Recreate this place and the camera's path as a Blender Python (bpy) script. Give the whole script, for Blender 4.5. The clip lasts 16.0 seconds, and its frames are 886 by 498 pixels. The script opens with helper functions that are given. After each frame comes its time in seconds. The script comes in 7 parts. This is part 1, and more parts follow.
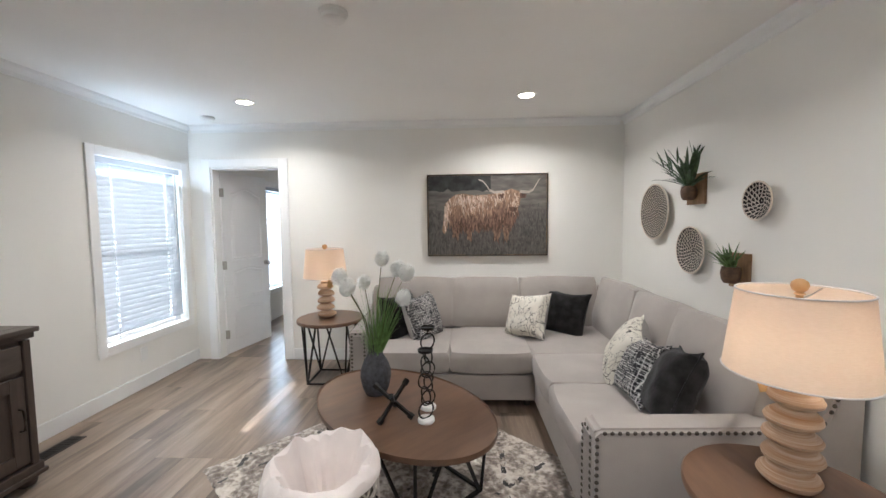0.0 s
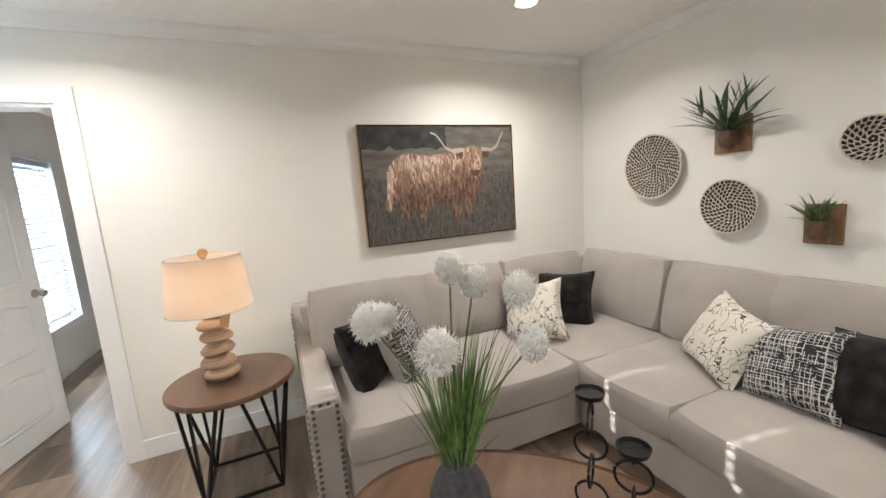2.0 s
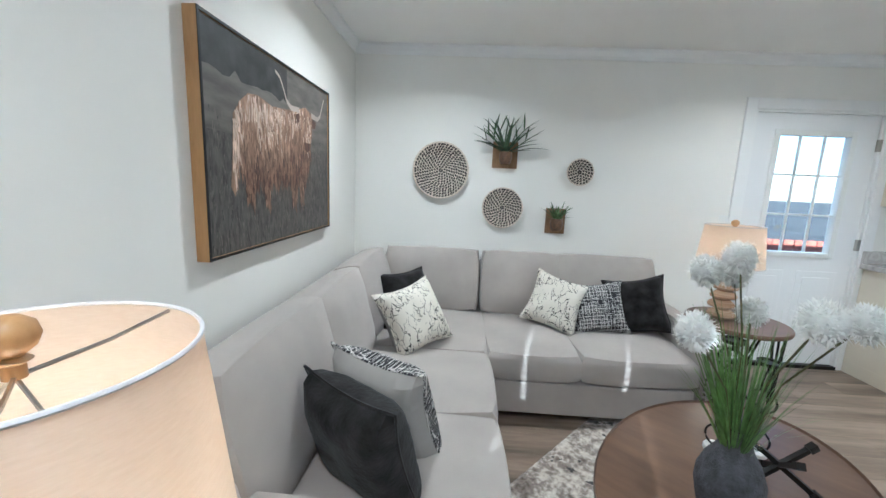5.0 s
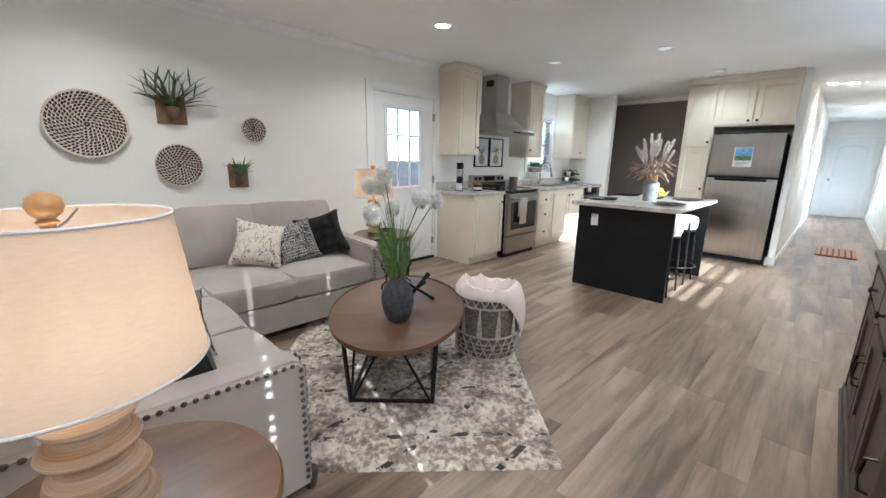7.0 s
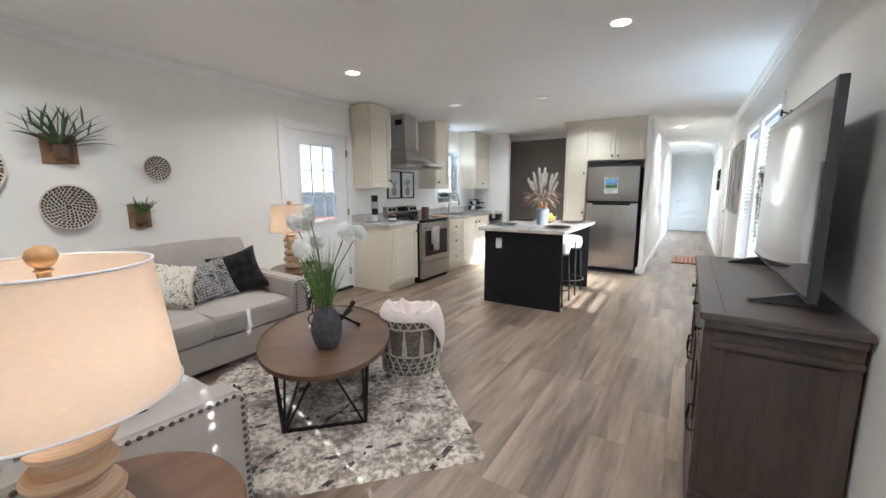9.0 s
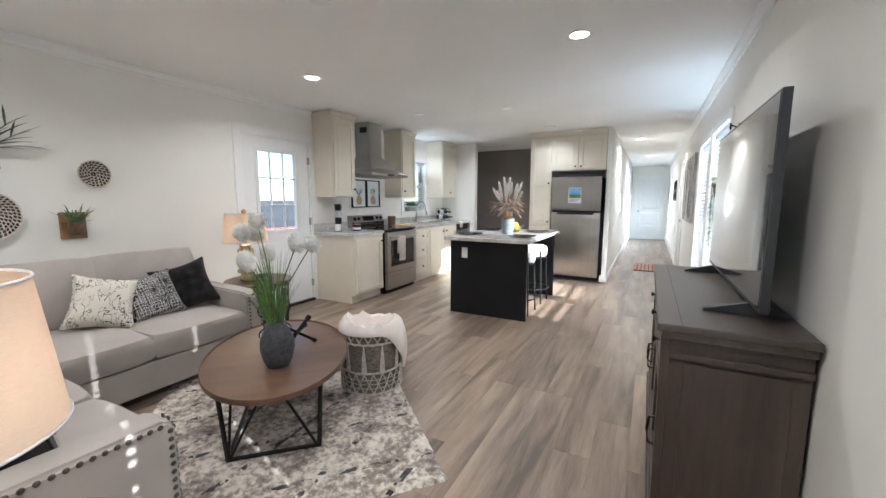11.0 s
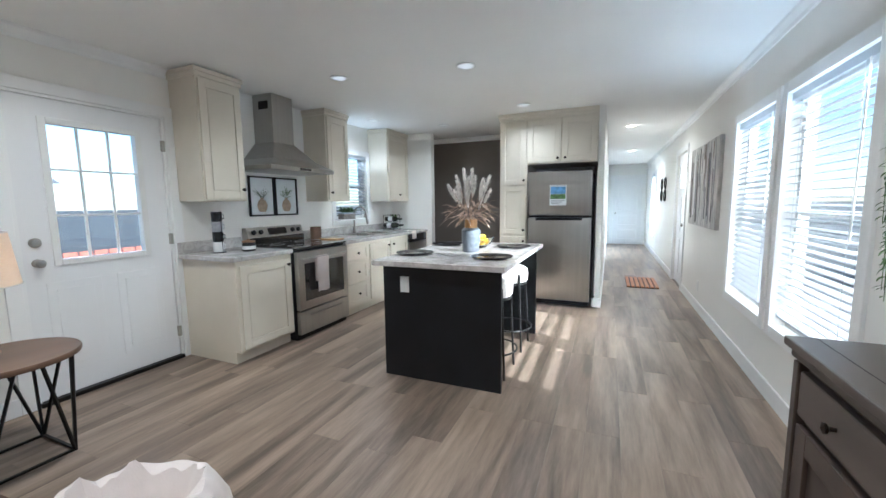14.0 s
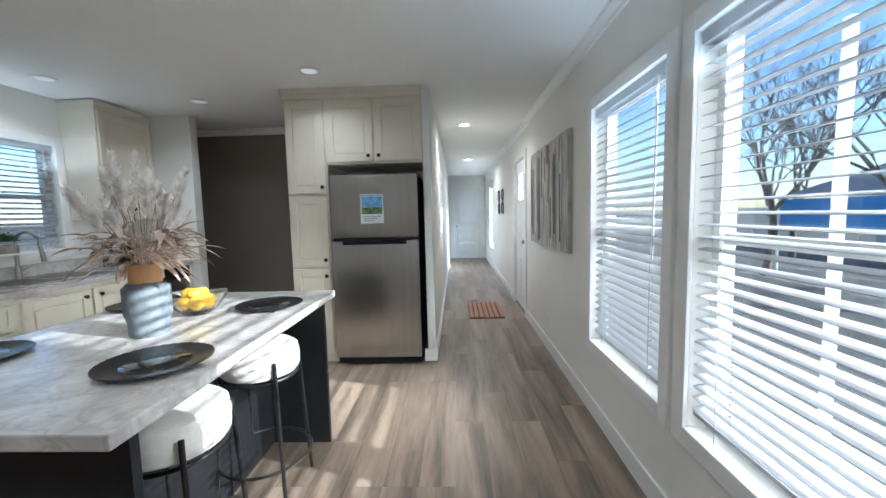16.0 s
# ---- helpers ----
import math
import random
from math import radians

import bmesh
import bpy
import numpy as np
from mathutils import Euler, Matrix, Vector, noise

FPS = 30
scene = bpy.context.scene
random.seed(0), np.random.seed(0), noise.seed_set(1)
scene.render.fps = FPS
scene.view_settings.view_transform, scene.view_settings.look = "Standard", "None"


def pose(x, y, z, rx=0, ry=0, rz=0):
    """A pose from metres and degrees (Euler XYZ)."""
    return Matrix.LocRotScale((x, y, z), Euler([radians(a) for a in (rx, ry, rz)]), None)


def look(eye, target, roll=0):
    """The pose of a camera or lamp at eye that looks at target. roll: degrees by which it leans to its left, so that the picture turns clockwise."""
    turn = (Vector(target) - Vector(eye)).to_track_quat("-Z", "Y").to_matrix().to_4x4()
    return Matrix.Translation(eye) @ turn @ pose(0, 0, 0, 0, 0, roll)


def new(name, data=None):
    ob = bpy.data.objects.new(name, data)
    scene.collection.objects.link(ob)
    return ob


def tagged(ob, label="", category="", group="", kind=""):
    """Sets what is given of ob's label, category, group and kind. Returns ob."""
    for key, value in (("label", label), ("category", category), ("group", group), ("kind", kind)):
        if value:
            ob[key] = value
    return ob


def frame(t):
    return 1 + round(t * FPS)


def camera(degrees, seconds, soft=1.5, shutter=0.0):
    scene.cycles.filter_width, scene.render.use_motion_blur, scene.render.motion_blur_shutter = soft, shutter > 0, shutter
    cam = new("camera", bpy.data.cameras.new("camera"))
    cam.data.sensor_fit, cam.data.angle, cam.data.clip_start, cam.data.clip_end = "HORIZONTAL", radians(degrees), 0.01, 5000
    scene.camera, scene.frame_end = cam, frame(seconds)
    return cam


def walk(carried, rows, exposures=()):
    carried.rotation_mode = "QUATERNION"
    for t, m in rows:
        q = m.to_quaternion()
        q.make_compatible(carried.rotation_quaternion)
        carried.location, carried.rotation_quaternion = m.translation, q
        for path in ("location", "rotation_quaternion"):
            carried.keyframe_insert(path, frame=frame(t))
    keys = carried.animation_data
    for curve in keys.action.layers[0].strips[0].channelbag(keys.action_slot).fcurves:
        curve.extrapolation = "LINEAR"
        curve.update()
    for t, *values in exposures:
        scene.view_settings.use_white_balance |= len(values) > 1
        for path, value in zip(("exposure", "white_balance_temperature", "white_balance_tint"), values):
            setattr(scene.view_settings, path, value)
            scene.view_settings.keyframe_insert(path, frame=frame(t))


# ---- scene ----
cam = camera(97.4, 16.0)
PATH = [
    (0, (0.099, -0.009, 1.431), (0.016, 1.985, 1.295), -0.6),
    (0.5, (-0.135, 0.332, 1.451), (-0.051, 2.324, 1.302), -1.4),
    (1, (-0.316, 0.739, 1.424), (-0.018, 2.709, 1.254), -2.5),
    (1.5, (-0.581, 1.048, 1.423), (-0.051, 2.962, 1.189), -3.6),
    (2, (-0.799, 1.288, 1.434), (-0.019, 3.107, 1.143), -4.2),
    (2.5, (-1.031, 1.685, 1.416), (0.028, 3.347, 1.076), -4.4),
    (3, (-1.252, 1.947, 1.407), (0.023, 3.435, 1.01), -3.9),
    (5.3, (-1.489, 3.168, 1.38), (0.47, 2.946, 1.045), 1.4),
    (5.4, (-1.456, 3.199, 1.366), (0.488, 2.869, 1.029), 0.9),
    (5.5, (-1.431, 3.25, 1.359), (0.496, 2.812, 1.046), 0.5),
    (6, (-1.564, 3.401, 1.348), (0.195, 2.514, 1.001), 1.3),
    (6.5, (-1.802, 3.455, 1.291), (-0.237, 2.288, 0.858), 1.3),
    (7, (-2.022, 3.508, 1.301), (-0.649, 2.124, 0.855), 1.0),
    (7.5, (-2.114, 3.637, 1.319), (-0.919, 2.081, 0.93), 0.3),
    (8, (-2.162, 3.738, 1.325), (-1.064, 2.1, 0.993), -0.3),
    (8.5, (-2.156, 3.732, 1.341), (-1.085, 2.072, 1.031), -0.3),
    (11, (-2.171, 3.626, 1.339), (-1.246, 1.871, 1.085), 0.1),
    (11.5, (-2.196, 3.427, 1.352), (-1.313, 1.649, 1.108), -0.0),
    (12, (-2.105, 3.234, 1.334), (-1.276, 1.432, 1.075), -0.3),
    (12.5, (-1.915, 3.023, 1.336), (-1.115, 1.21, 1.064), -1.1),
    (13, (-1.873, 2.687, 1.329), (-1.081, 0.872, 1.048), -1.4),
    (13.5, (-1.837, 2.39, 1.352), (-1.025, 0.588, 1.05), -1.6),
    (14, (-1.695, 2.053, 1.318), (-0.912, 0.227, 1.087), -0.7),
    (14.5, (-1.703, 1.655, 1.324), (-1.143, -0.251, 1.096), -0.8),
    (15, (-1.686, 1.267, 1.311), (-1.34, -0.688, 1.075), -1.6),
    (15.5, (-1.691, 0.79, 1.33), (-1.544, -1.195, 1.131), -1.9),
    (16, (-1.82, 0.385, 1.349), (-1.75, -1.606, 1.168), -1.4),
]
EXPOSURES = [
    (0.0, 2.15, 5550, 9), (2.5, 2.4, 5950, 9), (5.5, 2.35, 4850, 1), (7.0, 2.2, 5400, 7),
    (11.0, 2.25, 5450, 8), (13.0, 2.25, 5250, 6), (14.5, 2.0, 5100, 5), (15.3, 1.8, 5150, 5), (16.0, 1.5, 5250, 5),
]

walk(cam, [(t, look(eye, target, roll)) for t, eye, target, roll in PATH], EXPOSURES)

# ---- world and sun ----
SUN_WAY = Vector((1.36, -0.40, -0.52))
world = bpy.data.worlds.new("sky")
scene.world = world
world.use_nodes = True
wn = world.node_tree.nodes
sky = wn.new("ShaderNodeTexSky")
sky.sky_type, sky.sun_disc = "NISHITA", False
sky.dust_density, sky.ozone_density = 0.4, 2.5
sky.sun_elevation, sky.sun_rotation = radians(20.2), radians(-73.6)
wn["Background"].inputs["Strength"].default_value = 0.085
world.node_tree.links.new(sky.outputs[0], wn["Background"].inputs[0])
sun = new("sun", bpy.data.lights.new("sun", "SUN"))
sun.data.energy, sun.data.angle, sun.data.color = 5.0, radians(0.5), (1.0, 0.93, 0.82)
sun.matrix_world = look((-20, 6, 8), Vector((-20, 6, 8)) + SUN_WAY)


def area_light(name, m, w, h, power, colour):
    ob = new(name, bpy.data.lights.new(name, "AREA"))
    ob.data.shape, ob.data.size, ob.data.size_y = "RECTANGLE", w, h
    ob.data.energy, ob.data.color = power, colour
    ob.matrix_world = m
    return ob


LAMP_POWER, CAN_POWER, KITCHEN_FILL = 0.21, 3.6, 8.5
DAY = (0.80, 0.92, 1.0)
# lamps added as sky fill in the openings of the hall, bedroom and north window
for y0, y1, p in ((-9.6, -8.8, 20), (5.2, 6.3, 16), (2.90, 3.83, 4.5)):
    area_light("window_daylight", look((-2.79, (y0 + y1) / 2, 1.25), (0, (y0 + y1) / 2, 1.2)), y1 - y0 - 0.1, 1.4, p, DAY)


def upward(x, y, z, lean):
    """A pose whose long axis runs along y and whose light goes up, leaning into the room."""
    d = Vector((lean, 0, 1)).normalized()
    side = Vector((0, 1, 0))
    m = Matrix((side, (-d).cross(side), -d)).transposed().to_4x4()
    m.translation = (x, y, z)
    return m


# added fill lamps, aimed up to brighten the ceiling, at the head of each opening
for y0, y1, p in ((2.90, 3.83, 0.9), (-1.09, -0.18, 0.55), (-2.15, -1.28, 0.55)):
    area_light("ceiling_fill", upward(-2.655, (y0 + y1) / 2, 1.80, 0.28), y1 - y0 - 0.06, 0.07, p, DAY)
area_light("ceiling_fill", upward(1.70, -2.64, 1.80, -0.28), 0.7, 0.05, 0.45, DAY)

# ---- materials ----
def mat(name, col, rough=0.5, metal=0.0, var=0.08, spec=0.5, scale=6.0, bump=0.0, bscale=80.0, stretch=(1, 1, 1), per=0.0, trans=0.0, emit=0.0, coat=0.0, sheen=0.0, rvar=0.08, sss=0.0):
    m = bpy.data.materials.new(name)
    m.use_nodes = True
    nt = m.node_tree
    n, ln = nt.nodes, nt.links.new
    b = n["Principled BSDF"]
    b.inputs["Metallic"].default_value = metal
    b.inputs["Specular IOR Level"].default_value = spec
    b.inputs["Transmission Weight"].default_value = trans
    b.inputs["Coat Weight"].default_value = coat
    b.inputs["Sheen Weight"].default_value = sheen
    if sss:
        b.inputs["Subsurface Weight"].default_value = sss
        b.inputs["Subsurface Radius"].default_value = (0.02, 0.02, 0.02)
    tc, mp = n.new("ShaderNodeTexCoord"), n.new("ShaderNodeMapping")
    mp.inputs["Scale"].default_value = stretch
    ln(tc.outputs["Object"], mp.inputs["Vector"])
    big = n.new("ShaderNodeTexNoise")
    big.inputs["Scale"].default_value, big.inputs["Detail"].default_value = scale, 6.0
    ln(mp.outputs[0], big.inputs["Vector"])
    lo = [max(0.0, c * (1 - var * 2)) for c in col]
    hi = [min(1.0, c * (1 + var * 2)) for c in col]
    ramp = n.new("ShaderNodeMapRange")
    ramp.inputs["From Min"].default_value, ramp.inputs["From Max"].default_value = 0.3, 0.7
    ln(big.outputs["Fac"], ramp.inputs["Value"])
    mix = n.new("ShaderNodeMix")
    mix.data_type = "RGBA"
    mix.inputs["A"].default_value, mix.inputs["B"].default_value = (*lo, 1), (*hi, 1)
    ln(ramp.outputs[0], mix.inputs["Factor"])
    out = mix.outputs["Result"]
    if per:
        info, hsv, mr = n.new("ShaderNodeObjectInfo"), n.new("ShaderNodeHueSaturation"), n.new("ShaderNodeMapRange")
        mr.inputs["To Min"].default_value, mr.inputs["To Max"].default_value = 1 - per, 1 + per
        ln(info.outputs["Random"], mr.inputs["Value"])
        ln(mr.outputs[0], hsv.inputs["Value"])
        ln(out, hsv.inputs["Color"])
        out = hsv.outputs[0]
    ln(out, b.inputs["Base Color"])
    rr = n.new("ShaderNodeMapRange")
    rr.inputs["To Min"].default_value, rr.inputs["To Max"].default_value = max(0.02, rough - rvar), min(1.0, rough + rvar)
    ln(big.outputs["Fac"], rr.inputs["Value"])
    ln(rr.outputs[0], b.inputs["Roughness"])
    if bump:
        fine, bp = n.new("ShaderNodeTexNoise"), n.new("ShaderNodeBump")
        fine.inputs["Scale"].default_value, fine.inputs["Detail"].default_value = bscale, 4.0
        bp.inputs["Strength"].default_value, bp.inputs["Distance"].default_value = bump, 0.004
        ln(mp.outputs[0], fine.inputs["Vector"])
        ln(fine.outputs["Fac"], bp.inputs["Height"])
        ln(bp.outputs[0], b.inputs["Normal"])
    if emit:
        b.inputs["Emission Color"].default_value = (*col, 1)
        b.inputs["Emission Strength"].default_value = emit
    return m


M_WALL = mat("wall_paint", (0.83, 0.815, 0.775), 0.55, var=0.012, scale=1.2, bump=0.08, bscale=220)
M_CEIL = mat("ceiling_paint", (0.90, 0.895, 0.875), 0.8, var=0.015, scale=0.9, bump=0.12, bscale=160)
M_TRIM = mat("white_trim_paint", (0.84, 0.84, 0.83), 0.35, var=0.012, scale=3, bump=0.02, bscale=120)
M_DOOR = mat("white_door_paint", (0.82, 0.82, 0.82), 0.38, var=0.012, scale=3, bump=0.05, bscale=150, stretch=(1, 1, 0.1))
M_TAUPE = mat("taupe_paint", (0.20, 0.175, 0.15), 0.7, var=0.03, scale=1.5, bump=0.1, bscale=200)
M_CAB = mat("almond_cabinet_paint", (0.70, 0.64, 0.53), 0.4, var=0.02, scale=3, bump=0.02, bscale=90)
M_BLACK = mat("black_painted_panel", (0.007, 0.0075, 0.009), 0.5, spec=0.3, var=0.15, scale=4, bump=0.03, bscale=90)
M_BLACKMETAL = mat("black_metal", (0.018, 0.017, 0.016), 0.42, 0.6, var=0.2, scale=20, bump=0.1, bscale=150)
M_BRONZE = mat("dark_bronze", (0.05, 0.04, 0.032), 0.4, 0.9, var=0.2, scale=20)
M_CHROME = mat("chrome", (0.75, 0.75, 0.75), 0.12, 1.0, var=0.03, scale=4, rvar=0.03)
M_STEEL = mat("brushed_stainless_steel", (0.44, 0.425, 0.40), 0.30, 1.0, var=0.02, scale=3, stretch=(10, 10, 0.15), rvar=0.0)
M_BLKGLASS = mat("black_glass", (0.008, 0.008, 0.009), 0.06, var=0.1, scale=3, rvar=0.03, coat=0.5)
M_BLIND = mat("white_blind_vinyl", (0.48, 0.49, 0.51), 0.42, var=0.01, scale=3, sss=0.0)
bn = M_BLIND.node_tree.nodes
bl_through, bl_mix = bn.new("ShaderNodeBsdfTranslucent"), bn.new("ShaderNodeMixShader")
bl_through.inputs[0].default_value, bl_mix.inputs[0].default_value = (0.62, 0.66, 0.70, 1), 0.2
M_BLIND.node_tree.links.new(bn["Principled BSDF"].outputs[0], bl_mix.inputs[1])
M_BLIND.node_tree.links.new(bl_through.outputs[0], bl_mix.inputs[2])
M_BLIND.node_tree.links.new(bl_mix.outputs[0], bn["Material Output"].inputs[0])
M_GLASS = mat("clear_glass", (0.97, 0.98, 0.98), 0.02, var=0.0, scale=1, trans=1.0, rvar=0.0)
M_SOFA = mat("light_grey_sofa_fabric", (0.375, 0.338, 0.308), 0.85, var=0.04, scale=5, bump=0.35, bscale=420, sheen=0.25)
M_DKFAB = mat("black_plush", (0.016, 0.015, 0.015), 0.9, var=0.35, scale=14, bump=0.5, bscale=90, sheen=0.12, spec=0.1)
M_WHITEFAB = mat("white_throw_fabric", (0.80, 0.72, 0.68), 0.9, var=0.03, scale=8, bump=0.4, bscale=160, sheen=0.3)
M_BULB = mat("lit_led_lens", (1.0, 0.86, 0.62), 0.4, var=0, emit=9.0)
M_CANOFF = mat("dim_led_lens", (0.80, 0.80, 0.78), 0.4, var=0.02, emit=0.15)
M_PLASTIC = mat("white_plastic", (0.80, 0.80, 0.78), 0.35, var=0.01)
M_SILVER = mat("brushed_nickel", (0.42, 0.40, 0.37), 0.3, 1.0, var=0.05, scale=10)
M_NAIL = mat("pewter_nailhead", (0.13, 0.115, 0.10), 0.3, 0.9, var=0.1, scale=20)


def wood(name, a, b, rough=0.45, along=(1, 0.08, 1), scale=9.0, per=0.0, bump=0.08, bands=0.5, coat=0.0):
    """Grain streaks along one axis with larger tone drift."""
    m = bpy.data.materials.new(name)
    m.use_nodes = True
    n, ln = m.node_tree.nodes, m.node_tree.links.new
    p = n["Principled BSDF"]
    p.inputs["Coat Weight"].default_value = coat
    tc, mp = n.new("ShaderNodeTexCoord"), n.new("ShaderNodeMapping")
    mp.inputs["Scale"].default_value = along
    ln(tc.outputs["Object"], mp.inputs["Vector"])
    vec = mp.outputs[0]
    info = n.new("ShaderNodeObjectInfo")
    if per:
        add, mul = n.new("ShaderNodeVectorMath"), n.new("ShaderNodeVectorMath")
        mul.operation, mul.inputs[1].default_value = "SCALE", (0, 0, 0)
        comb = n.new("ShaderNodeCombineXYZ")
        mlt = n.new("ShaderNodeMath")
        mlt.operation, mlt.inputs[1].default_value = "MULTIPLY", 57.0
        ln(info.outputs["Random"], mlt.inputs[0])
        for k in ("X", "Y", "Z"):
            ln(mlt.outputs[0], comb.inputs[k])
        ln(vec, add.inputs[0])
        ln(comb.outputs[0], add.inputs[1])
        vec = add.outputs[0]
    big, fine = n.new("ShaderNodeTexNoise"), n.new("ShaderNodeTexNoise")
    big.inputs["Scale"].default_value, big.inputs["Detail"].default_value, big.inputs["Distortion"].default_value = scale * 0.35, 3, 0.8
    fine.inputs["Scale"].default_value, fine.inputs["Detail"].default_value, fine.inputs["Roughness"].default_value = scale * 2.6, 8, 0.7
    ln(vec, big.inputs["Vector"])
    ln(vec, fine.inputs["Vector"])
    mx = n.new("ShaderNodeMath")
    mx.operation = "MULTIPLY_ADD"
    mx.inputs[1].default_value = bands
    ln(big.outputs["Fac"], mx.inputs[0])
    sc = n.new("ShaderNodeMath")
    sc.operation, sc.inputs[1].default_value = "MULTIPLY", 1 - bands
    ln(fine.outputs["Fac"], sc.inputs[0])
    ln(sc.outputs[0], mx.inputs[2])
    mr = n.new("ShaderNodeMapRange")
    mr.inputs["From Min"].default_value, mr.inputs["From Max"].default_value = 0.36, 0.64
    ln(mx.outputs[0], mr.inputs["Value"])
    mix = n.new("ShaderNodeMix")
    mix.data_type = "RGBA"
    mix.inputs["A"].default_value, mix.inputs["B"].default_value = (*a, 1), (*b, 1)
    ln(mr.outputs[0], mix.inputs["Factor"])
    out = mix.outputs["Result"]
    if per:
        hsv, m2 = n.new("ShaderNodeHueSaturation"), n.new("ShaderNodeMapRange")
        m2.inputs["To Min"].default_value, m2.inputs["To Max"].default_value = 1 - per, 1 + per
        ln(info.outputs["Random"], m2.inputs["Value"])
        ln(m2.outputs[0], hsv.inputs["Value"])
        ln(out, hsv.inputs["Color"])
        out = hsv.outputs[0]
    ln(out, p.inputs["Base Color"])
    rg = n.new("ShaderNodeMapRange")
    rg.inputs["To Min"].default_value, rg.inputs["To Max"].default_value = rough - 0.08, rough + 0.1
    ln(fine.outputs["Fac"], rg.inputs["Value"])
    ln(rg.outputs[0], p.inputs["Roughness"])
    bp = n.new("ShaderNodeBump")
    bp.inputs["Strength"].default_value, bp.inputs["Distance"].default_value = bump, 0.002
    ln(fine.outputs["Fac"], bp.inputs["Height"])
    ln(bp.outputs[0], p.inputs["Normal"])
    return m


M_FLOOR = wood("greige_vinyl_plank", (0.108, 0.079, 0.058), (0.370, 0.280, 0.208), 0.36, (1, 0.10, 1), 15.0, per=0.07, bump=0.12, bands=0.68)
M_TABLEWOOD = wood("brown_table_wood", (0.085, 0.045, 0.026), (0.175, 0.100, 0.060), 0.32, (1, 0.15, 1), 8.0, bump=0.1)
M_DRESSER = wood("weathered_grey_brown_wood", (0.056, 0.043, 0.036), (0.110, 0.088, 0.073), 0.36, (0.5, 0.12, 0.5), 12.0, bump=0.15)
M_DRESSERFRONT = wood("dark_brown_dresser_wood", (0.040, 0.028, 0.022), (0.085, 0.062, 0.05), 0.42, (1, 1, 0.12), 12.0, bump=0.15)
M_PICFRAME = wood("golden_oak_frame", (0.33, 0.17, 0.06), (0.50, 0.29, 0.12), 0.45, (1, 1, 0.15), 14.0)
M_LAMPWOOD = wood("whitewashed_turned_wood", (0.40, 0.215, 0.095), (0.68, 0.53, 0.39), 0.6, (0.3, 0.3, 16), 9.0, bump=0.2, bands=0.4)
M_BOARD = wood("rustic_board", (0.16, 0.085, 0.04), (0.33, 0.20, 0.10), 0.6, (1, 0.2, 0.2), 22.0, bump=0.2)
M_MAT = wood("orange_brown_slat_wood", (0.32, 0.11, 0.04), (0.46, 0.19, 0.08), 0.5, (1, 1, 1), 9.0)


# ---- building helpers ----
def box(bm, x0, x1, y0, y1, z0, z1, bevel=0.0, m=None):
    r = bmesh.ops.create_cube(bm, size=1.0)["verts"]
    for v in r:
        v.co = Vector((x0 + (v.co.x + 0.5) * (x1 - x0), y0 + (v.co.y + 0.5) * (y1 - y0), z0 + (v.co.z + 0.5) * (z1 - z0)))
        if m:
            v.co = m @ v.co
    if bevel:
        es = list({e for v in r for e in v.link_edges})
        bmesh.ops.bevel(bm, geom=es, offset=bevel, segments=2, affect="EDGES", profile=0.6)
    return bm


def bx(x0, x1, y0, y1, z0, z1, bevel=0.0):
    return box(bmesh.new(), min(x0, x1), max(x0, x1), min(y0, y1), max(y0, y1), min(z0, z1), max(z0, z1), bevel)


def lathe(bm, prof, n=32, centre=(0, 0, 0), cap=True):
    cx, cy, cz = centre
    rings = []
    for r, z in prof:
        rings.append([bm.verts.new((cx + r * math.cos(2 * math.pi * i / n), cy + r * math.sin(2 * math.pi * i / n), cz + z)) for i in range(n)])
    for a, b in zip(rings, rings[1:]):
        for i in range(n):
            bm.faces.new((a[i], a[(i + 1) % n], b[(i + 1) % n], b[i]))
    if cap:
        if prof[0][0] > 1e-4:
            bm.faces.new(list(reversed(rings[0])))
        if prof[-1][0] > 1e-4:
            bm.faces.new(rings[-1])
    return bm


def tube(bm, pts, r, n=8, closed=False, taper=None):
    """A round bar along points."""
    pts = [Vector(p) for p in pts]
    rings = []
    k = len(pts)
    for i, p in enumerate(pts):
        a = pts[(i - 1) % k] if closed or i else p
        b = pts[(i + 1) % k] if closed or i < k - 1 else p
        d = (b - a).normalized()
        up = Vector((0, 0, 1)) if abs(d.z) < 0.9 else Vector((1, 0, 0))
        s = d.cross(up).normalized()
        u = s.cross(d)
        rr = r if taper is None else r + (taper - r) * i / (k - 1)
        rings.append([bm.verts.new(p + (s * math.cos(2 * math.pi * j / n) + u * math.sin(2 * math.pi * j / n)) * rr) for j in range(n)])
    for i in range(k if closed else k - 1):
        a, b = rings[i], rings[(i + 1) % k]
        for j in range(n):
            bm.faces.new((a[j], a[(j + 1) % n], b[(j + 1) % n], b[j]))
    if not closed:
        bm.faces.new(list(reversed(rings[0])))
        bm.faces.new(rings[-1])
    return bm


def bar(bm, a, b, w):
    """A square bar from a to b."""
    a, b = Vector(a), Vector(b)
    d = b - a
    q = d.to_track_quat("Z", "Y").to_matrix().to_4x4()
    return box(bm, -w / 2, w / 2, -w / 2, w / 2, 0, d.length, 0, Matrix.Translation(a) @ q)


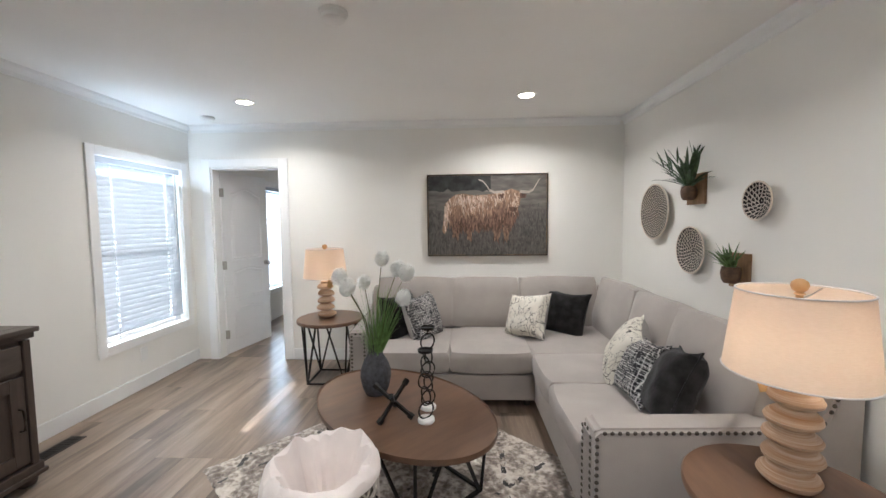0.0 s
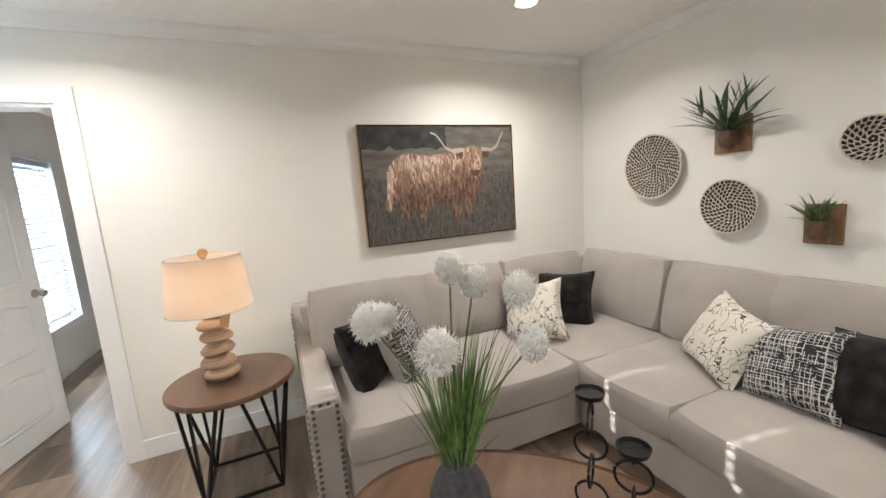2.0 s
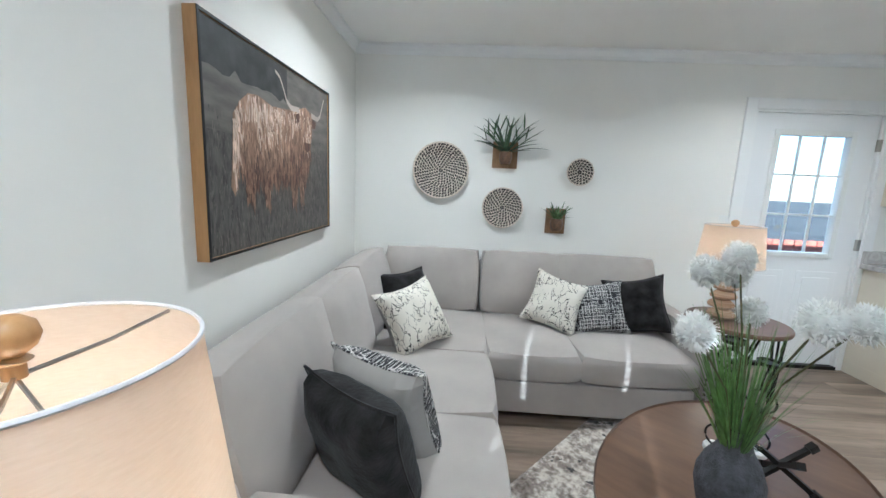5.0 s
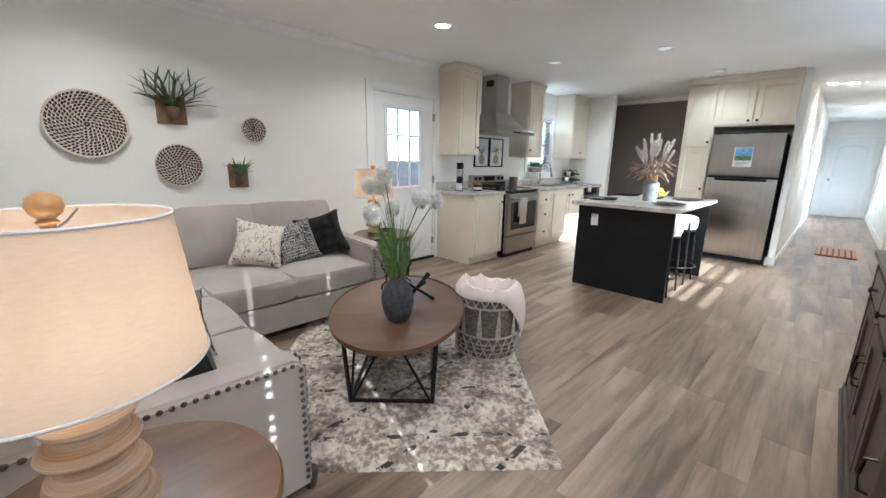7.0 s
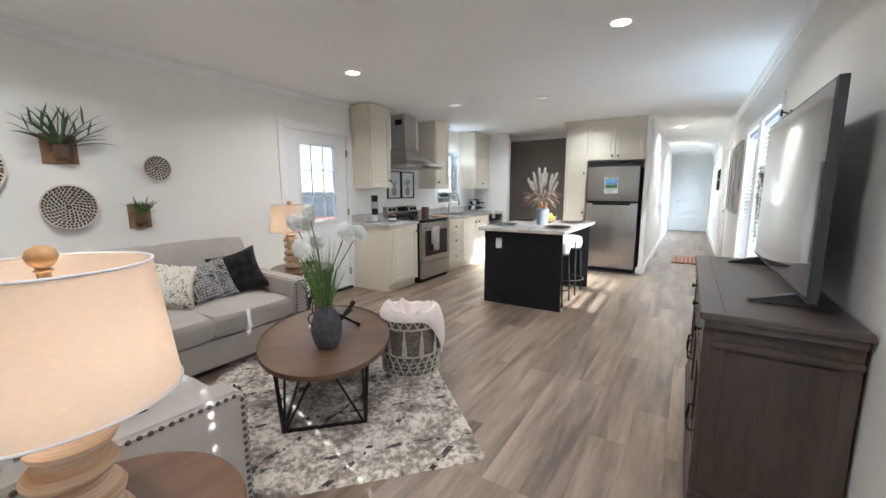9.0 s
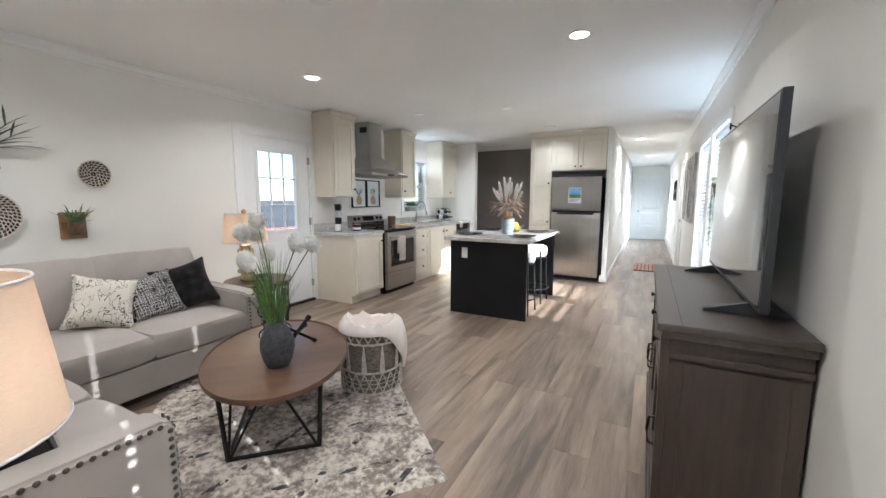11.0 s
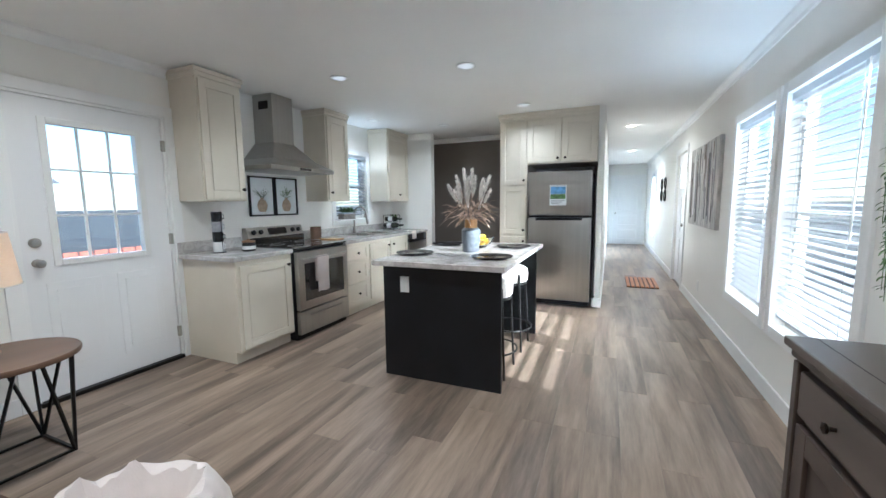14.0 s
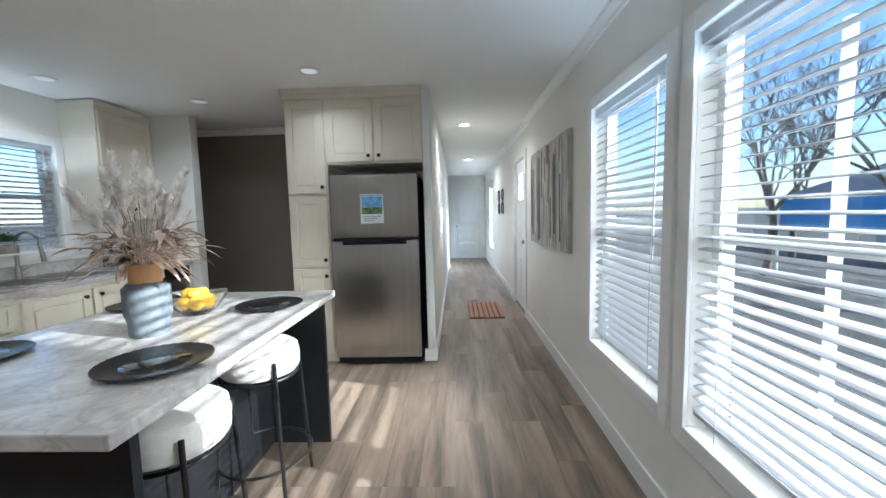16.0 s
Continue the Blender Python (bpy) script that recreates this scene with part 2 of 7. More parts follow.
def part(name, bm, material, parent=None, label="", smooth=False):
    bmesh.ops.recalc_face_normals(bm, faces=bm.faces)
    me = bpy.data.meshes.new(name)
    bm.to_mesh(me)
    bm.free()
    me.materials.append(material)
    if smooth:
        for p in me.polygons:
            p.use_smooth = True
        try:
            me.set_sharp_from_angle(angle=radians(40))
        except AttributeError:
            pass
    ob = new(name, me)
    if parent is not None:
        ob.parent = parent
    if label:
        tagged(ob, label)
    return ob


def thing(name, m, label, category, group="", kind=""):
    ob = new(name)
    ob.empty_display_size = 0.1
    ob.matrix_world = m if isinstance(m, Matrix) else Matrix.Translation(m)
    return tagged(ob, label, category, group, kind)


def structure(name, bm, material, label, category, smooth=False):
    return tagged(part(name, bm, material, smooth=smooth), label, category, kind="structure")


def wall_boxes(bm, axis, p0, p1, u0, u1, z0, z1, holes=()):
    """A wall between p0 and p1 along its thickness, u0..u1 along it, with openings (u0, u1, z0, z1)."""
    def put(a, b, c, d):
        if b - a > 1e-4 and d - c > 1e-4:
            if axis == "x":
                box(bm, p0, p1, a, b, c, d)
            else:
                box(bm, a, b, p0, p1, c, d)
    cur = u0
    for a, b, c, d in sorted(holes):
        put(cur, a, z0, z1)
        put(a, b, z0, c)
        put(a, b, d, z1)
        cur = b
    put(cur, u1, z0, z1)
    return bm


# ---- the shell ----
W, E, N, CEIL = -2.70, 1.74, 3.97, 2.45
HALL_E, HALL_END = -1.61, -11.3
WINDOWS = [("window_1", 2.90, 3.83, 0.47, 1.98), ("window_2", -1.09, -0.18, 0.50, 1.97), ("window_3", -2.15, -1.28, 0.50, 1.97), ("window_4", -9.6, -8.8, 0.50, 2.0), ("window_5", 5.2, 6.3, 0.47, 1.98)]
KW = (-3.02, -2.26, 1.12, 2.03)
structure("wall_west", wall_boxes(bmesh.new(), "x", W - 0.14, W, HALL_END - 0.12, 8.0, 0, CEIL, [(a, b, c, d) for _, a, b, c, d in WINDOWS] + [(-5.50, -4.58, 0, 2.05)]), M_WALL, "off-white painted wall with windows", "wall")
structure("wall_north", wall_boxes(bmesh.new(), "y", N, N + 0.12, W, E, 0, CEIL, [(-2.47, -1.74, 0, 2.02)]), M_WALL, "off-white painted wall with bedroom doorway", "wall")
structure("wall_east", wall_boxes(bmesh.new(), "x", E, E + 0.14, -4.6, 8.0, 0, CEIL, [(-0.10, 0.87, 0, 2.06), KW]), M_WALL, "off-white painted wall with a half-glazed door", "wall")
structure("wall_kitchen_end", bx(0.98, E, -3.86, -3.74, 0, CEIL), M_WALL, "off-white painted wall stub at the counter end", "wall")
structure("wall_taupe", bx(-0.34, E, -4.60, -4.48, 0, CEIL), M_TAUPE, "taupe painted wall", "wall")
structure("wall_pantry_back", bx(HALL_E, -0.34, -3.86, -3.74, 0, CEIL), M_WALL, "off-white wall behind the fridge", "wall")
structure("wall_utility_side", bx(-0.34, -0.24, -4.48, -3.86, 0, CEIL), M_TAUPE, "taupe painted side wall", "wall")
structure("wall_hall", bx(HALL_E, HALL_E + 0.10, HALL_END, -3.86, 0, CEIL), M_WALL, "off-white painted hall wall", "wall")
structure("wall_hall_end", bx(W, HALL_E + 0.10, HALL_END - 0.12, HALL_END, 0, CEIL), M_WALL, "off-white painted hall end wall", "wall")
structure("wall_bedroom_end", bx(W, E, 8.0, 8.12, 0, CEIL), M_WALL, "off-white painted bedroom wall", "wall")
structure("ceiling", bx(W - 0.14, E + 0.14, HALL_END - 0.12, 8.12, CEIL, CEIL + 0.08), M_CEIL, "smooth off-white painted ceiling", "ceiling")
structure("subfloor", bx(W - 0.14, E + 0.14, HALL_END - 0.12, 8.12, -0.10, -0.012), M_DRESSERFRONT, "dark subfloor under the planks", "floor")


def crown(axis, p, sign, u0, u1):
    """Crown moulding under the ceiling along a wall face at p, projecting to sign."""
    bm = bmesh.new()
    prof = ((0, 0), (0, -0.075), (0.012, -0.075), (0.016, -0.05), (0.042, -0.02), (0.046, 0))
    ends = []
    for u in (u0, u1):
        ring = []
        for d, z in prof:
            ring.append(bm.verts.new((p + sign * d, u, CEIL + z) if axis == "x" else (u, p + sign * d, CEIL + z)))
        ends.append(ring)
    k = len(prof)
    for i in range(k):
        bm.faces.new((ends[0][i], ends[0][(i + 1) % k], ends[1][(i + 1) % k], ends[1][i]))
    bm.faces.new(ends[0])
    bm.faces.new(list(reversed(ends[1])))
    return structure("crown_trim", bm, M_TRIM, "white crown moulding under the ceiling", "moulding")


crown("x", W, 1, HALL_END, N)
crown("x", E, -1, -0.14, N)
crown("y", N, -1, W + 0.05, E - 0.05)
crown("y", -4.48, 1, -0.20, E)


def skirt(axis, p, sign, u0, u1, h=0.115):
    d = 0.014 * sign
    bm = bx(p, p + d, u0, u1, 0, h, 0.003) if axis == "x" else bx(u0, u1, p, p + d, 0, h, 0.003)
    return structure("baseboard", bm, M_TRIM, "white painted baseboard", "baseboard")


skirt("x", W, 1, -4.50, N)
skirt("x", W, 1, HALL_END, -5.58)
skirt("y", N, -1, -1.66, E)
skirt("x", E, -1, 0.95, N - 0.014)
skirt("x", HALL_E, -1, HALL_END, -3.10)
skirt("y", -3.10, 1, HALL_E - 0.014, HALL_E + 0.10)
skirt("y", -4.48, 1, -0.20, E)


def casing(name, axis, p, sign, u0, u1, z0, z1, w=0.075, sill=True):
    """Flat casing round an opening on a wall face."""
    d0, d1 = (p, p + 0.018 * sign) if sign > 0 else (p + 0.018 * sign, p)
    bm = bmesh.new()
    def put(a, b, c, d):
        if axis == "x":
            box(bm, d0, d1, a, b, c, d, 0.004)
        else:
            box(bm, a, b, d0, d1, c, d, 0.004)
    put(u0 - w, u0, z0 - (w if sill else 0), z1 + w)
    put(u1, u1 + w, z0 - (w if sill else 0), z1 + w)
    put(u0, u1, z1, z1 + w)
    if sill:
        put(u0, u1, z0 - w, z0)
    return structure(name, bm, M_TRIM, "white painted casing", "trim")


def slat_mesh(length, tilt, width=0.05):
    """One curved blind slat along y with cord holes."""
    bm = bmesh.new()
    holes = (0.16, length - 0.16)
    ys = [0.0]
    for c in holes:
        ys += [c - 0.007, c + 0.007]
    ys.append(length)
    xs = (-0.5, -0.2, 0.2, 0.5)
    t = radians(tilt)
    ct_, st_ = math.cos(t), math.sin(t)
    top, low = [], []
    for y in ys:
        for lst, off in ((top, 0.0), (low, -0.0022)):
            row = []
            for a in xs:
                u, v = a * width, (0.25 - a * a) * 0.012 + off
                row.append(bm.verts.new((ct_ * u + st_ * v, y - length / 2, -st_ * u + ct_ * v)))
            lst.append(row)
    for i in range(len(ys) - 1):
        for j in range(3):
            if i in (1, 3) and j == 1:
                continue
            bm.faces.new((top[i][j], top[i][j + 1], top[i + 1][j + 1], top[i + 1][j]))
            bm.faces.new((low[i][j], low[i + 1][j], low[i + 1][j + 1], low[i][j + 1]))
        bm.faces.new((top[i][0], top[i + 1][0], low[i + 1][0], low[i][0]))
        bm.faces.new((top[i][3], low[i][3], low[i + 1][3], top[i + 1][3]))
    for i in (0, len(ys) - 1):
        for j in range(3):
            bm.faces.new((top[i][j], low[i][j], low[i][j + 1], top[i][j + 1]))
    me = bpy.data.meshes.new("slat")
    bm.to_mesh(me)
    bm.free()
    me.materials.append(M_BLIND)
    return me


def window(name, axis, p, sign, u0, u1, z0, z1, tilt, blind=True, mid=True):
    """A single-hung vinyl window in an opening of a wall whose room face is p; sign points into the room."""
    L = u1 - u0
    base = pose(p, (u0 + u1) / 2, 0, 0, 0, 0 if sign > 0 else 180)
    root = thing(name, base, "white vinyl single-hung window with blinds", "window", kind="structure")
    fr = bmesh.new()
    for a, b, c, d in ((-L / 2, -L / 2 + 0.04, z0, z1), (L / 2 - 0.04, L / 2, z0, z1), (-L / 2 + 0.04, L / 2 - 0.04, z1 - 0.04, z1), (-L / 2 + 0.04, L / 2 - 0.04, z0, z0 + 0.04)):
        box(fr, -0.13, -0.07, a, b, c, d, 0.003)
    part("window_frame", fr, M_PLASTIC, root)
    zm = (z0 + z1) / 2
    if mid:
        part("meeting_rail", bx(-0.125, -0.085, -L / 2 + 0.04, L / 2 - 0.04, zm - 0.02, zm + 0.02, 0.003), M_PLASTIC, root)
    g = part("pane", bx(-0.104, -0.100, -L / 2 + 0.04, L / 2 - 0.04, z0 + 0.04, z1 - 0.04), M_GLASS, root)
    g.visible_shadow = False
    cs = bmesh.new()
    w = 0.075
    for a, b, c, d in ((-L / 2 - w, -L / 2, z0 - w, z1 + w), (L / 2, L / 2 + w, z0 - w, z1 + w), (-L / 2, L / 2, z1, z1 + w), (-L / 2, L / 2, z0 - w, z0)):
        box(cs, 0.0, 0.018, a, b, c, d, 0.004)
    part("casing", cs, M_TRIM, root)
    if blind:
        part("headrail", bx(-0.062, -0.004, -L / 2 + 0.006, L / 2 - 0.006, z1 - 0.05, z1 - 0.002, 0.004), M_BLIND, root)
        me = slat_mesh(L - 0.03, tilt)
        z = z1 - 0.075
        while z > z0 + 0.074:
            s = new("slat", me)
            s.parent = root
            s.location = (-0.033, 0, z)
            z -= 0.0435
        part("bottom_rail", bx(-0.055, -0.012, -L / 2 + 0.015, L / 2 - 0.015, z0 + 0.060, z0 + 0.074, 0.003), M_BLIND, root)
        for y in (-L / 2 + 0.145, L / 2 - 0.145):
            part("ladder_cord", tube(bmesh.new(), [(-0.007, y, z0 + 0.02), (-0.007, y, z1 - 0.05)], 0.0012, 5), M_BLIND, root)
        part("wand", tube(bmesh.new(), [(0.006, L / 2 - 0.10, z0 + 0.62), (0.002, L / 2 - 0.09, z1 - 0.05)], 0.004, 6), M_PLASTIC, root)
    return root


TILTS = {"window_1": 78, "window_2": 8, "window_3": 31, "window_4": 40, "window_5": 45}
for nm, a, b, c, d in WINDOWS:
    window(nm, "x", W, 1, a, b, c, d, TILTS[nm])
window("window_6", "x", E, -1, KW[0], KW[1], KW[2], KW[3], 22)


def door_panel(bm, w, h, t, panels):
    """A moulded slab in xz, centred on x, from z=0; each panel is a raised field in a groove."""
    box(bm, -w / 2, w / 2, -t / 2, t / 2, 0, h, 0.002)
    for x0, x1, z0, z1, arch in panels:
        for s in (-1, 1):
            y = s * t / 2
            n = 12 if arch else 1
            def outline(g):
                pts = [(x0 + g, z0 + g), (x1 - g, z0 + g)]
                for i in range(n + 1):
                    u = i / n
                    x = (x1 - g) + (x0 - x1 + 2 * g) * u
                    pts.append((x, z1 - g + arch * (math.sin(math.pi * u) ** 2)))
                return pts
            loops = [[bm.verts.new((px, y + s * dy, pz)) for px, pz in outline(g)] for g, dy in ((0, 0.001), (0.012, 0.007), (0.022, 0.0015), (0.045, 0.0055))]
            for a, b in zip(loops, loops[1:]):
                k = len(a)
                for i in range(k):
                    bm.faces.new((a[i], a[(i + 1) % k], b[(i + 1) % k], b[i]))
            bm.faces.new(loops[-1])
    return bm


def knob(parent, x, y, z, s, material=None):
    bm = lathe(bmesh.new(), [(0.028, 0), (0.028, 0.006), (0.012, 0.012), (0.011, 0.03), (0.024, 0.04), (0.028, 0.052), (0.02, 0.064), (0.0, 0.066)], 20)
    bmesh.ops.transform(bm, matrix=Matrix.Translation((x, y, z)) @ Matrix.Rotation(radians(-90 * s), 4, "X"), verts=bm.verts)
    part("door_knob", bm, material or M_SILVER, parent, "brushed nickel knob", smooth=True)


def hinges(parent, x, y, zs):
    for z in zs:
        bm = bx(x - 0.012, x + 0.012, y - 0.022, y + 0.022, z - 0.045, z + 0.045, 0.002)
        part("hinge", bm, M_SILVER, parent)


# bedroom door, swung inwards on its west hinge
casing("door_trim", "y", N, -1, -2.47, -1.74, 0, 2.02, 0.085, sill=False)
structure("door_jamb", wall_boxes(bmesh.new(), "y", N - 0.002, N + 0.122, -2.47, -1.74, 0, 2.02, [(-2.452, -1.758, 0, 2.002)]), M_TRIM, "white painted door jamb", "trim")
bd = thing("door_1", pose(-2.455, N + 0.11, 0.012, 0, 0, 78) @ pose(0.35, 0, 0), "white two-panel arched bedroom door standing open", "door", kind="structure")
part("slab", door_panel(bmesh.new(), 0.70, 1.985, 0.035, [(-0.24, 0.24, 1.02, 1.76, 0.07), (-0.24, 0.24, 0.58, 0.90, 0.03), (-0.24, 0.24, 0.14, 0.46, 0.03)]), M_DOOR, bd)
knob(bd, 0.29, -0.018, 0.95, -1)
knob(bd, 0.29, 0.018, 0.95, 1)
hinges(bd, -0.352, -0.02, (0.22, 0.98, 1.76))

# half-glazed entry door in the east wall
casing("door_trim", "x", E, -1, -0.10, 0.87, 0, 2.06, 0.08, sill=False)
structure("door_jamb", wall_boxes(bmesh.new(), "x", E - 0.002, E + 0.142, -0.10, 0.87, 0, 2.06, [(-0.078, 0.848, 0, 2.042)]), M_TRIM, "white painted door jamb", "trim")
ed = thing("door_2", pose(E + 0.04, 0.385, 0.02, 0, 0, -90), "white steel entry door with a nine-pane window", "door", kind="structure")
sl = bmesh.new()
w2, gx, gz0, gz1 = 0.46, 0.275, 0.94, 1.87
for a, b, c, d in ((-w2, -gx, 0, 2.02), (gx, w2, 0, 2.02), (-gx, gx, 0, gz0), (-gx, gx, gz1, 2.02)):
    box(sl, a, b, -0.022, 0.022, c, d)
part("slab", sl, M_DOOR, ed)
for x0, x1 in ((-0.36, -0.05), (0.05, 0.36)):
    pb = bmesh.new()
    for g, t in ((0.0, 0.004), (0.05, 0.009)):
        box(pb, x0 + g, x1 - g, -0.022 - t, -0.020, 0.16 + g, 0.80 - g, 0.003)
    part("raised_panel", pb, M_DOOR, ed)
gf = bmesh.new()
for a, b, c, d in ((-gx - 0.03, -gx + 0.012, gz0 - 0.03, gz1 + 0.03), (gx - 0.012, gx + 0.03, gz0 - 0.03, gz1 + 0.03), (-gx + 0.012, gx - 0.012, gz0 - 0.03, gz0 + 0.012), (-gx + 0.012, gx - 0.012, gz1 - 0.012, gz1 + 0.03)):
    box(gf, a, b, -0.032, 0.032, c, d, 0.004)
part("glazing_frame", gf, M_PLASTIC, ed)
g = part("pane", bx(-gx, gx, -0.003, 0.003, gz0, gz1), M_GLASS, ed)
g.visible_shadow = False
for k in (-1, 1):
    part("muntin", bx(k * gx / 3 - 0.008, k * gx / 3 + 0.008, -0.010, 0.010, gz0, gz1, 0.002), M_PLASTIC, ed)
    zc = (gz0 + gz1) / 2 + k * (gz1 - gz0) / 6
    part("muntin", bx(-gx, gx, -0.0085, 0.0085, zc - 0.008, zc + 0.008, 0.002), M_PLASTIC, ed)
knob(ed, -0.39, -0.022, 0.94, -1)
dbolt = lathe(bmesh.new(), [(0.032, 0), (0.032, 0.010), (0.024, 0.016), (0.022, 0.024), (0, 0.026)], 20)
bmesh.ops.transform(dbolt, matrix=Matrix.Translation((-0.39, -0.022, 1.075)) @ Matrix.Rotation(radians(90), 4, "X"), verts=dbolt.verts)
part("deadbolt", dbolt, M_SILVER, ed, "brushed nickel deadbolt", smooth=True)
hinges(ed, 0.466, -0.024, (0.22, 1.03, 1.80))
structure("door_threshold", bx(E - 0.03, E + 0.10, -0.09, 0.86, 0.0, 0.03, 0.006), M_BLACKMETAL, "black metal door threshold", "threshold")

# front door in the west wall and the door closing the hall
casing("door_trim", "x", W, 1, -5.50, -4.58, 0, 2.05, 0.08, sill=False)
fd = thing("door_3", pose(W - 0.05, -5.04, 0.012, 0, 0, 90), "white front door with a small high window, closed", "door", kind="structure")
fs = bmesh.new()
for a, b, c, d in ((-0.455, -0.22, 0, 2.03), (0.22, 0.455, 0, 2.03), (-0.22, 0.22, 0, 1.50), (-0.22, 0.22, 1.86, 2.03)):
    box(fs, a, b, -0.022, 0.022, c, d)
part("slab", fs, M_DOOR, fd)
for x0, x1 in ((-0.36, -0.05), (0.05, 0.36)):
    for z0, z1 in ((0.16, 0.70), (0.82, 1.38)):
        part("raised_panel", bx(x0, x1, -0.030, -0.020, z0, z1, 0.006), M_DOOR, fd)
g = part("pane", bx(-0.22, 0.22, -0.003, 0.003, 1.50, 1.86), M_GLASS, fd)
g.visible_shadow = False
knob(fd, 0.39, -0.022, 0.95, -1)
casing("door_trim", "y", HALL_END, 1, -2.58, -1.77, 0, 2.04, 0.08, sill=False)
hd = thing("door_4", pose(-2.175, HALL_END + 0.012, 0.012), "white two-panel door closing the hall", "door", kind="structure")
part("slab", door_panel(bmesh.new(), 0.80, 2.02, 0.02, [(-0.28, 0.28, 1.02, 1.78, 0.07), (-0.28, 0.28, 0.58, 0.90, 0.0), (-0.28, 0.28, 0.14, 0.46, 0.0)]), M_DOOR, hd)
knob(hd, 0.33, 0.01, 0.95, 1)

# ---- kitchen ----
CH = 0.91


def marble(name, a, b, vein, rough=0.25):
    m = mat(name, a, rough, var=0.0)
    n, ln = m.node_tree.nodes, m.node_tree.links.new
    p = n["Principled BSDF"]
    tc = n.new("ShaderNodeTexCoord")
    w1, w2 = n.new("ShaderNodeTexNoise"), n.new("ShaderNodeTexNoise")
    w1.inputs["Scale"].default_value, w1.inputs["Detail"].default_value, w1.inputs["Distortion"].default_value = 3.5, 9, 2.2
    w2.inputs["Scale"].default_value, w2.inputs["Detail"].default_value, w2.inputs["Distortion"].default_value = 9.0, 10, 1.2
    ln(tc.outputs["Object"], w1.inputs["Vector"])
    ln(tc.outputs["Object"], w2.inputs["Vector"])
    r1, r2 = n.new("ShaderNodeValToRGB"), n.new("ShaderNodeValToRGB")
    r1.color_ramp.elements[0].position, r1.color_ramp.elements[0].color = 0.35, (*b, 1)
    r1.color_ramp.elements[1].position, r1.color_ramp.elements[1].color = 0.62, (*a, 1)
    ln(w1.outputs["Fac"], r1.inputs[0])
    r2.color_ramp.elements[0].position, r2.color_ramp.elements[0].color = 0.44, (1, 1, 1, 1)
    r2.color_ramp.elements[1].position, r2.color_ramp.elements[1].color = 0.50, (*vein, 1)
    e = r2.color_ramp.elements.new(0.57)
    e.color = (1, 1, 1, 1)
    ln(w2.outputs["Fac"], r2.inputs[0])
    mx = n.new("ShaderNodeMix")
    mx.data_type, mx.blend_type = "RGBA", "MULTIPLY"
    mx.inputs["Factor"].default_value = 0.35
    ln(r1.outputs[0], mx.inputs["A"])
    ln(r2.outputs[0], mx.inputs["B"])
    ln(mx.outputs["Result"], p.inputs["Base Color"])
    return m


M_COUNTER = marble("grey_marbled_laminate", (0.60, 0.575, 0.55), (0.42, 0.395, 0.375), (0.50, 0.46, 0.43), 0.22)


def shaker(bm, w, h, t=0.019, rail=0.062):
    """A recessed-panel door in xz at y=0 facing -y, centred on x and z."""
    box(bm, -w / 2, -w / 2 + rail, -t, 0, -h / 2, h / 2, 0.002)
    box(bm, w / 2 - rail, w / 2, -t, 0, -h / 2, h / 2, 0.002)
    box(bm, -w / 2 + rail, w / 2 - rail, -t, 0, h / 2 - rail, h / 2, 0.002)
    box(bm, -w / 2 + rail, w / 2 - rail, -t, 0, -h / 2, -h / 2 + rail, 0.002)
    box(bm, -w / 2 + rail - 0.002, w / 2 - rail + 0.002, -0.008, 0, -h / 2 + rail - 0.002, h / 2 - rail + 0.002)
    return bm


def front(parent, name, x, y, z, w, h, knob_at=None, rail=0.062):
    """A door or drawer front with its knob, on the face y of a cabinet that looks to -y."""
    d = part(name, shaker(bmesh.new(), w, h, rail=rail), M_CAB, parent)
    d.location = (x, y, z)
    g = rail + 0.012
    part("raised_panel", bx(-w / 2 + g, w / 2 - g, -0.012, -0.0078, -h / 2 + g, h / 2 - g, 0.003 if h > 0.25 else 0.0), M_CAB, d)
    if knob_at:
        kb = lathe(bmesh.new(), [(0.007, 0), (0.006, 0.012), (0.015, 0.018), (0.016, 0.026), (0.011, 0.030), (0, 0.031)], 14)
        bmesh.ops.transform(kb, matrix=Matrix.Translation((knob_at[0], -0.019, knob_at[1])) @ Matrix.Rotation(radians(90), 4, "X"), verts=kb.verts)
        part("knob", kb, M_BRONZE, d, "dark bronze knob", smooth=True)
    return d


def east_cabinet(name, y0, y1, depth, z0, z1, fronts, label, cat, toe=0.0, crown_h=0.0):
    """A cabinet on the east wall from y0 (north) to y1 (south); local x runs south from its north side, local y towards the wall."""
    w = y0 - y1
    root = thing(name, pose(E - depth, y0, 0, 0, 0, -90), label, cat)
    body = bx(0, w, 0, depth, z0 + toe, z1, 0.002)
    part("body", body, M_CAB, root)
    if toe:
        part("toe_kick", bx(0.0, w, 0.06, depth, 0, toe), M_CAB, root)
    if crown_h:
        cb = bmesh.new()
        box(cb, -0.012, w + 0.012, -0.014, depth, z1, z1 + crown_h * 0.5, 0.003)
        box(cb, -0.022, w + 0.022, -0.026, depth, z1 + crown_h * 0.5, z1 + crown_h, 0.004)
        part("crown", cb, M_CAB, root)
    for f in fronts:
        front(root, *f)
    return root


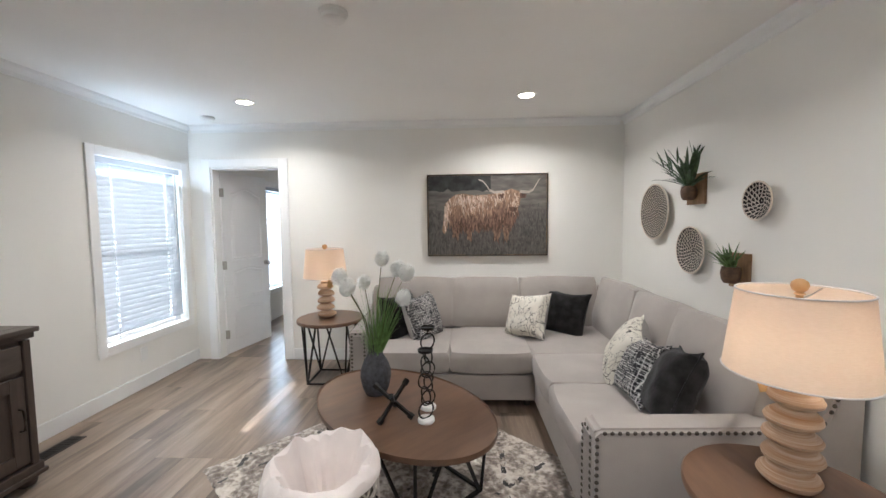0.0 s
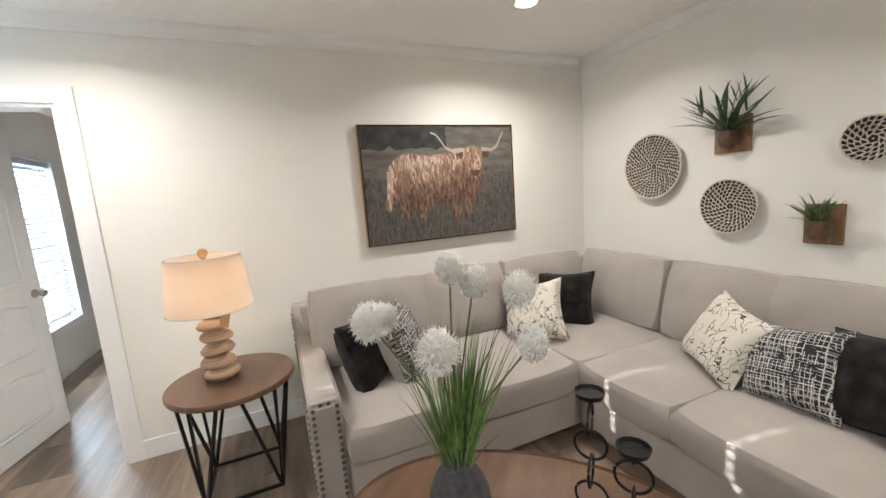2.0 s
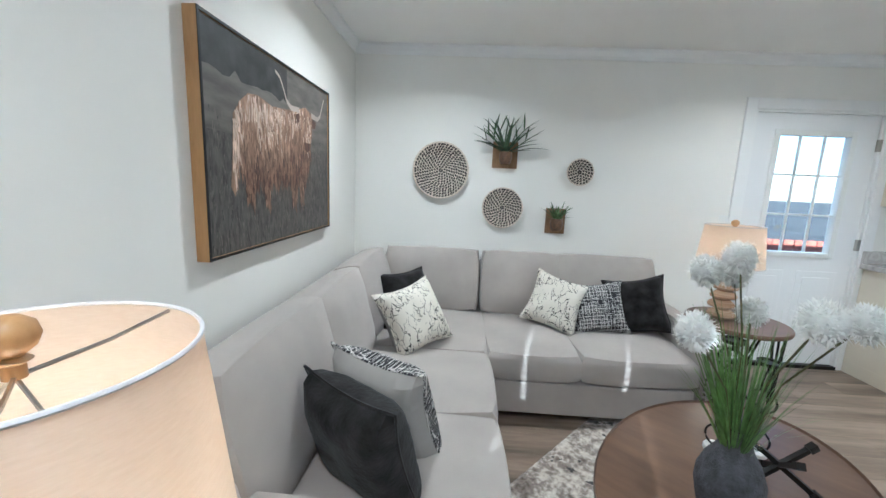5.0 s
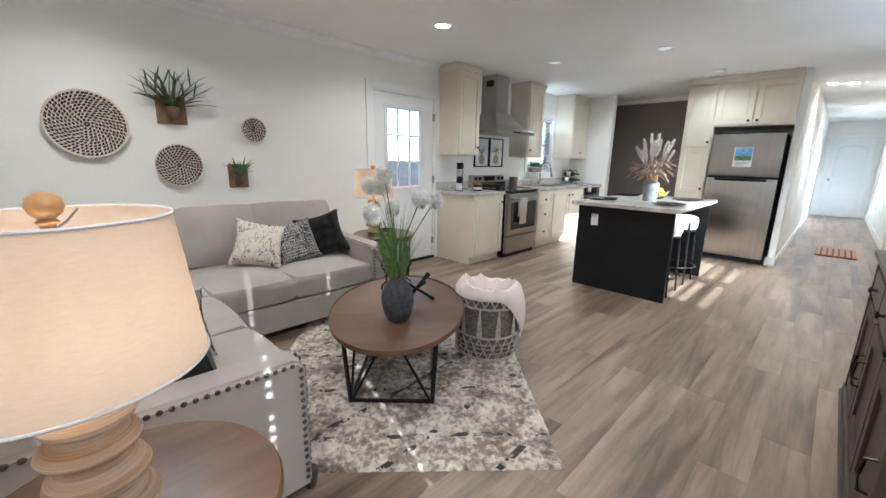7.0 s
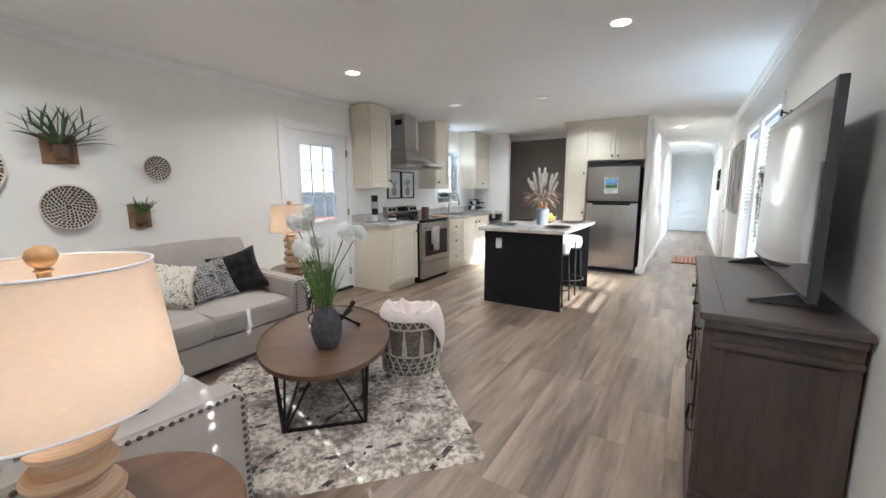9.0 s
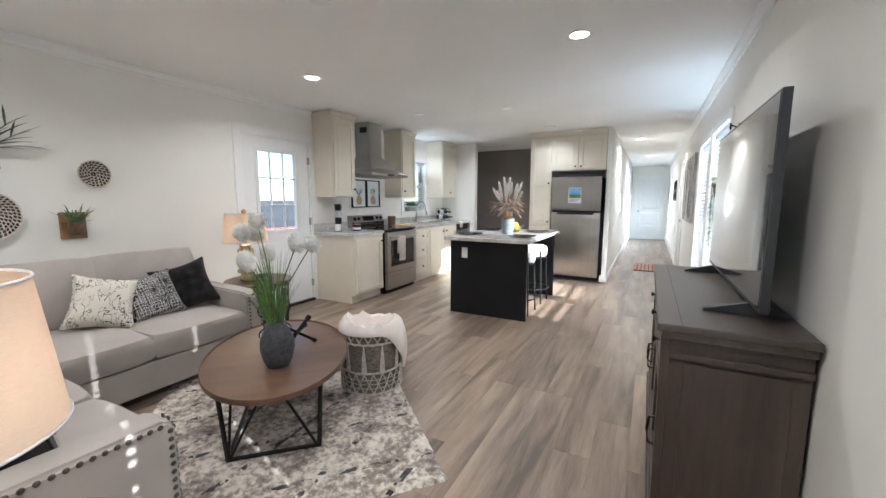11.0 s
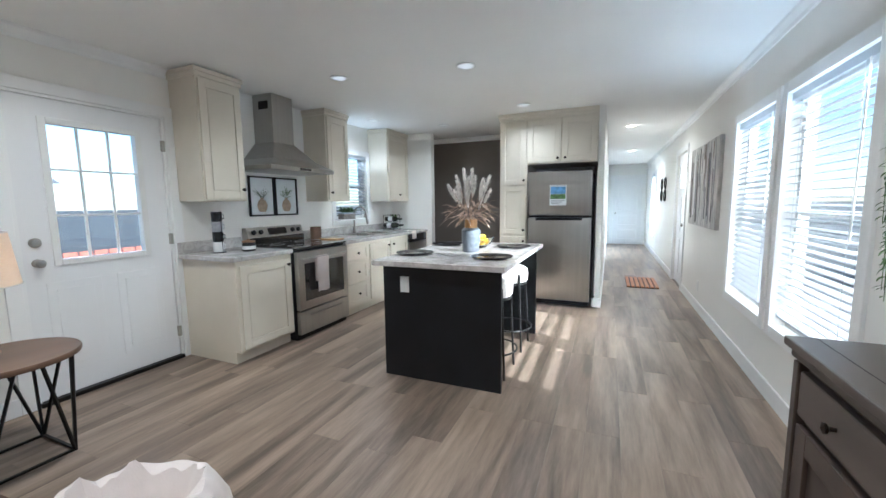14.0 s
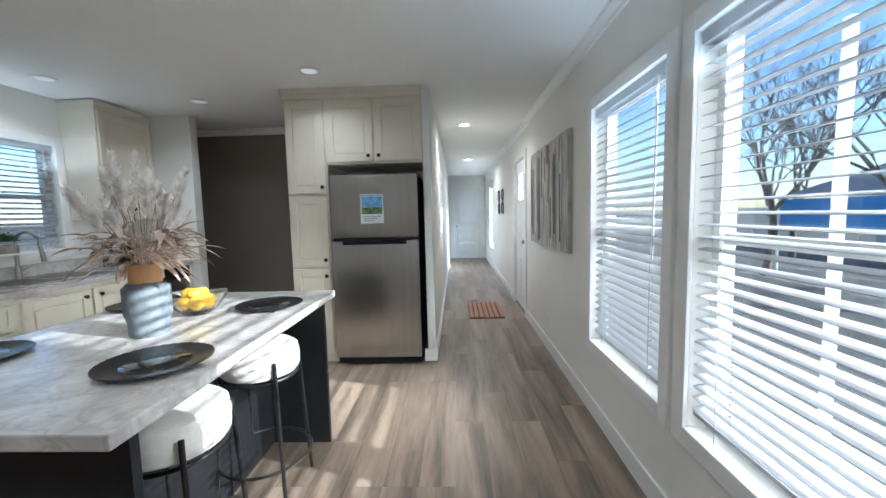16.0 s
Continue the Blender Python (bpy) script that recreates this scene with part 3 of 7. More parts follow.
# base run
BD = 0.66
east_cabinet("base_cabinet", -0.145, -0.745, BD, 0, CH - 0.04, [("door", 0.30, 0, 0.475, 0.54, 0.70, (0.235, 0.30))], "almond base cabinet with a recessed-panel door", "cabinet", toe=0.10)
east_cabinet("base_cabinet", -1.545, -2.02, BD, 0, CH - 0.04, [("drawer", 0.2375, 0, 0.745, 0.43, 0.16, (0, 0), 0.03), ("drawer", 0.2375, 0, 0.52, 0.43, 0.25, (0, 0), 0.045), ("drawer", 0.2375, 0, 0.255, 0.43, 0.25, (0, 0), 0.045)], "almond drawer base cabinet with bronze knobs", "cabinet", toe=0.10)
east_cabinet("sink_base_cabinet", -2.02, -3.08, BD, 0, CH - 0.04, [("door", 0.275, 0, 0.475, 0.48, 0.70, (0.19, 0.30)), ("door", 0.785, 0, 0.475, 0.48, 0.70, (-0.19, 0.30))], "almond sink base cabinet with two doors", "cabinet", toe=0.10)
# dishwasher
dw = thing("dishwasher", pose(E - BD, -3.08, 0, 0, 0, -90), "stainless steel dishwasher under the counter", "dishwasher")
part("body", bx(0.0, 0.655, 0.02, BD, 0.0, CH - 0.042), M_BLACK, dw)
part("door", bx(0.006, 0.60, -0.02, 0.018, 0.11, 0.74, 0.006), M_STEEL, dw)
part("control_panel", bx(0.006, 0.60, -0.022, 0.018, 0.746, 0.865, 0.006), M_BLKGLASS, dw)
part("filler_strip", bx(0.604, 0.655, -0.002, 0.018, 0.10, 0.868), M_CAB, dw)
# worktops
def worktop(name, y0, y1, hole=None):
    bm = bmesh.new()
    x0, x1 = E - BD - 0.025, E
    if hole:
        a, b, c, d = hole
        wall_pieces = ((x0, x1, y1, a), (x0, x1, b, y0), (x0, c, a, b), (d, x1, a, b))
        for p in wall_pieces:
            box(bm, p[0], p[1], p[2], p[3], CH - 0.04, CH)
    else:
        box(bm, x0, x1, y1, y0, CH - 0.04, CH, 0.006)
    ob = tagged(part(name, bm, M_COUNTER), "grey marbled laminate worktop with backsplash lip", "worktop")
    part("backsplash", bx(E - 0.02, E, y0, y1, CH, CH + 0.10, 0.004), M_COUNTER, ob)
    return ob


worktop("worktop", -0.11, -0.752)
worktop("worktop", -1.542, -3.74, (-2.92, -2.18, 1.20, 1.60))
sk = thing("kitchen_sink", (1.40, -2.55, CH), "stainless steel double-bowl drop-in sink", "sink")
rim = bmesh.new()
for a, b, c, d in ((-0.23, -0.195, -0.40, 0.40), (0.195, 0.23, -0.40, 0.40), (-0.195, 0.195, -0.40, -0.365), (-0.195, 0.195, 0.365, 0.40), (-0.195, 0.195, -0.02, 0.02)):
    box(rim, a, b, c, d, 0.0, 0.008, 0.003)
part("rim", rim, M_STEEL, sk)
for a, b in ((-0.365, -0.02), (0.02, 0.365)):
    bo = bmesh.new()
    for q in ((-0.195, 0.195, a, b, -0.18, -0.175), (-0.197, -0.193, a, b, -0.18, 0), (0.193, 0.197, a, b, -0.18, 0), (-0.195, 0.195, a - 0.002, a + 0.002, -0.18, 0), (-0.195, 0.195, b - 0.002, b + 0.002, -0.18, 0)):
        box(bo, *q)
    part("bowl", bo, M_STEEL, sk)
ft = thing("kitchen_faucet", (1.645, -2.55, CH), "brushed nickel gooseneck faucet behind the sink", "faucet")
part("base", lathe(bmesh.new(), [(0.03, 0), (0.03, 0.01), (0.022, 0.02), (0.02, 0.09), (0.015, 0.1)], 20), M_SILVER, ft, smooth=True)
pts = [(0, 0, 0.09), (0, 0, 0.27)] + [(-0.10 + 0.10 * math.cos(a), 0, 0.27 + 0.11 * math.sin(a)) for a in [math.pi * i / 12 for i in range(1, 12)]] + [(-0.20, 0, 0.27), (-0.215, 0, 0.20)]
part("neck", tube(bmesh.new(), pts, 0.013, 12), M_SILVER, ft, smooth=True)
part("spray_head", tube(bmesh.new(), [(-0.213, 0, 0.21), (-0.225, 0, 0.14)], 0.017, 12), M_SILVER, ft, smooth=True)
part("lever", tube(bmesh.new(), [(0, -0.02, 0.06), (0, -0.05, 0.075), (-0.01, -0.10, 0.10)], 0.007, 8), M_SILVER, ft, smooth=True)

# range
rg = thing("kitchen_range", pose(E - 0.70, -0.768, 0, 0, 0, -90), "stainless steel and black electric range", "stove")
RW = 0.762
part("body", bx(0, RW, 0.03, 0.69, 0.0, CH - 0.012, 0.003), M_BLACK, rg)
part("cooktop", bx(-0.002, RW + 0.002, -0.008, 0.62, CH - 0.010, CH + 0.006, 0.004), M_BLKGLASS, rg, "black ceramic glass cooktop")
for cx, cy, r in ((0.2, 0.16, 0.095), (0.56, 0.16, 0.11), (0.2, 0.44, 0.075), (0.56, 0.44, 0.075)):
    part("burner_ring", lathe(bmesh.new(), [(r, 0), (r, 0.0012), (r - 0.004, 0.0012), (r - 0.004, 0)], 32, (cx, cy, CH + 0.006), cap=False), M_SILVER, rg)
od = part("oven_door", bx(0.004, RW - 0.004, -0.022, 0.028, 0.30, 0.872, 0.006), M_STEEL, rg)
part("oven_window", bx(0.085, RW - 0.085, -0.026, -0.020, 0.385, 0.755, 0.004), M_BLKGLASS, od)
hb = tube(bmesh.new(), [(0.06, -0.022, 0.80), (0.06, -0.062, 0.805), (0.08, -0.068, 0.805), (RW - 0.08, -0.068, 0.805), (RW - 0.06, -0.062, 0.805), (RW - 0.06, -0.022, 0.80)], 0.011, 10)
part("oven_handle", hb, M_STEEL, od, smooth=True)
dr = part("storage_drawer", bx(0.004, RW - 0.004, -0.018, 0.028, 0.06, 0.288, 0.006), M_STEEL, rg)
part("drawer_handle", tube(bmesh.new(), [(0.14, -0.03, 0.235), (0.16, -0.036, 0.235), (RW - 0.16, -0.036, 0.235), (RW - 0.14, -0.03, 0.235)], 0.008, 8), M_STEEL, dr, smooth=True)
cp = bmesh.new()
vs = []
for x in (0.0, RW):
    vs.append([cp.verts.new((x, y, z)) for y, z in ((0.60, CH + 0.004), (0.60, CH + 0.09), (0.635, CH + 0.185), (0.69, CH + 0.185), (0.69, CH + 0.004))])
for i in range(5):
    cp.faces.new((vs[0][i], vs[0][(i + 1) % 5], vs[1][(i + 1) % 5], vs[1][i]))
cp.faces.new(vs[0])
cp.faces.new(list(reversed(vs[1])))
cpo = part("control_panel", cp, M_STEEL, rg)
part("lower_panel", bx(0.002, RW - 0.002, 0.592, 0.602, CH + 0.007, CH + 0.082, 0.002), M_BLKGLASS, cpo, "black glass strip")
tilt = Matrix.Translation((0, 0.612, CH + 0.135)) @ Matrix.Rotation(radians(-20), 4, "X")
disp = box(bmesh.new(), 0.26, 0.50, -0.012, 0.004, -0.035, 0.035, 0.003, tilt)
part("display", disp, M_BLKGLASS, cpo)
for x in (0.07, 0.16, 0.60, 0.69):
    kb = lathe(bmesh.new(), [(0.024, 0), (0.022, 0.02), (0.018, 0.024), (0, 0.024)], 18)
    bmesh.ops.transform(kb, matrix=tilt @ Matrix.Translation((x, 0.002, 0)) @ Matrix.Rotation(radians(90), 4, "X"), verts=kb.verts)
    part("burner_knob", kb, M_BLACK, cpo, "black burner knob", smooth=True)
tw = bmesh.new()
rows = [(-0.082, 0.46), (-0.083, 0.66), (-0.084, 0.80), (-0.068, 0.8205), (-0.053, 0.80), (-0.048, 0.56)]
cols = []
for i in range(9):
    x = 0.20 + 0.17 * i / 8
    wv = 0.003 * math.sin(i * 1.7)
    cols.append([tw.verts.new((x, y + wv * (1 if z < 0.79 else 0), z + 0.004 * math.sin(i * 0.9) * (1 if j == 0 else 0))) for j, (y, z) in enumerate(rows)])
for a, b in zip(cols, cols[1:]):
    for j in range(len(rows) - 1):
        tw.faces.new((a[j], a[j + 1], b[j + 1], b[j]))
bmesh.ops.solidify(tw, geom=list(tw.faces), thickness=0.004)
towel = tagged(part("dish_towel", tw, M_WHITEFAB, smooth=True), "white dish towel hung over the oven handle", "towel")
towel.matrix_world = pose(E - 0.70, -0.768, 0, 0, 0, -90)

# hood
hd2 = thing("range_hood", pose(E, -1.15, 0, 0, 0, -90), "stainless steel pyramid chimney range hood", "range hood")
hb = bmesh.new()
def ring(bm, w, d, z, dx=0.0):
    return [bm.verts.new((x + dx, y, z)) for x, y in ((-w / 2, -d), (w / 2, -d), (w / 2, 0), (-w / 2, 0))]
lv = [ring(hb, 0.90, 0.53, 1.665), ring(hb, 0.90, 0.53, 1.705), ring(hb, 0.60, 0.41, 1.785), ring(hb, 0.28, 0.26, 1.965)]
for a, b in zip(lv, lv[1:]):
    for i in range(4):
        hb.faces.new((a[i], a[(i + 1) % 4], b[(i + 1) % 4], b[i]))
hb.faces.new(lv[0])
hb.faces.new(lv[-1])
part("canopy", hb, M_STEEL, hd2)
part("chimney", bx(-0.14, 0.14, -0.26, 0, 1.96, 2.448, 0.002), M_STEEL, hd2)
part("vent_grille", bx(-0.142, -0.139, -0.21, -0.08, 2.30, 2.38), M_BLACK, hd2)
part("control_strip", bx(-0.08, 0.08, -0.533, -0.528, 1.675, 1.695), M_BLKGLASS, hd2)

# wall cabinets
UD, UZ = 0.33, 1.365
east_cabinet("wall_cabinet", -0.165, -0.58, UD, UZ, 2.37, [("door", 0.2075, 0, (UZ + 2.37) / 2, 0.385, 0.97, (0.16, -0.40))], "almond wall cabinet with one door", "cabinet", crown_h=0.07)
east_cabinet("wall_cabinet", -1.72, -2.14, UD, UZ, 2.37, [("door", 0.21, 0, (UZ + 2.37) / 2, 0.39, 0.97, (-0.16, -0.40))], "almond wall cabinet beside the kitchen window", "cabinet", crown_h=0.07)
east_cabinet("wall_cabinet", -3.10, -3.735, UD, UZ, 2.37, [("door", 0.3175, 0, (UZ + 2.37) / 2, 0.60, 0.97, (0.0, -0.40))], "almond wall cabinet in the kitchen corner", "cabinet", crown_h=0.07)

# pantry, fridge surround
PY = -3.05
pt = thing("pantry_cabinet", pose(-0.34, PY, 0, 0, 0, 180), "tall almond pantry cabinet with two stacked doors", "cabinet")
part("body", bx(0, 0.36, 0, 0.66, 0.10, 2.36, 0.002), M_CAB, pt)
part("toe_kick", bx(0, 0.36, 0.05, 0.66, 0, 0.10), M_CAB, pt)
front(pt, "door", 0.18, 0, 0.50, 0.335, 0.76, (0.14, 0.32))
front(pt, "door", 0.18, 0, 1.215, 0.335, 0.62, (0.14, -0.25))
front(pt, "door", 0.18, 0, 1.945, 0.335, 0.79, (0.14, -0.34))
fc = thing("fridge_cabinet", pose(-0.70, PY, 0, 0, 0, 180), "almond cabinet above the refrigerator with two doors", "cabinet")
part("body", bx(0, 0.84, 0, 0.66, 1.80, 2.36, 0.002), M_CAB, fc)
front(fc, "door", 0.21, 0, 2.08, 0.405, 0.52, (0.165, -0.215))
front(fc, "door", 0.63, 0, 2.08, 0.405, 0.52, (-0.165, -0.215))
cc = bmesh.new()
box(cc, -1.54, -0.33, PY - 0.66, PY + 0.014, 2.36, 2.405, 0.003)
box(cc, -1.54, -0.32, PY - 0.66, PY + 0.026, 2.405, 2.448, 0.004)
tagged(part("cabinet_crown", cc, M_CAB), "almond crown moulding above the pantry and fridge cabinets", "moulding")
structure("wall_fridge_end", bx(HALL_E, -1.54, -3.74, -3.10, 0, CEIL), M_WALL, "white wall end beside the refrigerator", "wall")
fg = thing("refrigerator", pose(-0.725, -3.05, 0, 0, 0, 180), "stainless steel top-freezer refrigerator", "refrigerator")
part("body", bx(0.0, 0.765, 0.0, 0.62, 0.03, 1.69, 0.004), M_BLACK, fg, "black refrigerator cabinet")
part("grille", bx(0.01, 0.755, -0.03, 0.0, 0.02, 0.075, 0.003), M_BLACK, fg)
f1 = part("freezer_door", bx(0.0, 0.765, -0.07, -0.004, 1.155, 1.70, 0.010), M_STEEL, fg, smooth=True)
part("freezer_handle", bx(0.02, 0.745, -0.078, -0.055, 1.13, 1.156, 0.006), M_BLACK, f1)
f2 = part("fridge_door", bx(0.0, 0.765, -0.07, -0.004, 0.08, 1.128, 0.010), M_STEEL, fg, smooth=True)
lv = bmesh.new()
part("handle_recess", bx(0.10, 0.66, -0.075, -0.068, 1.095, 1.126, 0.004), M_BLACK, f2)
M_PAPER = mat("printed_paper", (0.75, 0.77, 0.78), 0.5, var=0.01)
M_PRINTBLUE = mat("blue_print", (0.16, 0.35, 0.62), 0.5, var=0.15, scale=20)
M_PRINTGREEN = mat("green_print", (0.12, 0.22, 0.08), 0.5, var=0.3, scale=30)
M_PRINTGREY = mat("grey_print", (0.35, 0.36, 0.38), 0.5, var=0.1, scale=30)
st = thing("energy_sticker", pose(-0.725, -3.05, 0, 0, 0, 180), "printed paper brochure stuck on the freezer door", "sticker")
part("paper", bx(0.27, 0.47, -0.0722, -0.0706, 1.28, 1.53), M_PAPER, st)
part("picture_sky", bx(0.28, 0.46, -0.0730, -0.0722, 1.42, 1.51), M_PRINTBLUE, st)
part("picture_field", bx(0.28, 0.46, -0.0730, -0.0722, 1.36, 1.418), M_PRINTGREEN, st)
for k in range(3):
    part("text_bar", bx(0.29, 0.45 - 0.03 * k, -0.0730, -0.0722, 1.335 - 0.018 * k, 1.343 - 0.018 * k), M_PRINTGREY, st)
part("title_bar", bx(0.28, 0.46, -0.0730, -0.0722, 1.513, 1.525), M_PRINTGREY, st)

# island
isl = thing("kitchen_island", (-0.58, -1.15, 0), "black painted kitchen island with marbled worktop", "kitchen island")
part("end_panel", bx(-0.46, 0.46, 0.66, 0.69, 0, CH - 0.04, 0.002), M_BLACK, isl)
part("end_panel", bx(-0.46, 0.46, -0.69, -0.66, 0, CH - 0.04, 0.002), M_BLACK, isl)
part("body", bx(-0.12, 0.455, -0.66, 0.66, 0.0, CH - 0.041, 0.002), M_BLACK, isl)
part("worktop", bx(-0.51, 0.50, -0.735, 0.79, CH - 0.04, CH, 0.006), M_COUNTER, isl, "grey marbled laminate worktop")
ol = thing("outlet", pose(-0.305, -0.457, 0.725), "white outlet plate on the island end panel", "outlet")
part("plate", bx(-0.036, 0.036, 0, 0.006, -0.06, 0.06, 0.003), M_PLASTIC, ol)
for z in (-0.022, 0.022):
    part("socket", bx(-0.016, 0.016, 0.006, 0.009, z - 0.014, z + 0.014, 0.002), M_PLASTIC, ol)

# ---- living room ----
def pillowy(bm, w, d, h, m, nx=10, ny=10, nz=4, puff=0.06, seed=0.0):
    """A stuffed cushion: box of w x d x h, rounded and bulged."""
    lim = (w / 2, d / 2, h / 2)
    r = bmesh.ops.create_cube(bm, size=2.0)
    vs = r["verts"]
    es = list({e for v in vs for e in v.link_edges})
    bmesh.ops.subdivide_edges(bm, edges=es, cuts=7, use_grid_fill=True)
    allv = {v for v in bm.verts if not v.tag}
    for v in allv:
        x, y, z = v.co
        k = 0.12
        # rounded box
        q = Vector((math.copysign(min(abs(x), 1 - 0), x), y, z))
        nx_, ny_, nz_ = abs(q.x), abs(q.y), abs(q.z)
        px = q.x * lim[0]
        py = q.y * lim[1]
        pz = q.z * lim[2]
        ex = 1 - nx_ ** 4
        ey = 1 - ny_ ** 4
        ez = 1 - nz_ ** 4
        px *= 1 + puff * 0.5 * ey * ez - 0.06 * (1 - ey) * (1 - ez)
        py *= 1 + puff * 0.5 * ex * ez - 0.06 * (1 - ex) * (1 - ez)
        pz *= 1 + puff * 3 * ex * ey - 0.18 * (1 - ex * ey)
        w1 = noise.noise(Vector((px * 5 + seed, py * 5, pz * 5))) * 0.006
        v.co = m @ Vector((px + w1, py + w1, pz + w1))
        v.tag = True
    return bm


sofa = thing("sectional_sofa", (0, 0, 0), "light grey fabric sectional sofa with nailhead trim", "sofa")
SX, SY = 0.65, 2.88          # inner corner of the seat fronts
AX, AY = -0.765, 1.53        # outer faces of the two arms
BX, BY = E - 0.05, N - 0.05  # back of the sofa
part("base", bx(AX + 0.145, BX, SY + 0.01, BY, 0.07, 0.27, 0.012), M_SOFA, sofa)
part("base", bx(SX + 0.01, BX, AY + 0.15, SY + 0.005, 0.07, 0.27, 0.012), M_SOFA, sofa)
part("back", bx(AX + 0.05, BX, BY - 0.14, BY, 0.07, 0.80, 0.03), M_SOFA, sofa)
part("back", bx(BX - 0.14, BX, AY + 0.05, BY - 0.145, 0.07, 0.80, 0.03), M_SOFA, sofa)


def sloped_arm(along, u0, u1, v0, v1):
    """An arm with a top that slopes up towards the back; u across, v from front to back."""
    bm = bmesh.new()
    prof = ((0.0, 0.05), (0.0, 0.565), (0.025, 0.59), (0.80, 0.605), (0.86, 0.65), (0.91, 0.77), (0.95, 0.80), (1.0, 0.80), (1.0, 0.05))
    sides = []
    for u in (u0, u1):
        sides.append([bm.verts.new((u, v0 + (v1 - v0) * f, z) if along == "y" else (v0 + (v1 - v0) * f, u, z)) for f, z in prof])
    k = len(prof)
    for i in range(k):
        bm.faces.new((sides[0][i], sides[0][(i + 1) % k], sides[1][(i + 1) % k], sides[1][i]))
    bm.faces.new(sides[0])
    bm.faces.new(list(reversed(sides[1])))
    bmesh.ops.recalc_face_normals(bm, faces=bm.faces)
    bmesh.ops.bevel(bm, geom=list(bm.edges), offset=0.014, segments=3, affect="EDGES")
    return bm


NAIL = bmesh.new()
lathe(NAIL, [(0.0095, 0), (0.0085, 0.003), (0.005, 0.0055), (0, 0.0062)], 8)
nail_me = bpy.data.meshes.new("nailhead")
NAIL.to_mesh(nail_me)
NAIL.free()
nail_me.materials.append(M_NAIL)


def nails(parent, pts, normal):
    q = Vector(normal).to_track_quat("Z", "Y").to_matrix().to_4x4()
    for p in pts:
        o = new("nailhead", nail_me)
        o.parent = parent
        o.matrix_local = Matrix.Translation(p) @ q


def run(a, b, step=0.03):
    a, b = Vector(a), Vector(b)
    n = max(1, round((b - a).length / step))
    return [a + (b - a) * (i + 0.5) / n for i in range(n)]


arm_l = part("arm", sloped_arm("y", AX, AX + 0.14, SY + 0.06, BY), M_SOFA, sofa, smooth=True)
arm_r = part("arm", sloped_arm("x", AY, AY + 0.14, SX - 0.02, BX), M_SOFA, sofa, smooth=True)


def arm_nails(arm, place, outward, forward, length):
    """Nailheads round the outer side and the front of an arm; place(across, back, z) gives a point of it."""
    side = run(place(0, 0.02, 0.08), place(0, 0.02, 0.565)) + run(place(0, 0.035, 0.575), place(0, 0.80 * length, 0.587))
    side += run(place(0, 0.81 * length, 0.60), place(0, 0.86 * length, 0.635)) + run(place(0, 0.865 * length, 0.66), place(0, 0.905 * length, 0.76))
    nails(arm, side, outward)
    face = run(place(0.02, 0, 0.08), place(0.02, 0, 0.565)) + run(place(0.12, 0, 0.08), place(0.12, 0, 0.565)) + run(place(0.035, 0, 0.57), place(0.105, 0, 0.57))
    nails(arm, face, forward)


arm_nails(arm_l, lambda u, v, z: (AX + u, SY + 0.06 + v, z), (-1, 0, 0), (0, -1, 0), BY - SY - 0.06)
arm_nails(arm_r, lambda u, v, z: (SX - 0.02 + v, AY + u, z), (0, -1, 0), (-1, 0, 0), BX - SX + 0.02)


def seat(x0, x1, y0, y1):
    bm = pillowy(bmesh.new(), x1 - x0, y1 - y0, 0.19, Matrix.Translation(((x0 + x1) / 2, (y0 + y1) / 2, 0.365)), puff=0.04, seed=x0 * 7 + y0)
    part("seat_cushion", bm, M_SOFA, sofa, smooth=True)


def backrest(cx, cy, w, ang, tilt=14, h=0.46, z=0.675, d=0.20):
    m = pose(cx, cy, z, 0, 0, ang) @ pose(0, 0, 0, 90 - tilt, 0, 0)
    bm = pillowy(bmesh.new(), w, h, d, m, puff=0.085, seed=cx * 5 + cy)
    part("back_cushion", bm, M_SOFA, sofa, smooth=True)


mx_ = 0.02
seat(AX + 0.145, mx_, SY - 0.01, BY - 0.15)
seat(mx_, SX, SY - 0.01, BY - 0.15)
seat(SX, BX - 0.15, SY, BY - 0.15)
my_ = 2.34
seat(SX - 0.01, BX - 0.15, my_, SY)
seat(SX - 0.01, BX - 0.15, AY + 0.145, my_)
backrest((AX + 0.15 + mx_) / 2, BY - 0.26, 0.73, 0)
backrest((mx_ + SX) / 2, BY - 0.26, 0.63, 0)
backrest(1.02, BY - 0.25, 0.70, 0)
backrest(BX - 0.25, 3.28, 0.70, -90)
backrest(BX - 0.26, (my_ + SY) / 2, 0.57, -90)
backrest(BX - 0.26, (AY + 0.14 + my_) / 2, 0.74, -90)
for fx, fy in ((AX + 0.05, SY + 0.05), (AX + 0.05, BY - 0.08), (SX - 0.03, SY + 0.10), (SX + 0.05, AY + 0.05), (BX - 0.08, AY + 0.05), (BX - 0.1, BY - 0.1)):
    part("foot", lathe(bmesh.new(), [(0.022, 0), (0.032, 0.055), (0.03, 0.08)], 12, (fx, fy, 0.0)), M_DRESSERFRONT, sofa)


# ---- rug ----
def graph(m):
    return m.node_tree.nodes, m.node_tree.links.new, m.node_tree.nodes["Principled BSDF"]


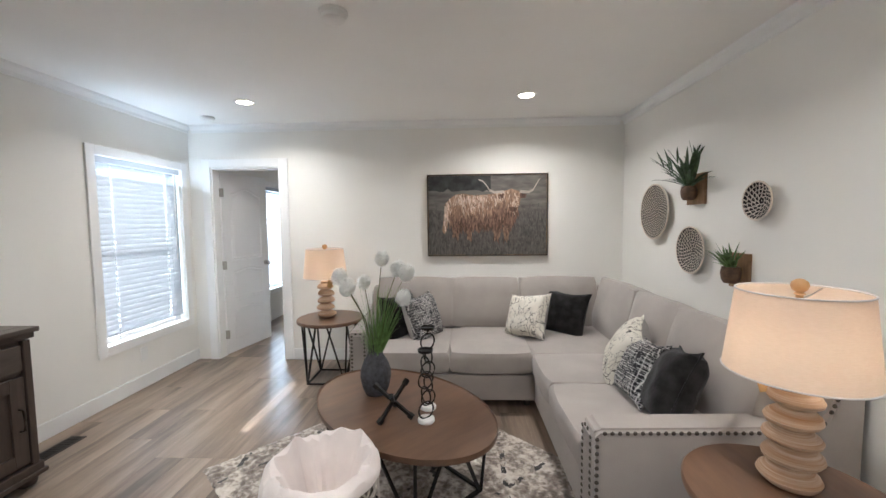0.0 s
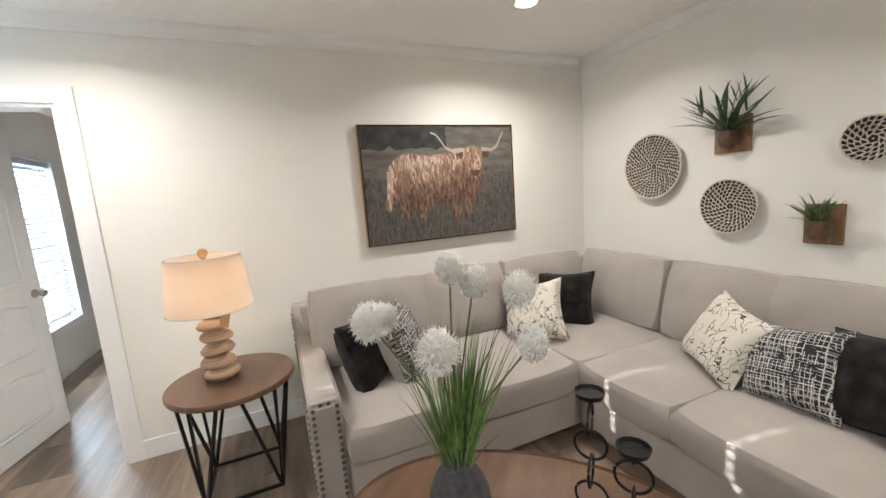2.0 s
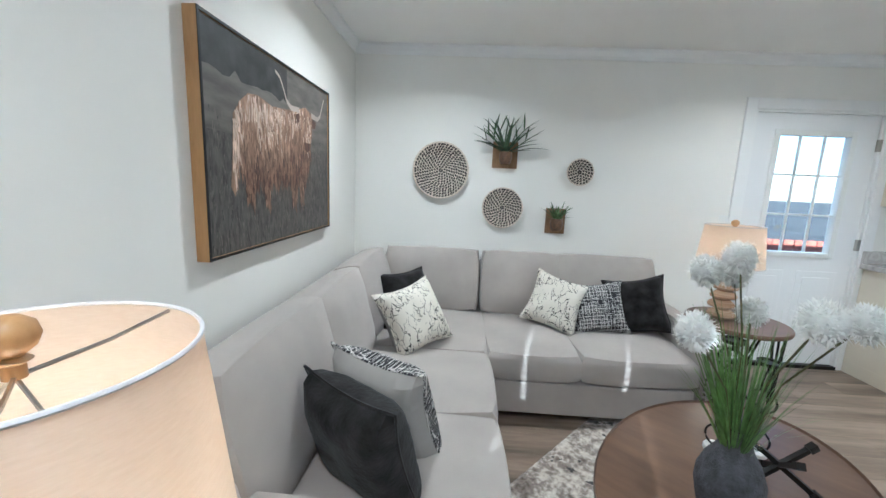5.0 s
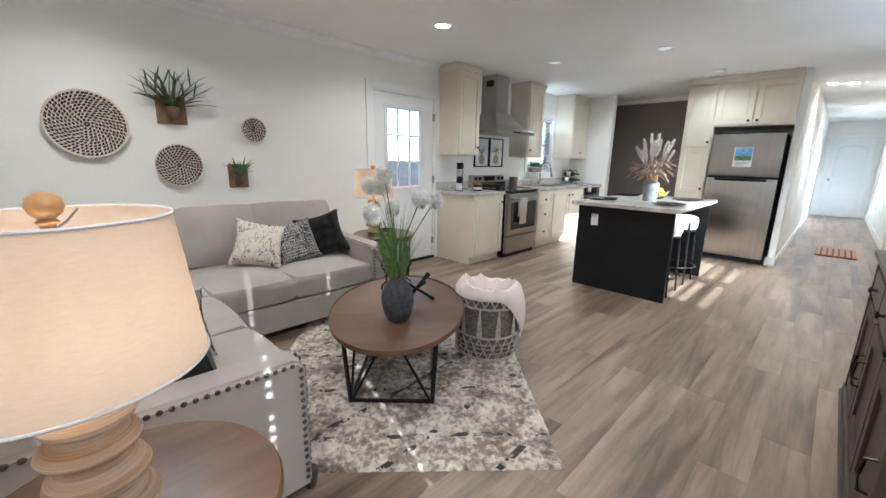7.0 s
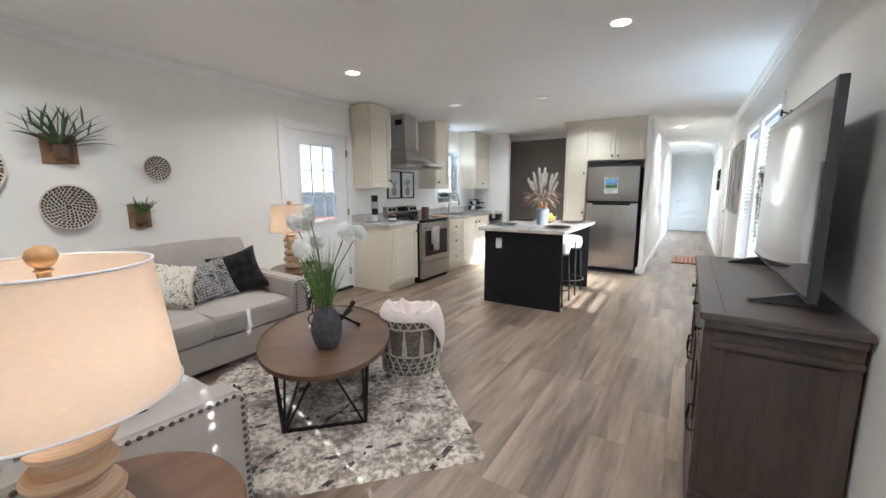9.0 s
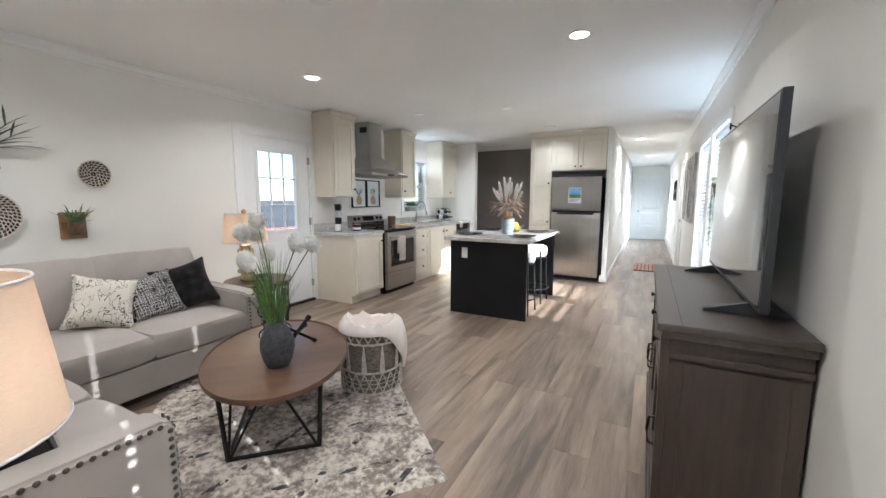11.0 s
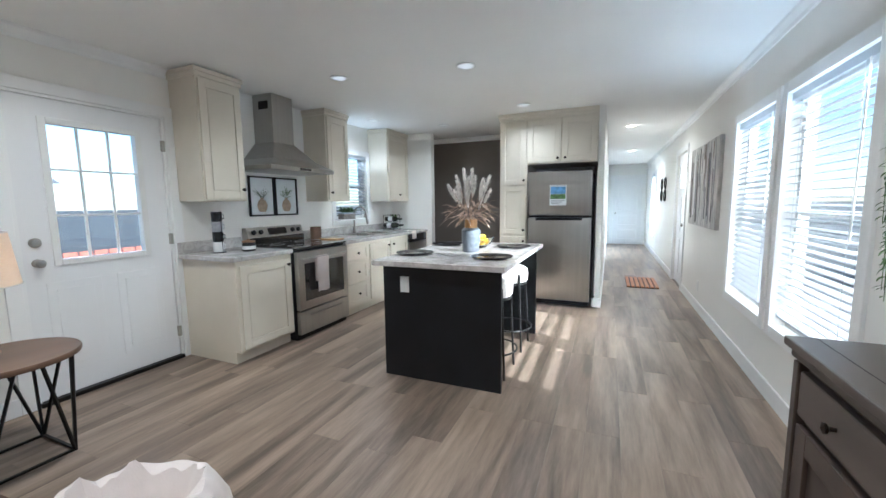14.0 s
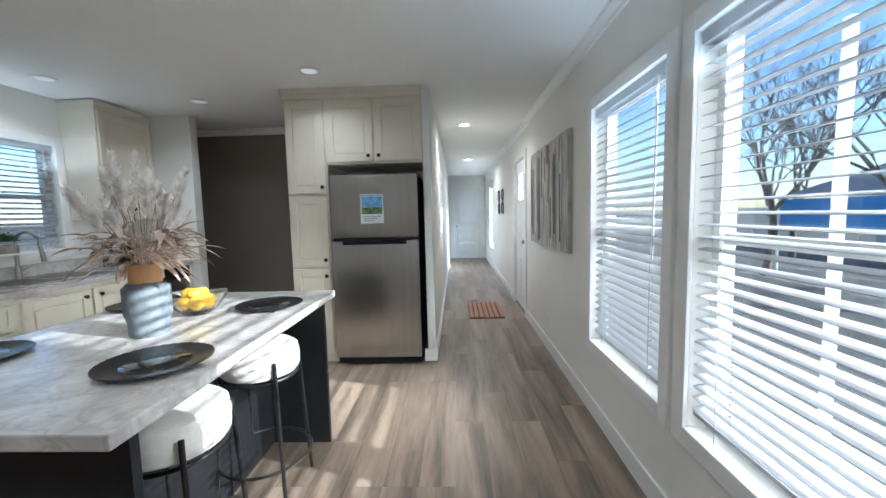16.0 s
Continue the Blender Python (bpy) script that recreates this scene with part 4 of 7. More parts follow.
def rug_material():
    m = mat("shag_rug", (0.6, 0.55, 0.5), 0.95, var=0.0, bump=0.9, bscale=140, sheen=0.3)
    n, ln, p = graph(m)
    tc = n.new("ShaderNodeTexCoord")
    a, b, c = n.new("ShaderNodeTexNoise"), n.new("ShaderNodeTexNoise"), n.new("ShaderNodeTexNoise")
    for q, s, d, ds in ((a, 5.5, 5, 0.6), (b, 34.0, 4, 0.3), (c, 17.0, 3, 0.2)):
        q.inputs["Scale"].default_value, q.inputs["Detail"].default_value, q.inputs["Distortion"].default_value = s, d, ds
        ln(tc.outputs["Object"], q.inputs["Vector"])
    r1 = n.new("ShaderNodeValToRGB")
    el = r1.color_ramp.elements
    el[0].position, el[0].color = 0.37, (0.13, 0.10, 0.08, 1)
    el[1].position, el[1].color = 0.62, (0.72, 0.67, 0.60, 1)
    e = el.new(0.47)
    e.color = (0.30, 0.25, 0.21, 1)
    e = el.new(0.53)
    e.color = (0.55, 0.49, 0.42, 1)
    mixf = n.new("ShaderNodeMath")
    mixf.operation, mixf.inputs[1].default_value = "MULTIPLY_ADD", 0.5
    sc = n.new("ShaderNodeMath")
    sc.operation, sc.inputs[1].default_value = "MULTIPLY", 0.5
    ln(b.outputs["Fac"], sc.inputs[0])
    ln(a.outputs["Fac"], mixf.inputs[0])
    ln(sc.outputs[0], mixf.inputs[2])
    ln(mixf.outputs[0], r1.inputs[0])
    # broken dark lozenge lines
    br = n.new("ShaderNodeTexWave")
    br.wave_type, br.bands_direction = "BANDS", "DIAGONAL"
    br.inputs["Scale"].default_value, br.inputs["Distortion"].default_value, br.inputs["Detail"].default_value = 1.15, 1.4, 1.0
    ln(tc.outputs["Object"], br.inputs["Vector"])
    g1 = n.new("ShaderNodeMath")
    g1.operation, g1.inputs[1].default_value = "GREATER_THAN", 0.984
    ln(br.outputs["Fac"], g1.inputs[0])
    br2 = n.new("ShaderNodeTexWave")
    br2.wave_type, br2.bands_direction = "BANDS", "X"
    br2.inputs["Scale"].default_value, br2.inputs["Distortion"].default_value = 0.8, 1.6
    ln(tc.outputs["Object"], br2.inputs["Vector"])
    g3 = n.new("ShaderNodeMath")
    g3.operation, g3.inputs[1].default_value = "GREATER_THAN", 0.987
    ln(br2.outputs["Fac"], g3.inputs[0])
    mxx = n.new("ShaderNodeMath")
    mxx.operation = "MAXIMUM"
    ln(g1.outputs[0], mxx.inputs[0])
    ln(g3.outputs[0], mxx.inputs[1])
    g2 = n.new("ShaderNodeMath")
    g2.operation, g2.inputs[1].default_value = "GREATER_THAN", 0.53
    ln(c.outputs["Fac"], g2.inputs[0])
    ml = n.new("ShaderNodeMath")
    ml.operation = "MULTIPLY"
    ln(mxx.outputs[0], ml.inputs[0])
    ln(g2.outputs[0], ml.inputs[1])
    mx = n.new("ShaderNodeMix")
    mx.data_type = "RGBA"
    mx.inputs["B"].default_value = (0.03, 0.026, 0.024, 1)
    ln(r1.outputs[0], mx.inputs["A"])
    ln(ml.outputs[0], mx.inputs["Factor"])
    ln(mx.outputs["Result"], p.inputs["Base Color"])
    return m


RL, RWD = 1.72, 1.56
rb = bmesh.new()
NX, NY = 150, 136
grid = []
for i in range(NX + 1):
    row = []
    for j in range(NY + 1):
        x, y = RL * i / NX, RWD * j / NY
        edge = min(i, NX - i, j, NY - j)
        z = 0.017 + 0.008 * noise.noise(Vector((x * 38, y * 38, 0))) + 0.005 * noise.noise(Vector((x * 90, y * 90, 3)))
        wob = 0.006 * noise.noise(Vector((x * 25, y * 25, 9)))
        z = 0.001 if edge == 0 else (z * 0.75 if edge == 1 else z)
        row.append(rb.verts.new((x + wob, y + wob, max(z, 0.001))))
    grid.append(row)
for i in range(NX):
    for j in range(NY):
        rb.faces.new((grid[i][j], grid[i + 1][j], grid[i + 1][j + 1], grid[i][j + 1]))
rug = tagged(part("area_rug", rb, rug_material(), smooth=True), "cream and grey shag rug with broken dark lines", "rug")
rug.matrix_world = pose(-1.40, 2.105, 0.0, 0, 0, -43.0)

# ---- coffee table ----
CTZ = 0.42
RT = 0.018
ct = thing("coffee_table", pose(-0.235, 2.085, RT, 0, 0, -45), "oval brown wood coffee table with black metal frame", "coffee table")
top = lathe(bmesh.new(), [(0.96, CTZ - 0.045), (0.995, CTZ - 0.038), (1.0, CTZ - 0.03), (1.0, CTZ - 0.008), (0.99, CTZ - RT)], 72)
bmesh.ops.transform(top, matrix=Matrix.Diagonal((0.615, 0.40, 1, 1)), verts=top.verts)
part("tabletop", top, M_TABLEWOOD, ct, "oval brown wood tabletop", smooth=True)
TZ = CTZ - 0.045
for sx in (-1, 1):
    part("base_rail", bar(bmesh.new(), (sx * 0.40, -0.22, 0.008), (sx * 0.40, 0.22, 0.008), 0.016), M_BLACKMETAL, ct)
    part("base_rail", bar(bmesh.new(), (-0.40, sx * 0.22, 0.008), (0.40, sx * 0.22, 0.008), 0.016), M_BLACKMETAL, ct)
    for sy in (-1, 1):
        part("leg", bar(bmesh.new(), (sx * 0.40, sy * 0.22, 0), (sx * 0.43, sy * 0.24, TZ), 0.016), M_BLACKMETAL, ct)
        part("brace", bar(bmesh.new(), (sx * 0.40, sy * 0.21, 0.01), (sx * 0.42, sy * 0.03, TZ), 0.013), M_BLACKMETAL, ct)
        part("brace", bar(bmesh.new(), (sx * 0.38, sy * 0.22, 0.01), (sx * 0.06, sy * 0.25, TZ), 0.013), M_BLACKMETAL, ct)

# ---- end tables and lamps ----
ETZ = 0.57


def end_table(cx, cy, label):
    t = thing("end_table", (cx, cy, 0), label, "side table", group="end tables beside the sofa")
    part("tabletop", lathe(bmesh.new(), [(0.275, ETZ - 0.032), (0.297, ETZ - 0.028), (0.30, ETZ - 0.02), (0.30, ETZ - 0.006), (0.295, ETZ)], 56), M_TABLEWOOD, t, "round brown wood tabletop", smooth=True)
    c = [(0.17, 0.17), (-0.17, 0.17), (-0.17, -0.17), (0.17, -0.17)]
    for k in range(4):
        a, b = c[k], c[(k + 1) % 4]
        part("base_rail", bar(bmesh.new(), (*a, 0.007), (*b, 0.007), 0.013), M_BLACKMETAL, t)
        ang = math.atan2(a[1], a[0])
        for d in (-34, 4, 34):
            q = ang + radians(d)
            part("leg", bar(bmesh.new(), (a[0], a[1], 0.0), (0.262 * math.cos(q), 0.262 * math.sin(q), ETZ - 0.03), 0.013), M_BLACKMETAL, t)
    return t


end_table(-1.09, 3.49, "round wood end table with black metal legs by the doorway")
end_table(1.13, 1.185, "round wood end table with black metal legs by the entry door")


def shade_material():
    m = bpy.data.materials.new("linen_lampshade")
    m.use_nodes = True
    n, ln = m.node_tree.nodes, m.node_tree.links.new
    n.remove(n["Principled BSDF"])
    d, t, mx = n.new("ShaderNodeBsdfDiffuse"), n.new("ShaderNodeBsdfTranslucent"), n.new("ShaderNodeMixShader")
    tc, w = n.new("ShaderNodeTexCoord"), n.new("ShaderNodeTexNoise")
    mp = n.new("ShaderNodeMapping")
    mp.inputs["Scale"].default_value = (1, 1, 6)
    w.inputs["Scale"].default_value = 60
    ln(tc.outputs["Object"], mp.inputs["Vector"])
    ln(mp.outputs[0], w.inputs["Vector"])
    cr = n.new("ShaderNodeValToRGB")
    cr.color_ramp.elements[0].color, cr.color_ramp.elements[1].color = (0.67, 0.57, 0.48, 1), (0.77, 0.68, 0.60, 1)
    ln(w.outputs["Fac"], cr.inputs[0])
    ln(cr.outputs[0], d.inputs[0])
    ln(cr.outputs[0], t.inputs[0])
    mx.inputs[0].default_value = 0.27
    ln(d.outputs[0], mx.inputs[1])
    ln(t.outputs[0], mx.inputs[2])
    ln(mx.outputs[0], n["Material Output"].inputs[0])
    return m


M_SHADE = shade_material()
M_SHADETRIM = mat("pale_grey_shade_trim", (0.55, 0.54, 0.55), 0.8, var=0.02)
M_TAG = mat("kraft_tag", (0.55, 0.34, 0.14), 0.7, var=0.05)


def table_lamp(cx, cy, rot, label):
    L = thing("table_lamp", pose(cx, cy, ETZ, 0, 0, rot), label, "lamp", group="table lamps")
    prof = [(0.066, 0), (0.072, 0.006)]
    z = 0.006
    for k in range(5):
        for f, r in ((0.12, 0.078), (0.3, 0.084), (0.5, 0.078), (0.7, 0.062), (0.88, 0.045), (1.0, 0.052)):
            prof.append((r * (1.02 - 0.035 * k), z + f * 0.064))
        z += 0.064
    prof += [(0.05, z + 0.008), (0.03, z + 0.02)]
    bm = lathe(bmesh.new(), prof, 40)
    for v in bm.verts:
        v.co.x += 0.006 * math.sin(v.co.z * 42)
        v.co.y += 0.005 * math.cos(v.co.z * 31)
    part("base", bm, M_LAMPWOOD, L, "turned whitewashed wood base", smooth=True)
    part("neck", tube(bmesh.new(), [(0, 0, z + 0.01), (0, 0, 0.40)], 0.008, 10), M_SILVER, L)
    part("socket", lathe(bmesh.new(), [(0.018, 0.345), (0.018, 0.39), (0.014, 0.395)], 14), M_SILVER, L)
    part("bulb", lathe(bmesh.new(), [(0.012, 0.392), (0.028, 0.43), (0.03, 0.45), (0.02, 0.475), (0, 0.482)], 16), M_BULB, L, smooth=True)
    sb = lathe(bmesh.new(), [(0.196, 0.366), (0.166, 0.634)], 64, cap=False)
    bmesh.ops.solidify(sb, geom=list(sb.faces), thickness=0.002)
    sh = part("shade", sb, M_SHADE, L, "white linen drum shade", smooth=True)
    for r, zz in ((0.1965, 0.368), (0.1665, 0.632)):
        part("shade_trim", tube(bmesh.new(), [(r * math.cos(a), r * math.sin(a), zz) for a in [2 * math.pi * i / 48 for i in range(48)]], 0.003, 6, closed=True), M_SHADETRIM, sh)
    for a in (0, 120, 240):
        c, s = math.cos(radians(a)), math.sin(radians(a))
        part("spider_arm", tube(bmesh.new(), [(0.165 * c, 0.165 * s, 0.626), (0.09 * c, 0.09 * s, 0.612), (0.0, 0.0, 0.605)], 0.0025, 6), M_SILVER, sh)
    part("harp", tube(bmesh.new(), [(0, 0.03, 0.385), (0, 0.06, 0.44), (0, 0.065, 0.50), (0, 0.045, 0.57), (0, 0.0, 0.605), (0, -0.045, 0.57), (0, -0.065, 0.50), (0, -0.06, 0.44), (0, -0.03, 0.385)], 0.0025, 6), M_SILVER, sh)
    part("finial", lathe(bmesh.new(), [(0.010, 0.604), (0.010, 0.619), (0.016, 0.623), (0.010, 0.628), (0.020, 0.637), (0.0245, 0.649), (0.021, 0.662), (0.010, 0.670), (0, 0.672)], 20), M_PICFRAME, L, "round oak finial", smooth=True)
    tg = box(bmesh.new(), -0.021, 0.021, -0.0012, 0.0012, -0.075, 0.0, 0.001, pose(0.082, -0.045, 0.345, 6, 14, 20))
    part("price_tag", tg, M_TAG, L, "blank kraft paper tag")
    pl = new("lamp_light", bpy.data.lights.new("lamp_light", "POINT"))
    pl.data.energy, pl.data.color, pl.data.shadow_soft_size = LAMP_POWER, (1.0, 0.66, 0.42), 0.035
    pl.location = (cx, cy, ETZ + 0.525)
    return L


table_lamp(-1.138, 3.518, -15, "turned wood table lamp with a lit white shade by the doorway")
table_lamp(1.18, 1.262, 150, "turned wood table lamp with a lit shade by the entry door")

# ---- things on the coffee table ----
TT = CTZ
M_VASE = mat("rough_charcoal_ceramic", (0.055, 0.055, 0.062), 0.75, var=0.25, scale=40, bump=0.9, bscale=160)
M_GRASS = mat("green_artificial_grass", (0.13, 0.235, 0.065), 0.5, var=0.3, scale=30)
M_STEM = mat("dark_flower_stem", (0.10, 0.10, 0.04), 0.6, var=0.2, scale=30)
M_POM = mat("white_pompom_petals", (0.93, 0.93, 0.91), 0.85, var=0.01, scale=20, sheen=0.1, sss=0.35)
pn = M_POM.node_tree.nodes
pom_through, pom_mix = pn.new("ShaderNodeBsdfTranslucent"), pn.new("ShaderNodeMixShader")
pom_through.inputs[0].default_value, pom_mix.inputs[0].default_value = (0.95, 0.95, 0.92, 1), 0.45
M_POM.node_tree.links.new(pn["Principled BSDF"].outputs[0], pom_mix.inputs[1])
M_POM.node_tree.links.new(pom_through.outputs[0], pom_mix.inputs[2])
M_POM.node_tree.links.new(pom_mix.outputs[0], pn["Material Output"].inputs[0])
rnd = random.Random(7)
vs_ = thing("flower_vase", (-0.40, 2.225, TT), "charcoal textured vase with grass and white pompom flowers", "vase")
vb = lathe(bmesh.new(), [(0.042, 0), (0.05, 0.004), (0.066, 0.04), (0.077, 0.09), (0.076, 0.125), (0.062, 0.165), (0.041, 0.20), (0.034, 0.225), (0.035, 0.25), (0.039, 0.262), (0.034, 0.262), (0.03, 0.245), (0.03, 0.20), (0.05, 0.16), (0.05, 0.05)], 40, cap=False)
for v in vb.verts:
    v.co += v.co.normalized() * 0.0012 * noise.noise(v.co * 120)
vb.faces.new([v for v in vb.verts if abs(v.co.z) < 0.0025][:40])
bmesh.ops.scale(vb, vec=(1.17, 1.17, 1.17), verts=vb.verts)
part("body", vb, M_VASE, vs_, smooth=True)


def blade(bm, base, tip, width, bend):
    """A tapering leaf strip from base to tip, bowed sideways."""
    base, tip = Vector(base), Vector(tip)
    d = tip - base
    side = d.cross(Vector((0.3, 0.2, 1))).normalized()
    prev = None
    for i in range(6):
        f = i / 5
        p = base + d * f + bend * (4 * f * (1 - f))
        w = width * (1 - f ** 1.6) + 0.0004
        a, b = bm.verts.new(p - side * w), bm.verts.new(p + side * w)
        if prev:
            bm.faces.new((prev[0], prev[1], b, a))
        prev = (a, b)


gb = bmesh.new()
for k in range(230):
    a, r = rnd.uniform(0, 2 * math.pi), rnd.uniform(0.02, 0.15) ** 1.0
    hgt = rnd.uniform(0.20, 0.46)
    lean = rnd.uniform(0.03, 0.19)
    b0 = (0.022 * math.cos(a), 0.022 * math.sin(a), 0.20)
    blade(gb, b0, (lean * math.cos(a), lean * math.sin(a), 0.20 + hgt), rnd.uniform(0.0018, 0.0035), Vector((0, 0, 0.03)))
part("grass", gb, M_GRASS, vs_, "green artificial grass blades")


def pompom(parent, c, r, seed):
    q = random.Random(seed)
    bm = bmesh.new()
    for k in range(620):
        z = q.uniform(-1, 1)
        a = q.uniform(0, 2 * math.pi)
        s = math.sqrt(1 - z * z)
        d = Vector((s * math.cos(a), s * math.sin(a), z))
        blade(bm, Vector(c) + d * r * 0.2, Vector(c) + d * r * q.uniform(0.86, 1.10), 0.0065, Vector((q.uniform(-1, 1), q.uniform(-1, 1), q.uniform(-1, 1))) * 0.006)
    bmesh.ops.create_icosphere(bm, subdivisions=2, radius=r * 0.8, matrix=Matrix.Translation(c))
    part("pompom_flower", bm, M_POM, parent, "white pompom flower head")


heads = [(-0.105, -0.18, 0.67, 0.056), (0.20, -0.05, 0.73, 0.058), (-0.12, 0.24, 0.63, 0.056), (0.04, 0.05, 0.80, 0.052), (0.13, 0.08, 0.74, 0.056), (0.19, -0.12, 0.60, 0.052), (-0.21, 0.02, 0.70, 0.056)]
for k, (x, y, z, r) in enumerate(heads):
    part("stem", tube(bmesh.new(), [(0.01 * math.copysign(1, x), 0.01 * math.copysign(1, y), 0.2), (x * 0.35, y * 0.35, 0.2 + (z - 0.2) * 0.55), (x, y, z)], 0.0028, 6), M_STEM, vs_)
    pompom(vs_, (x, y, z), r, 20 + k)

M_MARBLE = mat("white_marble", (0.78, 0.77, 0.75), 0.3, var=0.05, scale=12)


def ring_pts(c, r, ax, n=24):
    out = []
    for i in range(n):
        a = 2 * math.pi * i / n
        u, v = math.cos(a) * r, math.sin(a) * r
        out.append((c[0] + ax[0] * u, c[1] + ax[1] * u, c[2] + v))
    return out


def candle_holder(cx, cy, rings, label):
    H = thing("candle_holder", (cx, cy, TT), label, "candle holder", group="chain-link candle holders")
    part("base", lathe(bmesh.new(), [(0.04, 0), (0.043, 0.004), (0.043, 0.016), (0.04, 0.02)], 28), M_MARBLE, H, "round white marble base", smooth=True)
    z = 0.018
    for k in range(rings):
        r = 0.043
        ax = (0.80, 0.60) if k % 2 == 0 else (-0.6, 0.8)
        part("ring", tube(bmesh.new(), ring_pts((0, 0, z + r), r, ax), 0.0042, 8, closed=True), M_BLACKMETAL, H, smooth=True)
        z += 2 * r - 0.008
    part("stem", tube(bmesh.new(), [(0, 0, z), (0, 0, z + 0.03)], 0.0045, 8), M_BLACKMETAL, H)
    part("dish", lathe(bmesh.new(), [(0.012, z + 0.028), (0.036, z + 0.032), (0.040, z + 0.046), (0.037, z + 0.046), (0.033, z + 0.037), (0.0, z + 0.037)], 28), M_BLACKMETAL, H, smooth=True)


candle_holder(-0.075, 2.045, 5, "tall black metal ring candle holder on a marble base")
candle_holder(-0.075, 1.905, 4, "short black metal ring candle holder on a marble base")

kx = thing("knot_sculpture", pose(-0.25, 1.955, TT, 0, 0, 20), "black metal jack-shaped table ornament", "ornament")
ends = ((Vector((0.085, -0.06, 0.012)), Vector((-0.085, 0.06, 0.155))), (Vector((-0.085, -0.065, 0.012)), Vector((0.085, 0.065, 0.155))), (Vector((0.03, 0.10, 0.012)), Vector((-0.03, -0.10, 0.155))))
for a, b in ends:
    part("rod", bar(bmesh.new(), a, b, 0.016), M_BLACKMETAL, kx)
    for p, q in ((a, b), (b, a)):
        d = (q - p).normalized()
        part("end_cap", bar(bmesh.new(), p - d * 0.006, p + d * 0.022, 0.023), M_BLACKMETAL, kx)

# ---- throw pillows ----
def branch_material():
    m = mat("cream_branch_print", (0.70, 0.66, 0.58), 0.9, var=0.02, bump=0.3, bscale=300)
    n, ln, p = graph(m)
    tc, w, v, ad = n.new("ShaderNodeTexCoord"), n.new("ShaderNodeTexNoise"), n.new("ShaderNodeTexVoronoi"), n.new("ShaderNodeMix")
    w.inputs["Scale"].default_value, w.inputs["Detail"].default_value = 9, 4
    ln(tc.outputs["Object"], w.inputs["Vector"])
    ad.data_type, ad.blend_type = "RGBA", "ADD"
    ad.inputs["Factor"].default_value = 0.16
    ln(tc.outputs["Object"], ad.inputs["A"])
    ln(w.outputs["Color"], ad.inputs["B"])
    mp = n.new("ShaderNodeMapping")
    mp.inputs["Scale"].default_value = (1.5, 0.65, 1)
    ln(ad.outputs["Result"], mp.inputs["Vector"])
    v.feature = "DISTANCE_TO_EDGE"
    v.inputs["Scale"].default_value = 19
    ln(mp.outputs[0], v.inputs["Vector"])
    lt = n.new("ShaderNodeMath")
    lt.operation, lt.inputs[1].default_value = "LESS_THAN", 0.030
    ln(v.outputs["Distance"], lt.inputs[0])
    n3, gt, ml = n.new("ShaderNodeTexNoise"), n.new("ShaderNodeMath"), n.new("ShaderNodeMath")
    n3.inputs["Scale"].default_value = 11
    ln(tc.outputs["Object"], n3.inputs["Vector"])
    gt.operation, gt.inputs[1].default_value = "GREATER_THAN", 0.44
    ln(n3.outputs["Fac"], gt.inputs[0])
    ml.operation = "MULTIPLY"
    ln(lt.outputs[0], ml.inputs[0])
    ln(gt.outputs[0], ml.inputs[1])
    mx = n.new("ShaderNodeMix")
    mx.data_type = "RGBA"
    mx.inputs["A"].default_value, mx.inputs["B"].default_value = (0.68, 0.64, 0.56, 1), (0.03, 0.028, 0.028, 1)
    ln(ml.outputs[0], mx.inputs["Factor"])
    ln(mx.outputs["Result"], p.inputs["Base Color"])
    return m


def plaid_material():
    m = mat("black_white_sketch_plaid", (0.03, 0.03, 0.035), 0.9, var=0.1, bump=0.4, bscale=260)
    n, ln, p = graph(m)
    tc = n.new("ShaderNodeTexCoord")
    outs = []
    for k, (dr, sc, ds) in enumerate((("X", 15, 1.1), ("Y", 14, 1.1), ("X", 23, 1.6), ("Y", 26, 1.5))):
        wv = n.new("ShaderNodeTexWave")
        wv.bands_direction = dr
        wv.inputs["Scale"].default_value, wv.inputs["Distortion"].default_value, wv.inputs["Detail Scale"].default_value = sc, ds, 2.5
        wv.inputs["Phase Offset"].default_value = k * 1.9
        ln(tc.outputs["Object"], wv.inputs["Vector"])
        g = n.new("ShaderNodeMath")
        g.operation, g.inputs[1].default_value = "GREATER_THAN", 0.955
        ln(wv.outputs["Fac"], g.inputs[0])
        nz, g2, ml = n.new("ShaderNodeTexNoise"), n.new("ShaderNodeMath"), n.new("ShaderNodeMath")
        nz.inputs["Scale"].default_value = 14 + 3 * k
        ln(tc.outputs["Object"], nz.inputs["Vector"])
        g2.operation, g2.inputs[1].default_value = "GREATER_THAN", 0.44
        ln(nz.outputs["Fac"], g2.inputs[0])
        ml.operation = "MULTIPLY"
        ln(g.outputs[0], ml.inputs[0])
        ln(g2.outputs[0], ml.inputs[1])
        outs.append(ml.outputs[0])
    cur = outs[0]
    for o in outs[1:]:
        mxx = n.new("ShaderNodeMath")
        mxx.operation = "MAXIMUM"
        ln(cur, mxx.inputs[0])
        ln(o, mxx.inputs[1])
        cur = mxx.outputs[0]
    mx = n.new("ShaderNodeMix")
    mx.data_type = "RGBA"
    mx.inputs["A"].default_value, mx.inputs["B"].default_value = (0.022, 0.022, 0.026, 1), (0.62, 0.60, 0.57, 1)
    ln(cur, mx.inputs["Factor"])
    ln(mx.outputs["Result"], p.inputs["Base Color"])
    return m


M_BRANCH, M_PLAID = branch_material(), plaid_material()
M_PILBACK = mat("grey_pillow_back", (0.34, 0.32, 0.30), 0.9, var=0.03, bump=0.3, bscale=300)


